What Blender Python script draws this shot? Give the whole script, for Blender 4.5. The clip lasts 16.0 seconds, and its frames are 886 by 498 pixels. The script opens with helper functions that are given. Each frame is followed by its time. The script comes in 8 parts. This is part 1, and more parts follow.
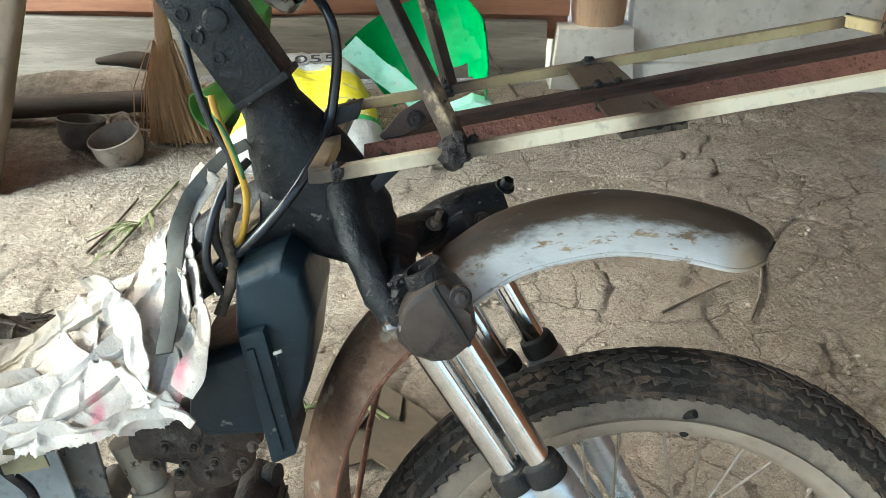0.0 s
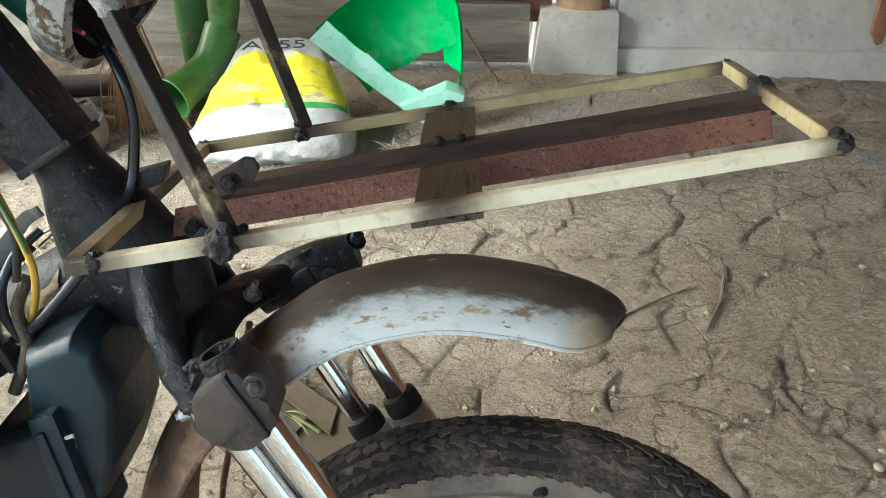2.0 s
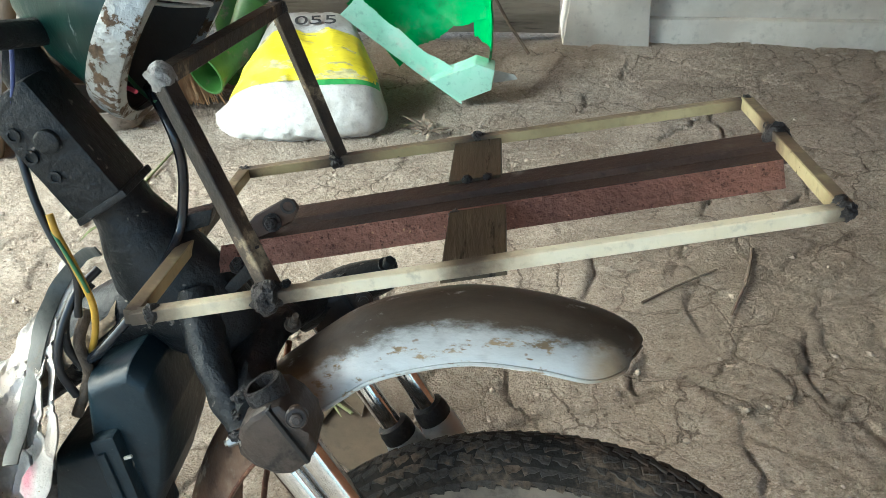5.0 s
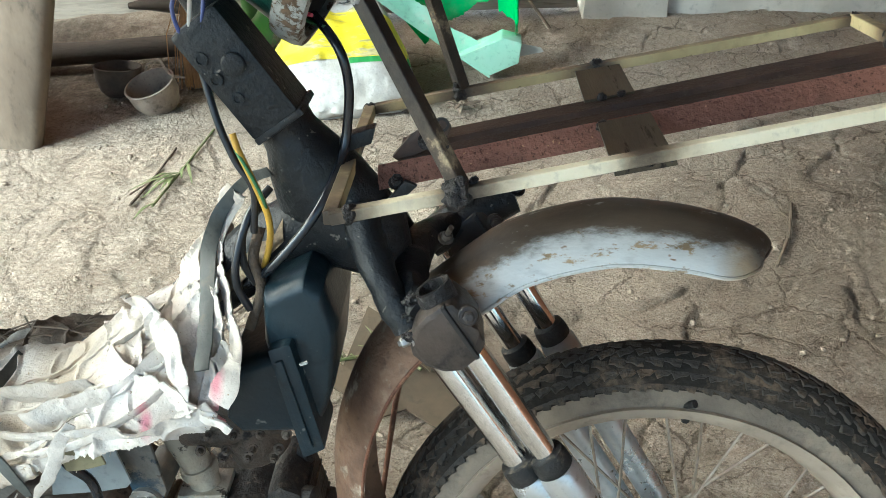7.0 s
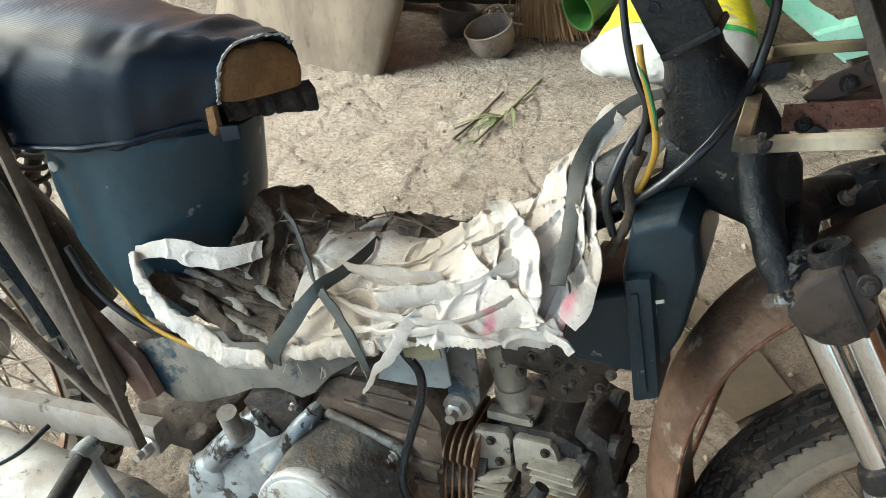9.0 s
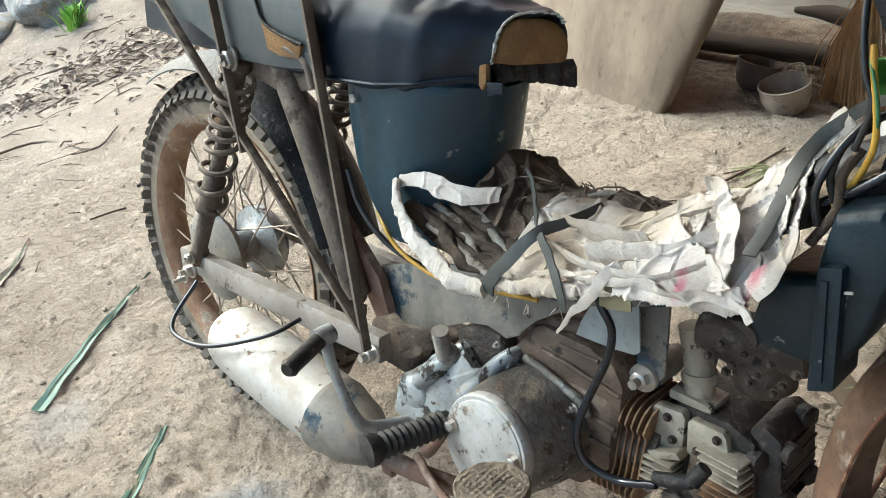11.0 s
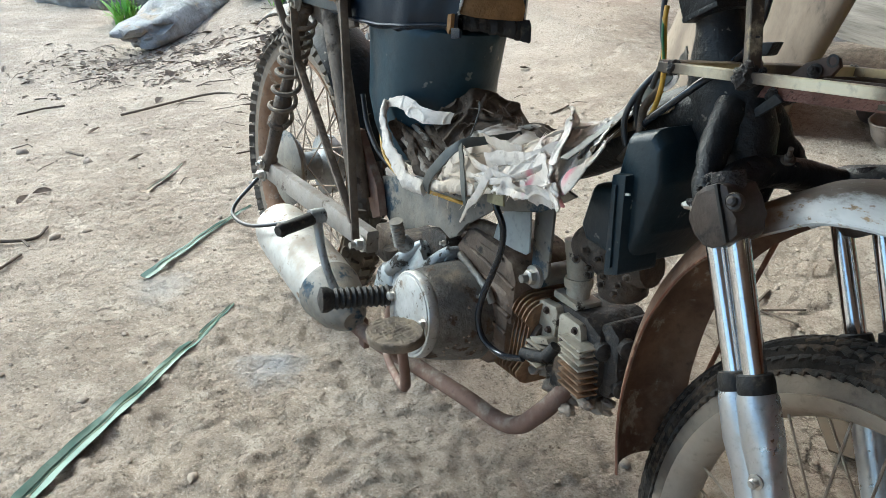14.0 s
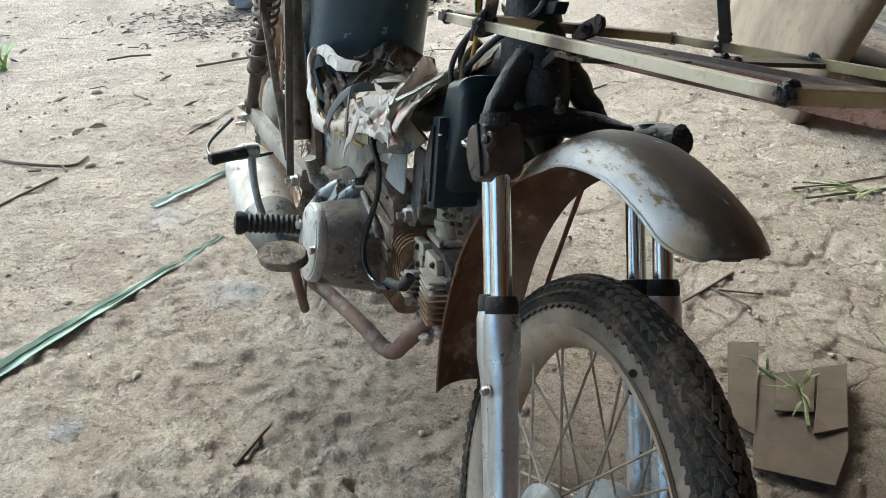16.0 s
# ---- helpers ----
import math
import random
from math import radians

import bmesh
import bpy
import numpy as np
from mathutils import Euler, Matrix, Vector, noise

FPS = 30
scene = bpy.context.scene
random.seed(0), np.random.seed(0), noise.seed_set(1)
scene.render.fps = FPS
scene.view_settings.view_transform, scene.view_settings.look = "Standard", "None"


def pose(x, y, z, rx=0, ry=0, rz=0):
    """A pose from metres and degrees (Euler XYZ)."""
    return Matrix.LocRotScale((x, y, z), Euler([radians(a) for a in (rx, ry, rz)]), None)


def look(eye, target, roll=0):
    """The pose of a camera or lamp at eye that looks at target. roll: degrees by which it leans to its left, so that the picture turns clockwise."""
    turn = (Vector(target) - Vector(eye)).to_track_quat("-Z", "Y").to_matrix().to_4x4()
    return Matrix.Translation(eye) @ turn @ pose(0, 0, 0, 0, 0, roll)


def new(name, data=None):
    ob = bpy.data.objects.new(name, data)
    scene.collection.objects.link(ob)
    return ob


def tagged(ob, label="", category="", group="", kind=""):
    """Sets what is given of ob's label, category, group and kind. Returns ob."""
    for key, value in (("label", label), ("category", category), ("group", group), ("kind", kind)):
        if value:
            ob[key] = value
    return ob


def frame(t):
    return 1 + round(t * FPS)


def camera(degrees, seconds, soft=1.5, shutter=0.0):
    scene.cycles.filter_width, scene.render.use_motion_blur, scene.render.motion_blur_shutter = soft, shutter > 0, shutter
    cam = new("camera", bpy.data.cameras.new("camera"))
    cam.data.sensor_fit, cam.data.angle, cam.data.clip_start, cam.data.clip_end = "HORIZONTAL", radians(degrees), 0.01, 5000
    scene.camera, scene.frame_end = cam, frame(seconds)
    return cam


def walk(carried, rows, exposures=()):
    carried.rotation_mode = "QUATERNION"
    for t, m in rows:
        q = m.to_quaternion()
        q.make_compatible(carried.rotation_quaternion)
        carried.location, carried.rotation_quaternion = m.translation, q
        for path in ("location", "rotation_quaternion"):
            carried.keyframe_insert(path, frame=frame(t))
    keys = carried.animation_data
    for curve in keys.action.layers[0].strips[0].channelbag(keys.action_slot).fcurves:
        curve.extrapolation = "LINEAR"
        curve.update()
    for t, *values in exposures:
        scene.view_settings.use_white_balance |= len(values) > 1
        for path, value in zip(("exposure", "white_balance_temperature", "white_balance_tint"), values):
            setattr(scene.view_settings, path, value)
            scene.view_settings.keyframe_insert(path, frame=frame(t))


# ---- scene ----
cam = camera(55.1, 16.0, soft=0.75)
PATH = [
    (0, (0.104, 0.085, 1.014), (0.052, 1.856, 0.086), -0.0),
    (0.5, (0.136, 0.113, 1.03), (0.057, 1.881, 0.1), 0.4),
    (1, (0.171, 0.13, 1.035), (0.091, 1.884, 0.077), 0.2),
    (1.5, (0.209, 0.149, 1.047), (0.107, 1.9, 0.086), -0.0),
    (2, (0.245, 0.171, 1.06), (0.16, 1.904, 0.065), 0.2),
    (2.5, (0.266, 0.187, 1.078), (0.204, 1.907, 0.061), 0.6),
    (3, (0.272, 0.195, 1.099), (0.218, 1.912, 0.075), 1.0),
    (3.5, (0.273, 0.193, 1.116), (0.195, 1.879, 0.042), 0.4),
    (4, (0.271, 0.187, 1.131), (0.139, 1.86, 0.043), -0.1),
    (4.2, (0.268, 0.184, 1.136), (0.116, 1.854, 0.047), -0.3),
    (6.3, (0.176, 0.123, 1.121), (0.056, 1.805, 0.047), -1.9),
    (6.5, (0.161, 0.113, 1.118), (0.053, 1.793, 0.038), -1.8),
    (7, (0.129, 0.087, 1.106), (-0.016, 1.752, 0.007), -2.7),
    (7.5, (0.1, 0.064, 1.099), (-0.123, 1.705, -0.023), -2.4),
    (8, (0.073, 0.05, 1.093), (-0.283, 1.666, -0.031), -2.7),
    (8.5, (0.056, 0.056, 1.077), (-0.468, 1.619, -0.056), -3.2),
    (9, (0.053, 0.078, 1.059), (-0.702, 1.553, -0.061), -4.0),
    (9.5, (0.071, 0.092, 1.043), (-0.873, 1.477, -0.049), -3.3),
    (10, (0.08, 0.084, 1.029), (-1.014, 1.391, -0.017), -3.6),
    (10.2, (0.086, 0.071, 1.025), (-1.055, 1.349, -0.006), -3.2),
    (12.3, (0.348, -0.1, 1.038), (-1.046, 0.96, 0.072), -0.9),
    (12.5, (0.373, -0.084, 1.037), (-1.035, 0.961, 0.075), -0.6),
    (13, (0.441, -0.034, 1.037), (-1.006, 0.959, 0.078), -0.7),
    (13.5, (0.515, 0.023, 1.03), (-0.996, 0.903, 0.06), 0.6),
    (14, (0.568, 0.053, 1.026), (-0.965, 0.899, 0.06), 0.7),
    (14.5, (0.616, 0.089, 1.011), (-0.925, 0.905, 0.032), 2.3),
    (15, (0.687, 0.147, 1.017), (-0.903, 0.87, 0.044), 2.5),
    (15.5, (0.756, 0.197, 1.029), (-0.843, 0.872, 0.036), 1.1),
    (16, (0.813, 0.289, 1.034), (-0.801, 0.899, 0.022), 2.0),
]
walk(cam, [(t, look(eye, target, roll)) for t, eye, target, roll in PATH], exposures=[(0, 2.33, 5640, -7), (1.5, 2.32, 5700, -7), (3, 2.46, 5680, -7), (4, 2.40, 5600, -7), (6.5, 2.26, 5550, -8), (7.5, 2.27, 5580, -8), (8.5, 2.02, 5650, -6), (9.5, 1.95, 5950, -3), (10, 1.95, 5950, -2), (12.5, 1.80, 5600, -3), (16, 1.78, 5520, -3)])

# ---- world and light ----
world = bpy.data.worlds.new("overcast_sky")
scene.world = world
world.use_nodes = True
wn = world.node_tree
sky = wn.nodes.new("ShaderNodeTexSky")
sky.sky_type = "NISHITA"
sky.sun_disc = False
sky.sun_elevation, sky.sun_rotation = radians(38), radians(-90)
sky.air_density, sky.dust_density, sky.ozone_density = 1.0, 4.0, 1.0
wn.nodes["Background"].inputs[1].default_value = 0.13
wn.links.new(sky.outputs[0], wn.nodes["Background"].inputs[0])
sun = new("sun", bpy.data.lights.new("sun", "SUN"))
sun.data.energy, sun.data.angle, sun.data.color = 1.5, radians(22), (1.0, 0.97, 0.93)
sun.matrix_world = look((-4.4, -3.0, 4.2), (0, 0.7, 0))

# ---- small tools ----
rng = np.random.default_rng(7)


def part(name, bm, material, parent=None, label="", smooth=True):
    """One mesh object from a bmesh, under a thing or a part."""
    bmesh.ops.recalc_face_normals(bm, faces=bm.faces)
    me = bpy.data.meshes.new(name)
    bm.to_mesh(me)
    bm.free()
    if smooth:
        for p in me.polygons:
            p.use_smooth = True
        me.set_sharp_from_angle(angle=radians(46))
    me.materials.append(material)
    ob = new(name, me)
    ob.parent = parent
    return tagged(ob, label)


def thing(name, label, category, m=Matrix(), group="", kind=""):
    """An Empty at a thing's base, which holds its parts."""
    ob = new(name)
    ob.empty_display_size = 0.05
    ob.matrix_world = m
    return tagged(ob, label, category, group, kind)


def curve(points, n=8):
    """A smooth run through points (Catmull-Rom)."""
    p = [Vector(v) for v in points]
    if len(p) < 3:
        return p
    p = [p[0] * 2 - p[1]] + p + [p[-1] * 2 - p[-2]]
    out = []
    for i in range(1, len(p) - 2):
        for k in range(n):
            t = k / n
            a, b, c, d = p[i - 1 : i + 3]
            out.append(0.5 * (2 * b + (c - a) * t + (2 * a - 5 * b + 4 * c - d) * t * t + (3 * b - a - 3 * c + d) * t**3))
    return out + [p[-2]]


def rings(bm, loops, caps=True, closed=False):
    """Skin a row of loops of equal length."""
    rows = [[bm.verts.new(v) for v in loop] for loop in loops]
    n = len(rows[0])
    pairs = list(zip(rows, rows[1:])) + ([(rows[-1], rows[0])] if closed else [])
    for a, b in pairs:
        for i in range(n):
            bm.faces.new((a[i], a[(i + 1) % n], b[(i + 1) % n], b[i]))
    if caps and not closed:
        bm.faces.new(rows[0][::-1])
        bm.faces.new(rows[-1])
    return bm


def tube(bm, points, r, sides=10, section=None, smooth_run=0, twist_up=(0, 0, 1)):
    """A bar along points: round, or with a given section of (u, v) offsets; r: one radius or one a point."""
    p = curve(points, smooth_run) if smooth_run else [Vector(v) for v in points]
    rad = list(r) if isinstance(r, (list, tuple)) else [r] * len(points)
    if len(rad) != len(p):
        rad = list(np.interp(np.linspace(0, 1, len(p)), np.linspace(0, 1, len(rad)), rad))
    sec = section or [(math.cos(2 * math.pi * k / sides), math.sin(2 * math.pi * k / sides)) for k in range(sides)]
    loops, side = [], None
    for i, v in enumerate(p):
        d = (p[min(i + 1, len(p) - 1)] - p[max(i - 1, 0)]).normalized()
        up = Vector(twist_up)
        if side is None or section:
            if abs(d.dot(up)) > 0.95:
                up = Vector((0, 1, 0))
            side = d.cross(up).normalized()
        else:
            side = (side - d * side.dot(d)).normalized()
        over = side.cross(d)
        loops.append([v + (side * a + over * b) * rad[i] for a, b in sec])
    return rings(bm, loops)


SQUARE = [(-1, -0.8), (-0.8, -1), (0.8, -1), (1, -0.8), (1, 0.8), (0.8, 1), (-0.8, 1), (-1, 0.8)]


CRISP = [(-1, -0.86), (-0.86, -1), (0.86, -1), (1, -0.86), (1, 0.86), (0.86, 1), (-0.86, 1), (-1, 0.86)]


def flat_section(w, h):
    return [(a * w, b * h) for a, b in SQUARE]


def box(bm, size, m=Matrix(), bevel=0.0):
    made = bmesh.ops.create_cube(bm, size=1.0, matrix=m @ Matrix.Diagonal((*size, 1)))
    if bevel:
        edges = list({e for v in made["verts"] for e in v.link_edges})
        bmesh.ops.bevel(bm, geom=edges, offset=bevel, segments=2, affect="EDGES", profile=0.6)
    return bm


def lathe(bm, profile, m=Matrix(), sides=32, caps=True):
    """Turn (radius, height) pairs round the local z axis."""
    loops = [[m @ Vector((r * math.cos(2 * math.pi * k / sides), r * math.sin(2 * math.pi * k / sides), h)) for k in range(sides)] for r, h in profile]
    return rings(bm, loops, caps)


def along(a, b):
    """A pose at a whose z axis points to b."""
    a, b = Vector(a), Vector(b)
    return Matrix.Translation(a) @ (b - a).to_track_quat("Z", "Y").to_matrix().to_4x4()


def slab(bm, outline, depth0, depth1, axis="y", bevel=0.0):
    """A plate: an outline in the (x, z) plane, or (x, y) plane, pushed from depth0 to depth1."""
    put = (lambda a, b, d: (a, d, b)) if axis == "y" else (lambda a, b, d: (a, b, d))
    before = set(bm.verts)
    rings(bm, [[put(a, b, d) for a, b in outline] for d in (depth0, depth1)])
    if bevel:
        mine = [v for v in bm.verts if v not in before]
        bmesh.ops.bevel(bm, geom=list({e for v in mine for e in v.link_edges}), offset=bevel, segments=2, affect="EDGES", profile=0.6)
    return bm


def bolt(bm, at, toward, r=0.007, h=0.006, shank=0.0):
    """A hexagon head with a washer, and a thread end where it shows."""
    m = along(at, Vector(at) + Vector(toward))
    lathe(bm, [(r * 1.5, 0), (r * 1.5, h * 0.25)], m, 14)
    lathe(bm, [(r, h * 0.25), (r, h * 1.1), (r * 0.8, h * 1.25)], m, 6)
    if shank:
        lathe(bm, [(r * 0.55, h), (r * 0.55, h + shank)], m, 8)
    return bm


def smooth_noise(x, y, scale, seed):
    """Value noise on a plane, for arrays."""
    g = np.random.default_rng(seed).random((256, 256))
    u, v = x / scale, y / scale
    i, j = np.floor(u).astype(int), np.floor(v).astype(int)
    fu, fv = u - i, v - j
    fu, fv = fu * fu * (3 - 2 * fu), fv * fv * (3 - 2 * fv)
    at = lambda a, b: g[a % 256, b % 256]
    return (at(i, j) * (1 - fu) + at(i + 1, j) * fu) * (1 - fv) + (at(i, j + 1) * (1 - fu) + at(i + 1, j + 1) * fu) * fv - 0.5


def cells(x, y, scale, seed):
    """Scattered plates: zero along the cracks between them, and each plate's own lift and tilt."""
    g = np.random.default_rng(seed).random((64, 64, 2))
    i, j = np.floor(x / scale).astype(int), np.floor(y / scale).astype(int)
    d, lift, tilt = [], [], []
    other = np.random.default_rng(seed + 50).random((64, 64, 3)) - 0.5
    for a in (-1, 0, 1):
        for b in (-1, 0, 1):
            s = g[(i + a) % 64, (j + b) % 64]
            dx, dy = x - (i + a + s[..., 0]) * scale, y - (j + b + s[..., 1]) * scale
            o = other[(i + a) % 64, (j + b) % 64]
            d.append(np.hypot(dx, dy))
            lift.append(o[..., 0] + (o[..., 1] * dx + o[..., 2] * dy) / scale)
    d, lift = np.stack(d, -1), np.stack(lift, -1)
    plate = np.take_along_axis(lift, d.argmin(-1)[..., None], -1)[..., 0]
    d = np.sort(d, -1)
    return (d[..., 1] - d[..., 0]) / scale, plate


def rough_up(bm, amount, scale):
    for v in bm.verts:
        v.co += amount * (noise.noise(v.co * scale) + 0.4 * noise.noise(v.co * scale * 2.7)) * Vector((1, 1, 1))
    return bm


# ---- materials ----
def surface(name, base, second, scale=20.0, rough=(0.6, 0.85), metal=0.0, bump=0.3, bump_scale=120.0, patch=None, patch_scale=8.0, patch_at=0.55,
            patch_soft=0.08, patch_rough=0.9, patch_metal=0.0, dust=None, dust_amount=0.0, stretch=(1, 1, 1), vary=0.0, fleck=None, dust_from=-0.3, dust_to=0.9, tone_spots=(), relief=0.004, spec=0.5, weave=0.0, dust_rough=0.95, band=None):
    """Base colour mixed with a second one at two scales, patches (rust, flaked paint) and dust that lies on what faces up."""
    ma = bpy.data.materials.new(name)
    ma.use_nodes = True
    nt = ma.node_tree
    N, link = nt.nodes.new, nt.links.new
    b = nt.nodes["Principled BSDF"]
    co, mp = N("ShaderNodeTexCoord"), N("ShaderNodeMapping")
    link(co.outputs["Object"], mp.inputs[0])
    mp.inputs["Scale"].default_value = stretch

    def noise_tex(s, detail=6.0, roughness=0.6):
        n = N("ShaderNodeTexNoise")
        n.inputs["Scale"].default_value, n.inputs["Detail"].default_value, n.inputs["Roughness"].default_value = s, detail, roughness
        link(mp.outputs[0], n.inputs["Vector"])
        return n.outputs["Fac"]

    def ramp(value, lo, hi):
        n = N("ShaderNodeMapRange")
        n.interpolation_type = "SMOOTHSTEP"
        n.inputs["From Min"].default_value, n.inputs["From Max"].default_value = lo, hi
        link(value, n.inputs["Value"])
        return n.outputs[0]

    def mix(fac, a, c):
        n = N("ShaderNodeMix")
        n.data_type = "RGBA"
        link(fac, n.inputs["Factor"])
        for sock, v in ((n.inputs["A"], a), (n.inputs["B"], c)):
            if isinstance(v, tuple):
                sock.default_value = (*v, 1)
            else:
                link(v, sock)
        return n.outputs["Result"]

    def mixv(fac, a, c):
        n = N("ShaderNodeMix")
        link(fac, n.inputs["Factor"])
        for sock, v in ((n.inputs["A"], a), (n.inputs["B"], c)):
            if isinstance(v, (int, float)):
                sock.default_value = v
            else:
                link(v, sock)
        return n.outputs["Result"]

    large, fine = noise_tex(scale), noise_tex(scale * 7, 4.0)
    col = mix(ramp(large, 0.35, 0.65), base, second)
    half = tuple(0.5 * (p + q) * 0.72 for p, q in zip(base, second))
    col = mix(ramp(fine, 0.52, 0.78), col, half)
    ro = mixv(large, rough[0], rough[1])
    me = None
    if fleck:
        col = mix(ramp(noise_tex(bump_scale * 0.9, 2.0), 0.68, 0.74), col, fleck)
    if patch:
        where = ramp(noise_tex(patch_scale, 8.0, 0.68), patch_at, patch_at + patch_soft)
        pc = mix(ramp(fine, 0.35, 0.65), patch, tuple(0.55 * c for c in patch))
        col, ro = mix(where, col, pc), mixv(where, ro, patch_rough)
        if metal or patch_metal:
            me = mixv(where, float(metal), float(patch_metal))
    if band:
        mid, half_w, soft_w, tail_x, tone = band
        cut = N("ShaderNodeSeparateXYZ")
        link(co.outputs["Object"], cut.inputs[0])

        def calc(op, *args):
            n = N("ShaderNodeMath")
            n.operation = op
            for sock, v in zip(n.inputs, args):
                if isinstance(v, (int, float)):
                    sock.default_value = v
                else:
                    link(v, sock)
            return n.outputs[0]
        off = calc("MULTIPLY_ADD", noise_tex(scale * 3.2, 9.0, 0.74), -0.040, calc("ABSOLUTE", calc("SUBTRACT", cut.outputs[1], mid)))
        worn = ramp(off, half_w - 0.020, half_w - 0.020 - soft_w)
        end = ramp(calc("MULTIPLY_ADD", noise_tex(scale * 3.0, 8.0, 0.7), 0.03, cut.outputs[0]), tail_x, tail_x + 0.02)
        worn = calc("MULTIPLY", worn, ramp(noise_tex(scale * 5, 8.0, 0.72), 0.74, 0.58))
        worn = calc("MAXIMUM", worn, calc("MULTIPLY", end, 0.9))
        col, ro = mix(worn, col, mix(ramp(large, 0.4, 0.62), tone, tuple(0.5 * c for c in tone))), mixv(worn, ro, 0.5)
    if dust and dust_amount:
        geo, sep = N("ShaderNodeNewGeometry"), N("ShaderNodeSeparateXYZ")
        link(geo.outputs["Normal"], sep.inputs[0])
        mul = N("ShaderNodeMath")
        mul.operation = "MULTIPLY"
        link(ramp(sep.outputs[2], dust_from, dust_to), mul.inputs[0])
        link(ramp(noise_tex(scale * 2.3), 0.62 - 0.4 * dust_amount, 0.85 - 0.3 * dust_amount), mul.inputs[1])
        col, ro = mix(mul.outputs[0], col, dust), mixv(mul.outputs[0], ro, dust_rough)
        if metal:
            me = mixv(mul.outputs[0], me if me is not None else float(metal), 0.0)
    for sx, sy, reach, tone in tone_spots:
        dist = N("ShaderNodeVectorMath")
        dist.operation = "DISTANCE"
        flat = N("ShaderNodeVectorMath")
        flat.operation = "MULTIPLY"
        link(co.outputs["Object"], flat.inputs[0])
        flat.inputs[1].default_value = (1, 1, 0)
        link(flat.outputs[0], dist.inputs[0])
        dist.inputs[1].default_value = (sx, sy, 0)
        wob = N("ShaderNodeMath")
        wob.operation = "MULTIPLY_ADD"
        link(noise_tex(22.0, 8.0, 0.7), wob.inputs[0])
        wob.inputs[1].default_value = reach * 2.2
        link(dist.outputs["Value"], wob.inputs[2])
        near_fac = N("ShaderNodeMapRange")
        near_fac.inputs["From Min"].default_value, near_fac.inputs["From Max"].default_value = reach * 3.2, reach * 1.6
        near_fac.inputs["To Max"].default_value = 0.85
        link(wob.outputs[0], near_fac.inputs["Value"])
        col = mix(near_fac.outputs[0], col, tone)
    if vary:
        info, hsv = N("ShaderNodeObjectInfo"), N("ShaderNodeHueSaturation")
        mr = N("ShaderNodeMapRange")
        link(info.outputs["Random"], mr.inputs["Value"])
        mr.inputs["To Min"].default_value, mr.inputs["To Max"].default_value = 1 - vary, 1 + vary
        link(mr.outputs[0], hsv.inputs["Value"])
        link(col, hsv.inputs["Color"])
        col = hsv.outputs[0]
    link(col, b.inputs["Base Color"])
    link(ro, b.inputs["Roughness"])
    if me is not None:
        link(me, b.inputs["Metallic"])
    else:
        b.inputs["Metallic"].default_value = metal
    b.inputs["Specular IOR Level"].default_value = spec
    if bump:
        bp = N("ShaderNodeBump")
        bp.inputs["Strength"].default_value, bp.inputs["Distance"].default_value = bump, relief
        add = N("ShaderNodeMath")
        link(noise_tex(bump_scale, 5.0), add.inputs[0])
        link(large, add.inputs[1])
        height = add.outputs[0]
        if weave:
            wv = N("ShaderNodeTexWave")
            wv.bands_direction = "DIAGONAL"
            wv.inputs["Scale"].default_value, wv.inputs["Distortion"].default_value = weave, 0.4
            link(mp.outputs[0], wv.inputs["Vector"])
            more = N("ShaderNodeMath")
            more.operation = "MULTIPLY_ADD"
            link(wv.outputs["Fac"], more.inputs[0])
            more.inputs[1].default_value = 0.35
            link(height, more.inputs[2])
            height = more.outputs[0]
        link(height, bp.inputs["Height"])
        link(bp.outputs[0], b.inputs["Normal"])
    return ma


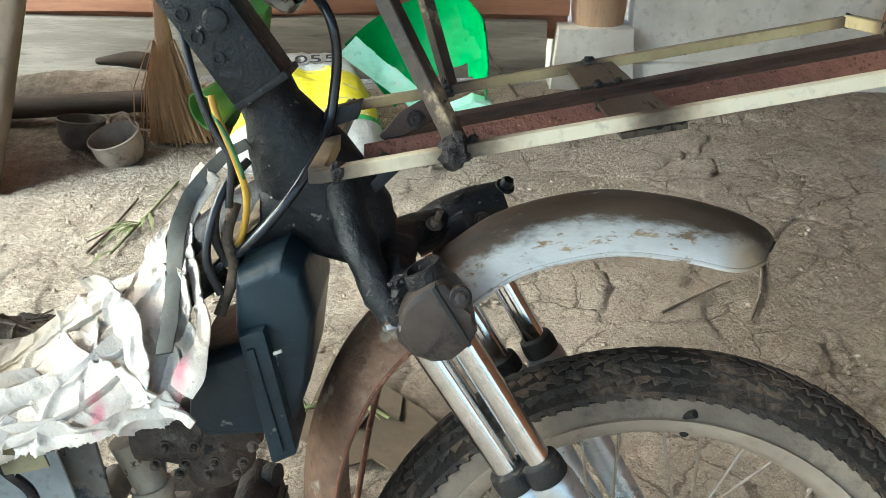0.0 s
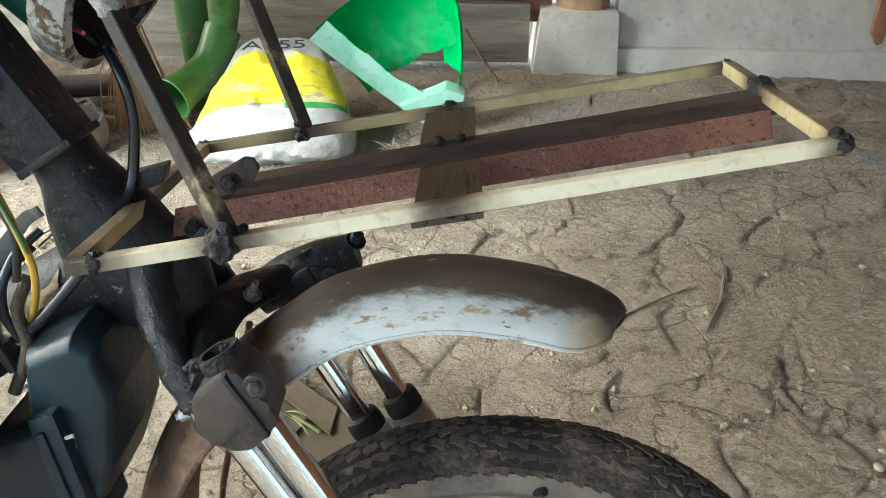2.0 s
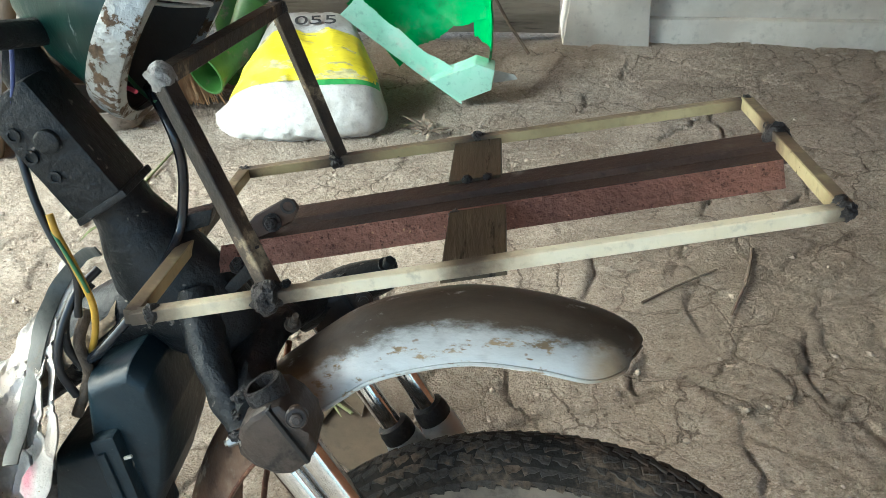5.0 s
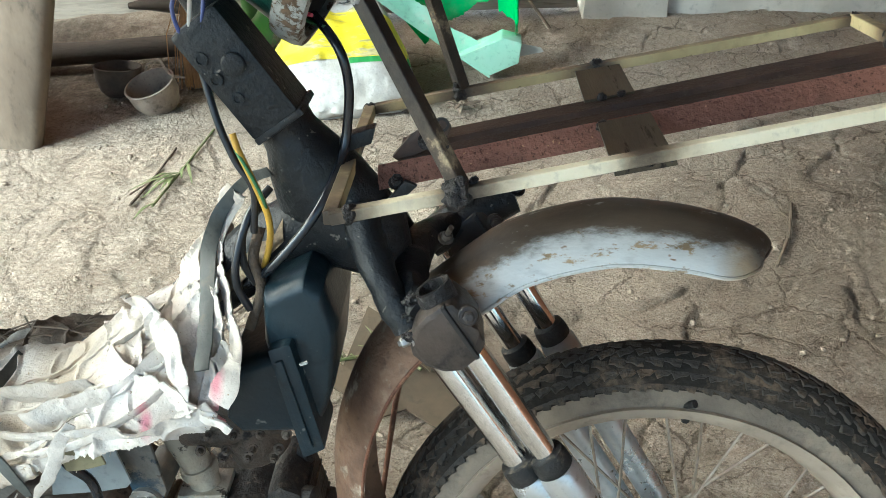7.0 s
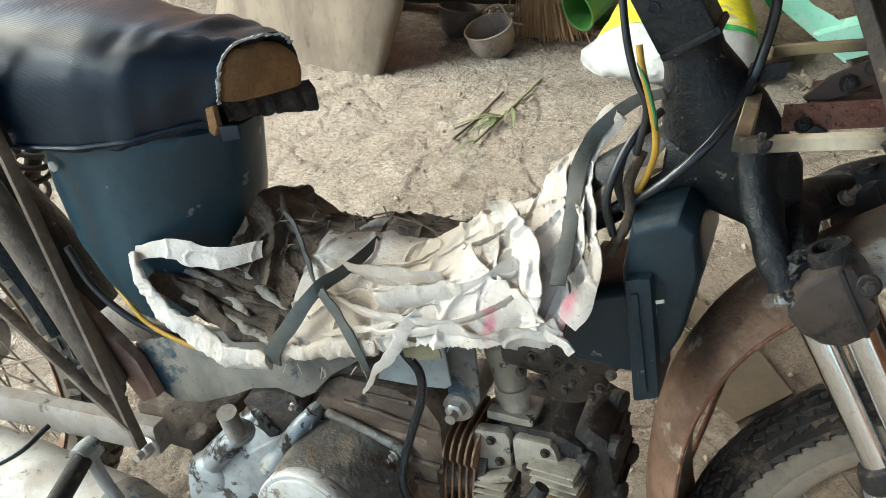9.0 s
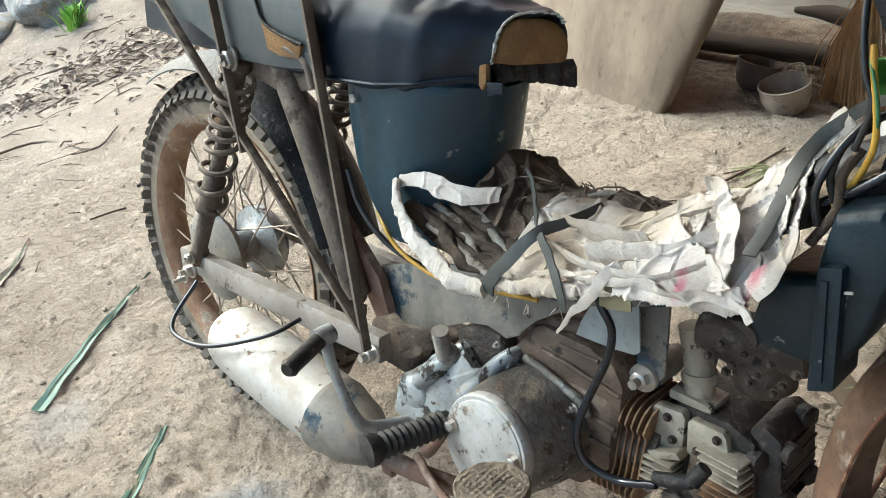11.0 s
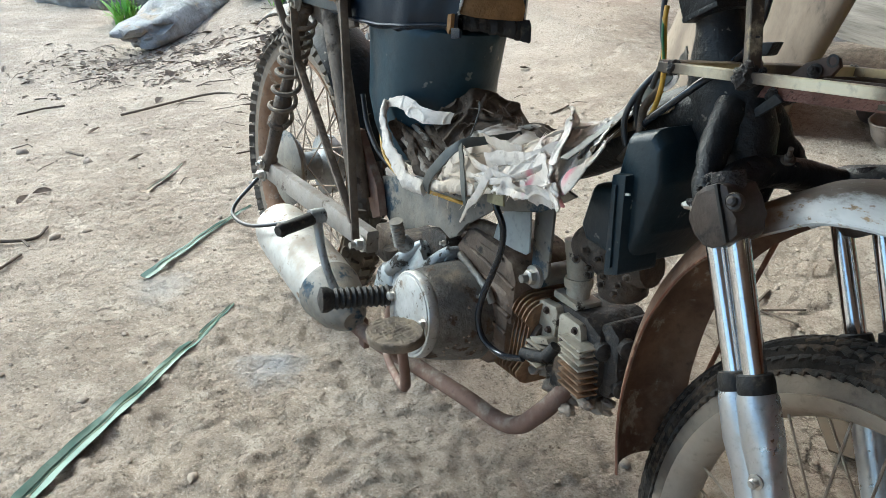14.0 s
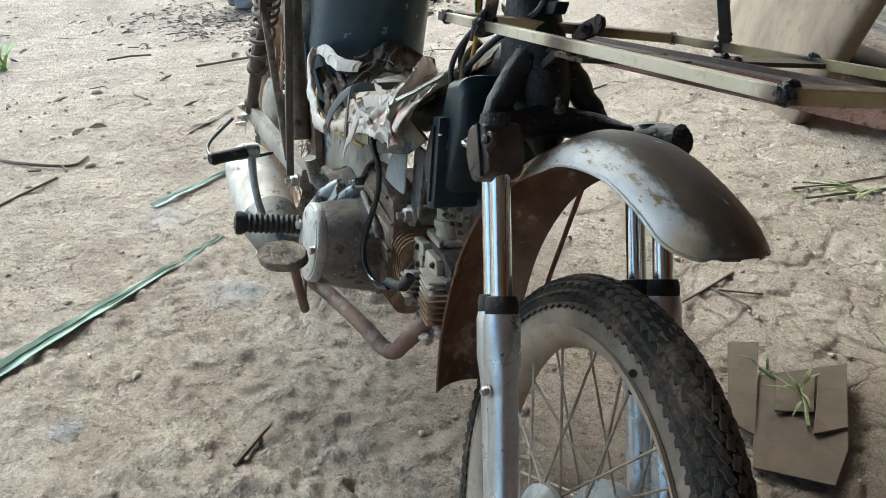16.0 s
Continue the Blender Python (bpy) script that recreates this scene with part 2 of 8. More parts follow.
DUST = (0.36, 0.305, 0.24)
M = {}
ASH = (0.43, 0.44, 0.455)
def soil_material(name, tone_spots):
    """Dry clay: tan and brown at several scales, grit, pits, crazed cracks under the roof, soft staining and painted
    shade.
    """
    ma = bpy.data.materials.new(name)
    ma.use_nodes = True
    nt = ma.node_tree
    N, link = nt.nodes.new, nt.links.new
    b = nt.nodes["Principled BSDF"]
    co = N("ShaderNodeTexCoord").outputs["Object"]

    def noise_tex(s, detail=6.0, roughness=0.6, out="Fac", vec=None):
        n = N("ShaderNodeTexNoise")
        n.inputs["Scale"].default_value, n.inputs["Detail"].default_value, n.inputs["Roughness"].default_value = s, detail, roughness
        link(vec or co, n.inputs["Vector"])
        return n.outputs[out]

    def ramp(value, lo, hi, top=1.0):
        n = N("ShaderNodeMapRange")
        n.interpolation_type = "SMOOTHSTEP"
        n.inputs["From Min"].default_value, n.inputs["From Max"].default_value, n.inputs["To Max"].default_value = lo, hi, top
        link(value, n.inputs["Value"])
        return n.outputs[0]

    def calc(op, *args):
        n = N("ShaderNodeMath")
        n.operation = op
        for sock, v in zip(n.inputs, args):
            if isinstance(v, (int, float)):
                sock.default_value = v
            else:
                link(v, sock)
        return n.outputs[0]

    def mix(fac, a, c, how="MIX"):
        n = N("ShaderNodeMix")
        n.data_type, n.blend_type = "RGBA", how
        link(fac, n.inputs["Factor"])
        for sock, v in ((n.inputs["A"], a), (n.inputs["B"], c)):
            if isinstance(v, tuple):
                sock.default_value = (*v, 1)
            else:
                link(v, sock)
        return n.outputs["Result"]

    apart = N("ShaderNodeSeparateXYZ")
    link(co, apart.inputs[0])
    col = mix(ramp(noise_tex(2.2, 8.0, 0.62), 0.36, 0.64), (0.530, 0.440, 0.350), (0.385, 0.308, 0.238))
    col = mix(ramp(noise_tex(7.0, 8.0, 0.7), 0.50, 0.66, 0.8), col, (0.62, 0.535, 0.438))
    col = mix(ramp(noise_tex(13.0, 8.0, 0.72), 0.57, 0.68, 0.55), col, (0.270, 0.210, 0.156))
    col = mix(ramp(noise_tex(85.0, 6.0, 0.72), 0.52, 0.62, 0.5), col, (0.225, 0.172, 0.128))
    col = mix(ramp(noise_tex(130.0, 5.0, 0.72), 0.54, 0.63, 0.55), col, (0.68, 0.60, 0.50))
    col = mix(ramp(noise_tex(230.0, 4.0, 0.75), 0.53, 0.62, 0.6), col, (0.19, 0.145, 0.108))
    col = mix(ramp(noise_tex(300.0, 4.0, 0.75), 0.56, 0.64, 0.55), col, (0.72, 0.64, 0.54))
    pits = ramp(noise_tex(48.0, 5.0, 0.66), 0.615, 0.675)
    # pit floors coloured dark, in place of the shade in them
    col = mix(calc("MULTIPLY", pits, 0.7), col, (0.135, 0.102, 0.074))
    # crazed plates: wide cracks and hair cracks, strongest on the trodden clay under the roof
    shade = calc("MULTIPLY", ramp(apart.outputs[0], -1.3, -0.2), ramp(apart.outputs[1], 0.7, 1.15))

    def cracks(scale, wide, bend, lo, hi):
        bent = N("ShaderNodeVectorMath")
        bent.operation = "MULTIPLY_ADD"
        link(noise_tex(scale * 1.6, 7.0, 0.66, "Color"), bent.inputs[0])
        bent.inputs[1].default_value = (bend,) * 3
        link(co, bent.inputs[2])
        vo = N("ShaderNodeTexVoronoi")
        vo.feature, vo.voronoi_dimensions = "DISTANCE_TO_EDGE", "2D"
        vo.inputs["Scale"].default_value = scale
        link(bent.outputs[0], vo.inputs["Vector"])
        reach = calc("MULTIPLY", ramp(noise_tex(3.1, 5.0, 0.6), lo, hi), shade)
        edge = calc("MULTIPLY_ADD", reach, wide, 0.0004)
        return calc("MULTIPLY", calc("SUBTRACT", 1.0, ramp(calc("DIVIDE", vo.outputs["Distance"], edge), 0.25, 1.0)), reach)

    wide_cracks = cracks(6.2, 0.032, 0.11, 0.34, 0.60)
    hair_cracks = cracks(15.0, 0.036, 0.045, 0.40, 0.62)
    lines = calc("MAXIMUM", wide_cracks, calc("MULTIPLY", hair_cracks, 0.75))
    # shade inside the cracks painted along their lines
    col = mix(calc("MULTIPLY", lines, 0.70), col, (0.115, 0.088, 0.066))
    # soft round tones: ash and dirt, and ground shade painted into the colour
    for sx, sy, reach, tone, amount in tone_spots:
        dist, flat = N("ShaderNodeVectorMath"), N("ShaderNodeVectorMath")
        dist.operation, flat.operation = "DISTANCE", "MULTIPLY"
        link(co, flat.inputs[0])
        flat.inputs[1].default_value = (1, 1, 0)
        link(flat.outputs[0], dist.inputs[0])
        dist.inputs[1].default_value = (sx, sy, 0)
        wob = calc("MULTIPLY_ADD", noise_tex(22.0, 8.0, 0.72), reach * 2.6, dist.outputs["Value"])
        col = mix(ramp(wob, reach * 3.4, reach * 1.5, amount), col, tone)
    link(col, b.inputs["Base Color"])
    b.inputs["Roughness"].default_value = 0.93
    b.inputs["Specular IOR Level"].default_value = 0.25
    clods = ramp(noise_tex(30.0, 7.0, 0.66), 0.50, 0.66)
    near_bike = calc("SUBTRACT", 1.0, ramp(apart.outputs[1], 0.75, 1.2, 0.75))
    height = calc("MULTIPLY_ADD", clods, calc("MULTIPLY", near_bike, 1.15), calc("MULTIPLY", noise_tex(95.0, 6.0, 0.7), 0.75))
    height = calc("MULTIPLY_ADD", noise_tex(320.0, 4.0, 0.7), 0.42, height)
    height = calc("MULTIPLY_ADD", pits, -0.45, height)
    height = calc("MULTIPLY_ADD", lines, -0.95, height)
    bp = N("ShaderNodeBump")
    bp.inputs["Strength"].default_value, bp.inputs["Distance"].default_value = 1.0, 0.027
    link(height, bp.inputs["Height"])
    link(bp.outputs[0], b.inputs["Normal"])
    return ma


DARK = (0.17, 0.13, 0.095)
M["soil"] = soil_material("dry_clay_soil", (
    (-0.80, 0.415, 0.050, ASH, 0.55), (-0.80, 0.44, 0.022, (0.30, 0.31, 0.33), 0.4), (1.45, 2.60, 0.05, ASH, 0.7), (-1.25, 0.30, 0.05, (0.48, 0.45, 0.41), 0.6), (-0.43, 0.08, 0.022, ASH, 0.6),
    # dark earth along the wall, with the shade there painted in
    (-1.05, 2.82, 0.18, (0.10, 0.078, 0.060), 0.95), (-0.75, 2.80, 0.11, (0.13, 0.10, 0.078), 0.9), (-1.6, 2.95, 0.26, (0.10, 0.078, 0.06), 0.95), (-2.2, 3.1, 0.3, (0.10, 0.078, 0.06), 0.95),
    # dirt under the engine, then painted shade beside the front wheel
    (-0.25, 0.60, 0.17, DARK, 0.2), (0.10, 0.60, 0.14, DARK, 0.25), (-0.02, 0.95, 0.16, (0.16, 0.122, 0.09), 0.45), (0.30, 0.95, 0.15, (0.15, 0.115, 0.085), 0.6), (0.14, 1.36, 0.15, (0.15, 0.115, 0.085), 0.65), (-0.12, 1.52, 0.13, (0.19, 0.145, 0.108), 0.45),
    # right foreground toned down in colour for the shade there
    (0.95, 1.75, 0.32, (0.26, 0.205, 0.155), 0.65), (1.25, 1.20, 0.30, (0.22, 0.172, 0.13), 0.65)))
M["black_steel"] = surface("sooty_black_steel", (0.0060, 0.0082, 0.0105), (0.015, 0.016, 0.018), 22, (0.32, 0.62), bump=0.6, bump_scale=120, dust=(0.11, 0.088, 0.066), dust_amount=0.05, dust_from=0.1, patch=(0.062, 0.044, 0.030), patch_scale=15, patch_at=0.59, patch_soft=0.16, fleck=(0.16, 0.14, 0.12), spec=0.38)
M["navy_plastic"] = surface("navy_plastic", (0.017, 0.038, 0.054), (0.026, 0.054, 0.072), 10, (0.24, 0.42), bump=0.2, bump_scale=60, patch=(0.075, 0.092, 0.098), patch_scale=60, patch_at=0.65, fleck=(0.17, 0.18, 0.175), spec=0.32)
M["box_plastic"] = surface("dull_navy_box_plastic", (0.0065, 0.0165, 0.0250), (0.012, 0.025, 0.034), 10, (0.26, 0.46), bump=0.25, bump_scale=70, patch=(0.040, 0.046, 0.046), patch_scale=26, patch_at=0.60, patch_soft=0.15, fleck=(0.15, 0.15, 0.14), spec=0.35)
M["vinyl"] = surface("black_vinyl", (0.0035, 0.0080, 0.0165), (0.0065, 0.0135, 0.026), 12, (0.26, 0.42), bump=0.14, bump_scale=60, patch=(0.10, 0.11, 0.11), patch_scale=90, patch_at=0.745, spec=0.30, weave=420.0)
M["cover_grey"] = surface("faded_grey_blue_plastic", (0.050, 0.066, 0.075), (0.085, 0.092, 0.090), 9, (0.3, 0.5), bump=0.15, dust=(0.16, 0.14, 0.11), dust_amount=0.3, patch=(0.14, 0.125, 0.10), patch_scale=24, patch_at=0.60, patch_soft=0.15)
M["foam"] = surface("brown_seat_foam", (0.24, 0.135, 0.055), (0.18, 0.10, 0.04), 40, (0.9, 1.0), bump=0.5, bump_scale=260)
M["chrome"] = surface("chrome", (0.75, 0.76, 0.78), (0.68, 0.69, 0.70), 30, (0.08, 0.18), metal=1.0, bump=0.02, patch=(0.2, 0.13, 0.08), patch_scale=45, patch_at=0.71)
M["silver"] = surface("silver_painted_alloy", (0.56, 0.575, 0.585), (0.46, 0.465, 0.47), 22, (0.2, 0.38), metal=0.75, bump=0.15, dust=DUST, dust_amount=0.18, patch=(0.20, 0.165, 0.13), patch_scale=40, patch_at=0.66, fleck=(0.16, 0.13, 0.10))
M["alloy"] = surface("oxidised_alloy", (0.36, 0.375, 0.38), (0.23, 0.235, 0.235), 15, (0.32, 0.6), metal=0.6, bump=0.4, bump_scale=120, dust=(0.24, 0.20, 0.155), dust_amount=0.25, patch=(0.055, 0.045, 0.036), patch_scale=26, patch_at=0.56, patch_soft=0.1, fleck=(0.05, 0.04, 0.03))
M["muffler"] = surface("heat_dulled_muffler", (0.50, 0.485, 0.45), (0.40, 0.38, 0.345), 9, (0.5, 0.68), metal=0.45, bump=0.2, bump_scale=90, dust=DUST, dust_amount=0.5, patch=(0.19, 0.13, 0.085), patch_scale=34, patch_at=0.60, fleck=(0.14, 0.10, 0.07))
M["grimy"] = surface("oily_grimy_metal", (0.060, 0.046, 0.036), (0.115, 0.085, 0.062), 20, (0.5, 0.85), metal=0.2, bump=0.9, bump_scale=120, dust=(0.26, 0.21, 0.155), dust_amount=0.35, patch=(0.022, 0.018, 0.015), patch_scale=22, patch_at=0.56)
M["fin"] = surface("dusty_brown_fin_metal", (0.33, 0.20, 0.11), (0.18, 0.10, 0.056), 30, (0.55, 0.8), metal=0.25, bump=0.5, bump_scale=180, dust=(0.36, 0.29, 0.21), dust_amount=0.35)
M["rust"] = surface("rusty_iron", (0.20, 0.085, 0.045), (0.12, 0.05, 0.03), 22, (0.75, 0.95), bump=0.8, bump_scale=200, patch=(0.34, 0.18, 0.10), patch_scale=30, patch_at=0.55)
M["rust_pipe"] = surface("dull_rusted_pipe", (0.20, 0.12, 0.09), (0.15, 0.09, 0.065), 16, (0.7, 0.9), bump=0.35, dust=DUST, dust_amount=0.45)
M["rust_red"] = surface("red_oxide_flaking_steel", (0.205, 0.092, 0.064), (0.115, 0.050, 0.036), 11, (0.6, 0.85), bump=0.8, bump_scale=160, patch=(0.075, 0.029, 0.021), patch_scale=240, patch_at=0.53, patch_soft=0.14, fleck=(0.36, 0.20, 0.11))
M["brown_steel"] = surface("brown_oxidised_steel", (0.038, 0.024, 0.019), (0.070, 0.042, 0.030), 16, (0.42, 0.7), metal=0.2, bump=0.35, dust=(0.17, 0.14, 0.11), dust_amount=0.16, patch=(0.11, 0.085, 0.065), patch_scale=30, patch_at=0.62)


def cream(name, marks, base=(0.83, 0.765, 0.58), second=(0.76, 0.68, 0.48), wear=0.68, dusty=0.0):
    """Cream paint, scorched round the welds, worn brown on top."""
    st = [(x, y, q * 0.95, (0.24, 0.165, 0.10)) for x, y, q in marks] + [(x, y, q * 0.62, (0.014, 0.011, 0.010)) for x, y, q in marks]
    return surface(name, base, second, 16, (0.4, 0.6), bump=0.15, patch=(0.07, 0.05, 0.032), patch_scale=60, patch_at=wear, tone_spots=st, dust=(0.20, 0.155, 0.10), dust_amount=dusty, dust_from=0.6, dust_to=0.85, dust_rough=0.6)


M["cream"] = cream("cream_painted_tube", [(1.008 + 0.442 * t, -0.124 + 0.019 * t, q) for t, q in ((0.0, 0.030), (0.21, 0.022), (0.49, 0.020), (1.0, 0.012))])
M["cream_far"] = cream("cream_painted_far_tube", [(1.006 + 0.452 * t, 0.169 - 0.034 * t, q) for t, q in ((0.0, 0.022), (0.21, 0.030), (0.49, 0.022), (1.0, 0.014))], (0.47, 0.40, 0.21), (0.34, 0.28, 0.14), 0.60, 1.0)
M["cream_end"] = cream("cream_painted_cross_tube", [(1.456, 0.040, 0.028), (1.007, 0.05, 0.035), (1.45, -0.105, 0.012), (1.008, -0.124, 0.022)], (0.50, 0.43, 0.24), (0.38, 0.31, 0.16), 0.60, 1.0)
M["olive_plate"] = surface("olive_brown_plate", (0.085, 0.070, 0.042), (0.055, 0.043, 0.028), 14, (0.35, 0.55), metal=0.3, bump=0.25, stretch=(3, 0.3, 1), patch=(0.025, 0.019, 0.014), patch_scale=26, patch_at=0.60)
M["slag_white"] = surface("white_burnt_slag", (0.42, 0.42, 0.41), (0.20, 0.19, 0.18), 60, (0.5, 0.8), bump=1.0, bump_scale=220, patch=(0.05, 0.045, 0.04), patch_scale=60, patch_at=0.58)
M["weld"] = surface("weld_slag", (0.02, 0.02, 0.021), (0.05, 0.045, 0.045), 60, (0.3, 0.6), metal=0.5, bump=1.0, bump_scale=220)
M["burnt"] = surface("heat_blackened_tube", (0.016, 0.014, 0.013), (0.060, 0.043, 0.030), 26, (0.4, 0.7), bump=0.4, patch=(0.36, 0.29, 0.19), patch_scale=26, patch_at=0.565, patch_soft=0.1)
M["fender"] = surface("worn_white_fender", (0.66, 0.67, 0.65), (0.50, 0.505, 0.49), 11, (0.32, 0.48), metal=0.05, bump=0.2, patch=(0.40, 0.29, 0.17), patch_scale=95, patch_at=0.545, patch_soft=0.1, spec=0.5, stretch=(0.45, 1, 1), fleck=(0.24, 0.15, 0.085),
                      band=(0.016, 0.044, 0.013, 1.335, (0.118, 0.088, 0.060)), tone_spots=((1.085, -0.045, 0.022, (0.28, 0.155, 0.075)), (1.33, -0.035, 0.012, (0.42, 0.32, 0.20))))
M["fender_rust"] = surface("rusted_fender_tail", (0.21, 0.118, 0.068), (0.085, 0.045, 0.027), 12, (0.6, 0.85), bump=0.5, dust=(0.40, 0.31, 0.22), dust_amount=0.25, patch=(0.40, 0.32, 0.235), patch_scale=18, patch_at=0.56)
M["tyre"] = surface("muddy_tyre_rubber", (0.030, 0.026, 0.022), (0.060, 0.049, 0.039), 16, (0.6, 0.9), bump=1.0, bump_scale=190, patch=(0.15, 0.105, 0.070), patch_scale=30, patch_at=0.47, patch_soft=0.18, spec=0.35)
M["tyre_side"] = surface("mud_coated_tyre_side", (0.235, 0.19, 0.14), (0.13, 0.105, 0.08), 9, (0.85, 0.95), bump=0.4, patch=(0.045, 0.038, 0.032), patch_scale=12, patch_at=0.55, patch_soft=0.2)
M["rim"] = surface("dusty_rim", (0.42, 0.35, 0.27), (0.33, 0.27, 0.21), 12, (0.6, 0.85), metal=0.2, bump=0.2)
M["rim_rust"] = surface("rusty_dusty_rim", (0.30, 0.19, 0.12), (0.20, 0.11, 0.06), 14, (0.7, 0.9), metal=0.1, bump=0.4, patch=(0.42, 0.35, 0.27), patch_scale=12, patch_at=0.52)
M["spoke"] = surface("dull_spoke_wire", (0.36, 0.31, 0.25), (0.26, 0.2, 0.15), 40, (0.5, 0.7), metal=0.4, bump=0.0)
M["rubber"] = surface("black_rubber", (0.012, 0.012, 0.012), (0.025, 0.022, 0.020), 30, (0.5, 0.75), bump=0.4, dust=(0.17, 0.135, 0.10), dust_amount=0.25, spec=0.35)
M["cable_black"] = surface("black_cable_sheath", (0.012, 0.013, 0.016), (0.02, 0.02, 0.024), 30, (0.25, 0.4), bump=0.03)
M["cable_yellow"] = surface("yellow_cable_sheath", (0.55, 0.33, 0.04), (0.42, 0.24, 0.03), 30, (0.35, 0.5), bump=0.05)
M["wire_blue"] = surface("blue_wire", (0.05, 0.07, 0.22), (0.04, 0.05, 0.16), 30, (0.35, 0.5), bump=0.0)
M["rim_chrome"] = surface("flaking_chrome", (0.52, 0.54, 0.53), (0.30, 0.30, 0.28), 30, (0.3, 0.5), metal=0.5, bump=0.6, patch=(0.15, 0.10, 0.06), patch_scale=60, patch_at=0.50, patch_soft=0.05)
M["tape"] = surface("olive_tape", (0.20, 0.18, 0.10), (0.16, 0.14, 0.08), 30, (0.5, 0.7), bump=0.1)
M["cable_gloss"] = surface("glossy_black_cable", (0.012, 0.014, 0.018), (0.02, 0.022, 0.028), 30, (0.12, 0.2), bump=0.0)
M["wire_green"] = surface("green_wire", (0.04, 0.14, 0.06), (0.05, 0.18, 0.07), 30, (0.35, 0.5), bump=0.0)
M["case_dirty"] = surface("oily_mud_specked_case", (0.21, 0.20, 0.18), (0.075, 0.066, 0.056), 13, (0.4, 0.68), metal=0.3, bump=0.8, bump_scale=110, dust=(0.25, 0.20, 0.145), dust_amount=0.4, patch=(0.095, 0.063, 0.040), patch_scale=36, patch_at=0.55, patch_soft=0.08, fleck=(0.27, 0.22, 0.165))
M["silver_dull"] = surface("scratched_silver_plate", (0.50, 0.50, 0.485), (0.37, 0.365, 0.345), 20, (0.42, 0.6), metal=0.35, bump=0.25, dust=DUST, dust_amount=0.3, patch=(0.17, 0.135, 0.10), patch_scale=40, patch_at=0.58, fleck=(0.12, 0.09, 0.07))
M["grime_dark"] = surface("black_oily_grime", (0.020, 0.017, 0.015), (0.048, 0.037, 0.029), 30, (0.45, 0.8), metal=0.1, bump=0.9, bump_scale=130, dust=(0.2, 0.155, 0.11), dust_amount=0.25)
M["tan_alloy"] = surface("tan_dusty_alloy", (0.46, 0.41, 0.325), (0.31, 0.265, 0.20), 18, (0.45, 0.7), metal=0.25, bump=0.5, patch=(0.07, 0.053, 0.038), patch_scale=40, patch_at=0.58, patch_soft=0.06, dust=DUST, dust_amount=0.3)
M["grey_paint"] = surface("worn_grey_blue_paint", (0.215, 0.195, 0.160), (0.125, 0.115, 0.10), 14, (0.45, 0.7), bump=0.35, dust=(0.28, 0.225, 0.165), dust_amount=0.4, patch=(0.034, 0.062, 0.088), patch_scale=13, patch_at=0.56, patch_soft=0.06, fleck=(0.06, 0.045, 0.035))
M["strut"] = surface("dusty_brown_bar", (0.10, 0.078, 0.06), (0.15, 0.12, 0.095), 16, (0.6, 0.8), metal=0.2, bump=0.2, dust=DUST, dust_amount=0.4)
M["cloth"] = surface("dirty_white_sackcloth", (0.68, 0.635, 0.585), (0.50, 0.44, 0.37), 12, (0.85, 0.95), bump=0.5, bump_scale=300, patch=(0.33, 0.255, 0.18), patch_scale=11, patch_at=0.585, patch_soft=0.14, fleck=(0.34, 0.26, 0.18), relief=0.003,
                     tone_spots=((0.690, -0.09, 0.030, (0.44, 0.36, 0.27)), (0.755, -0.04, 0.030, (0.46, 0.385, 0.29)), (0.665, -0.01, 0.018, (0.17, 0.12, 0.08)), (0.72, 0.01, 0.020, (0.22, 0.16, 0.105)), (0.903, -0.116, 0.0045, (0.58, 0.20, 0.24)), (0.840, -0.116, 0.0035, (0.58, 0.2, 0.25))))
M["cloth_dirty"] = surface("mud_soaked_sackcloth", (0.13, 0.095, 0.066), (0.055, 0.040, 0.028), 20, (0.85, 0.95), bump=0.9, bump_scale=140, patch=(0.34, 0.28, 0.21), patch_scale=20, patch_at=0.63)
M["cloth_grey"] = surface("grey_soiled_cloth", (0.36, 0.33, 0.285), (0.24, 0.205, 0.165), 20, (0.85, 0.95), bump=0.6, bump_scale=200, patch=(0.12, 0.09, 0.065), patch_scale=15, patch_at=0.55)
M["sack_tan"] = surface("tan_striped_sack", (0.26, 0.20, 0.13), (0.14, 0.105, 0.07), 26, (0.8, 0.95), bump=0.5, bump_scale=220, patch=(0.085, 0.062, 0.042), patch_scale=24, patch_at=0.54, patch_soft=0.1, stretch=(0.4, 1.6, 1.6))
M["strap"] = surface("grey_rubber_strap", (0.050, 0.055, 0.052), (0.080, 0.084, 0.078), 22, (0.35, 0.55), bump=0.2, dust=(0.16, 0.135, 0.10), dust_amount=0.2, patch=(0.13, 0.115, 0.09), patch_scale=30, patch_at=0.62)
M["pink"] = surface("pink_ink", (0.62, 0.06, 0.12), (0.7, 0.2, 0.24), 60, (0.8, 0.95), bump=0.2)
M["plank_grey"] = surface("weathered_grey_plank", (0.275, 0.24, 0.195), (0.165, 0.14, 0.112), 7, (0.75, 0.9), bump=0.7, bump_scale=60, stretch=(0.25, 1, 2.5), vary=0.12, patch=(0.07, 0.056, 0.043), patch_scale=9, patch_at=0.54, patch_soft=0.2)
M["plank_red"] = surface("reddish_brown_plank", (0.33, 0.155, 0.085), (0.25, 0.11, 0.06), 6, (0.7, 0.85), bump=0.3, bump_scale=50, stretch=(0.25, 1, 3), vary=0.12)
M["post_wood"] = surface("pale_timber_post", (0.42, 0.28, 0.17), (0.34, 0.21, 0.125), 9, (0.7, 0.85), bump=0.3, stretch=(2, 2, 0.3))
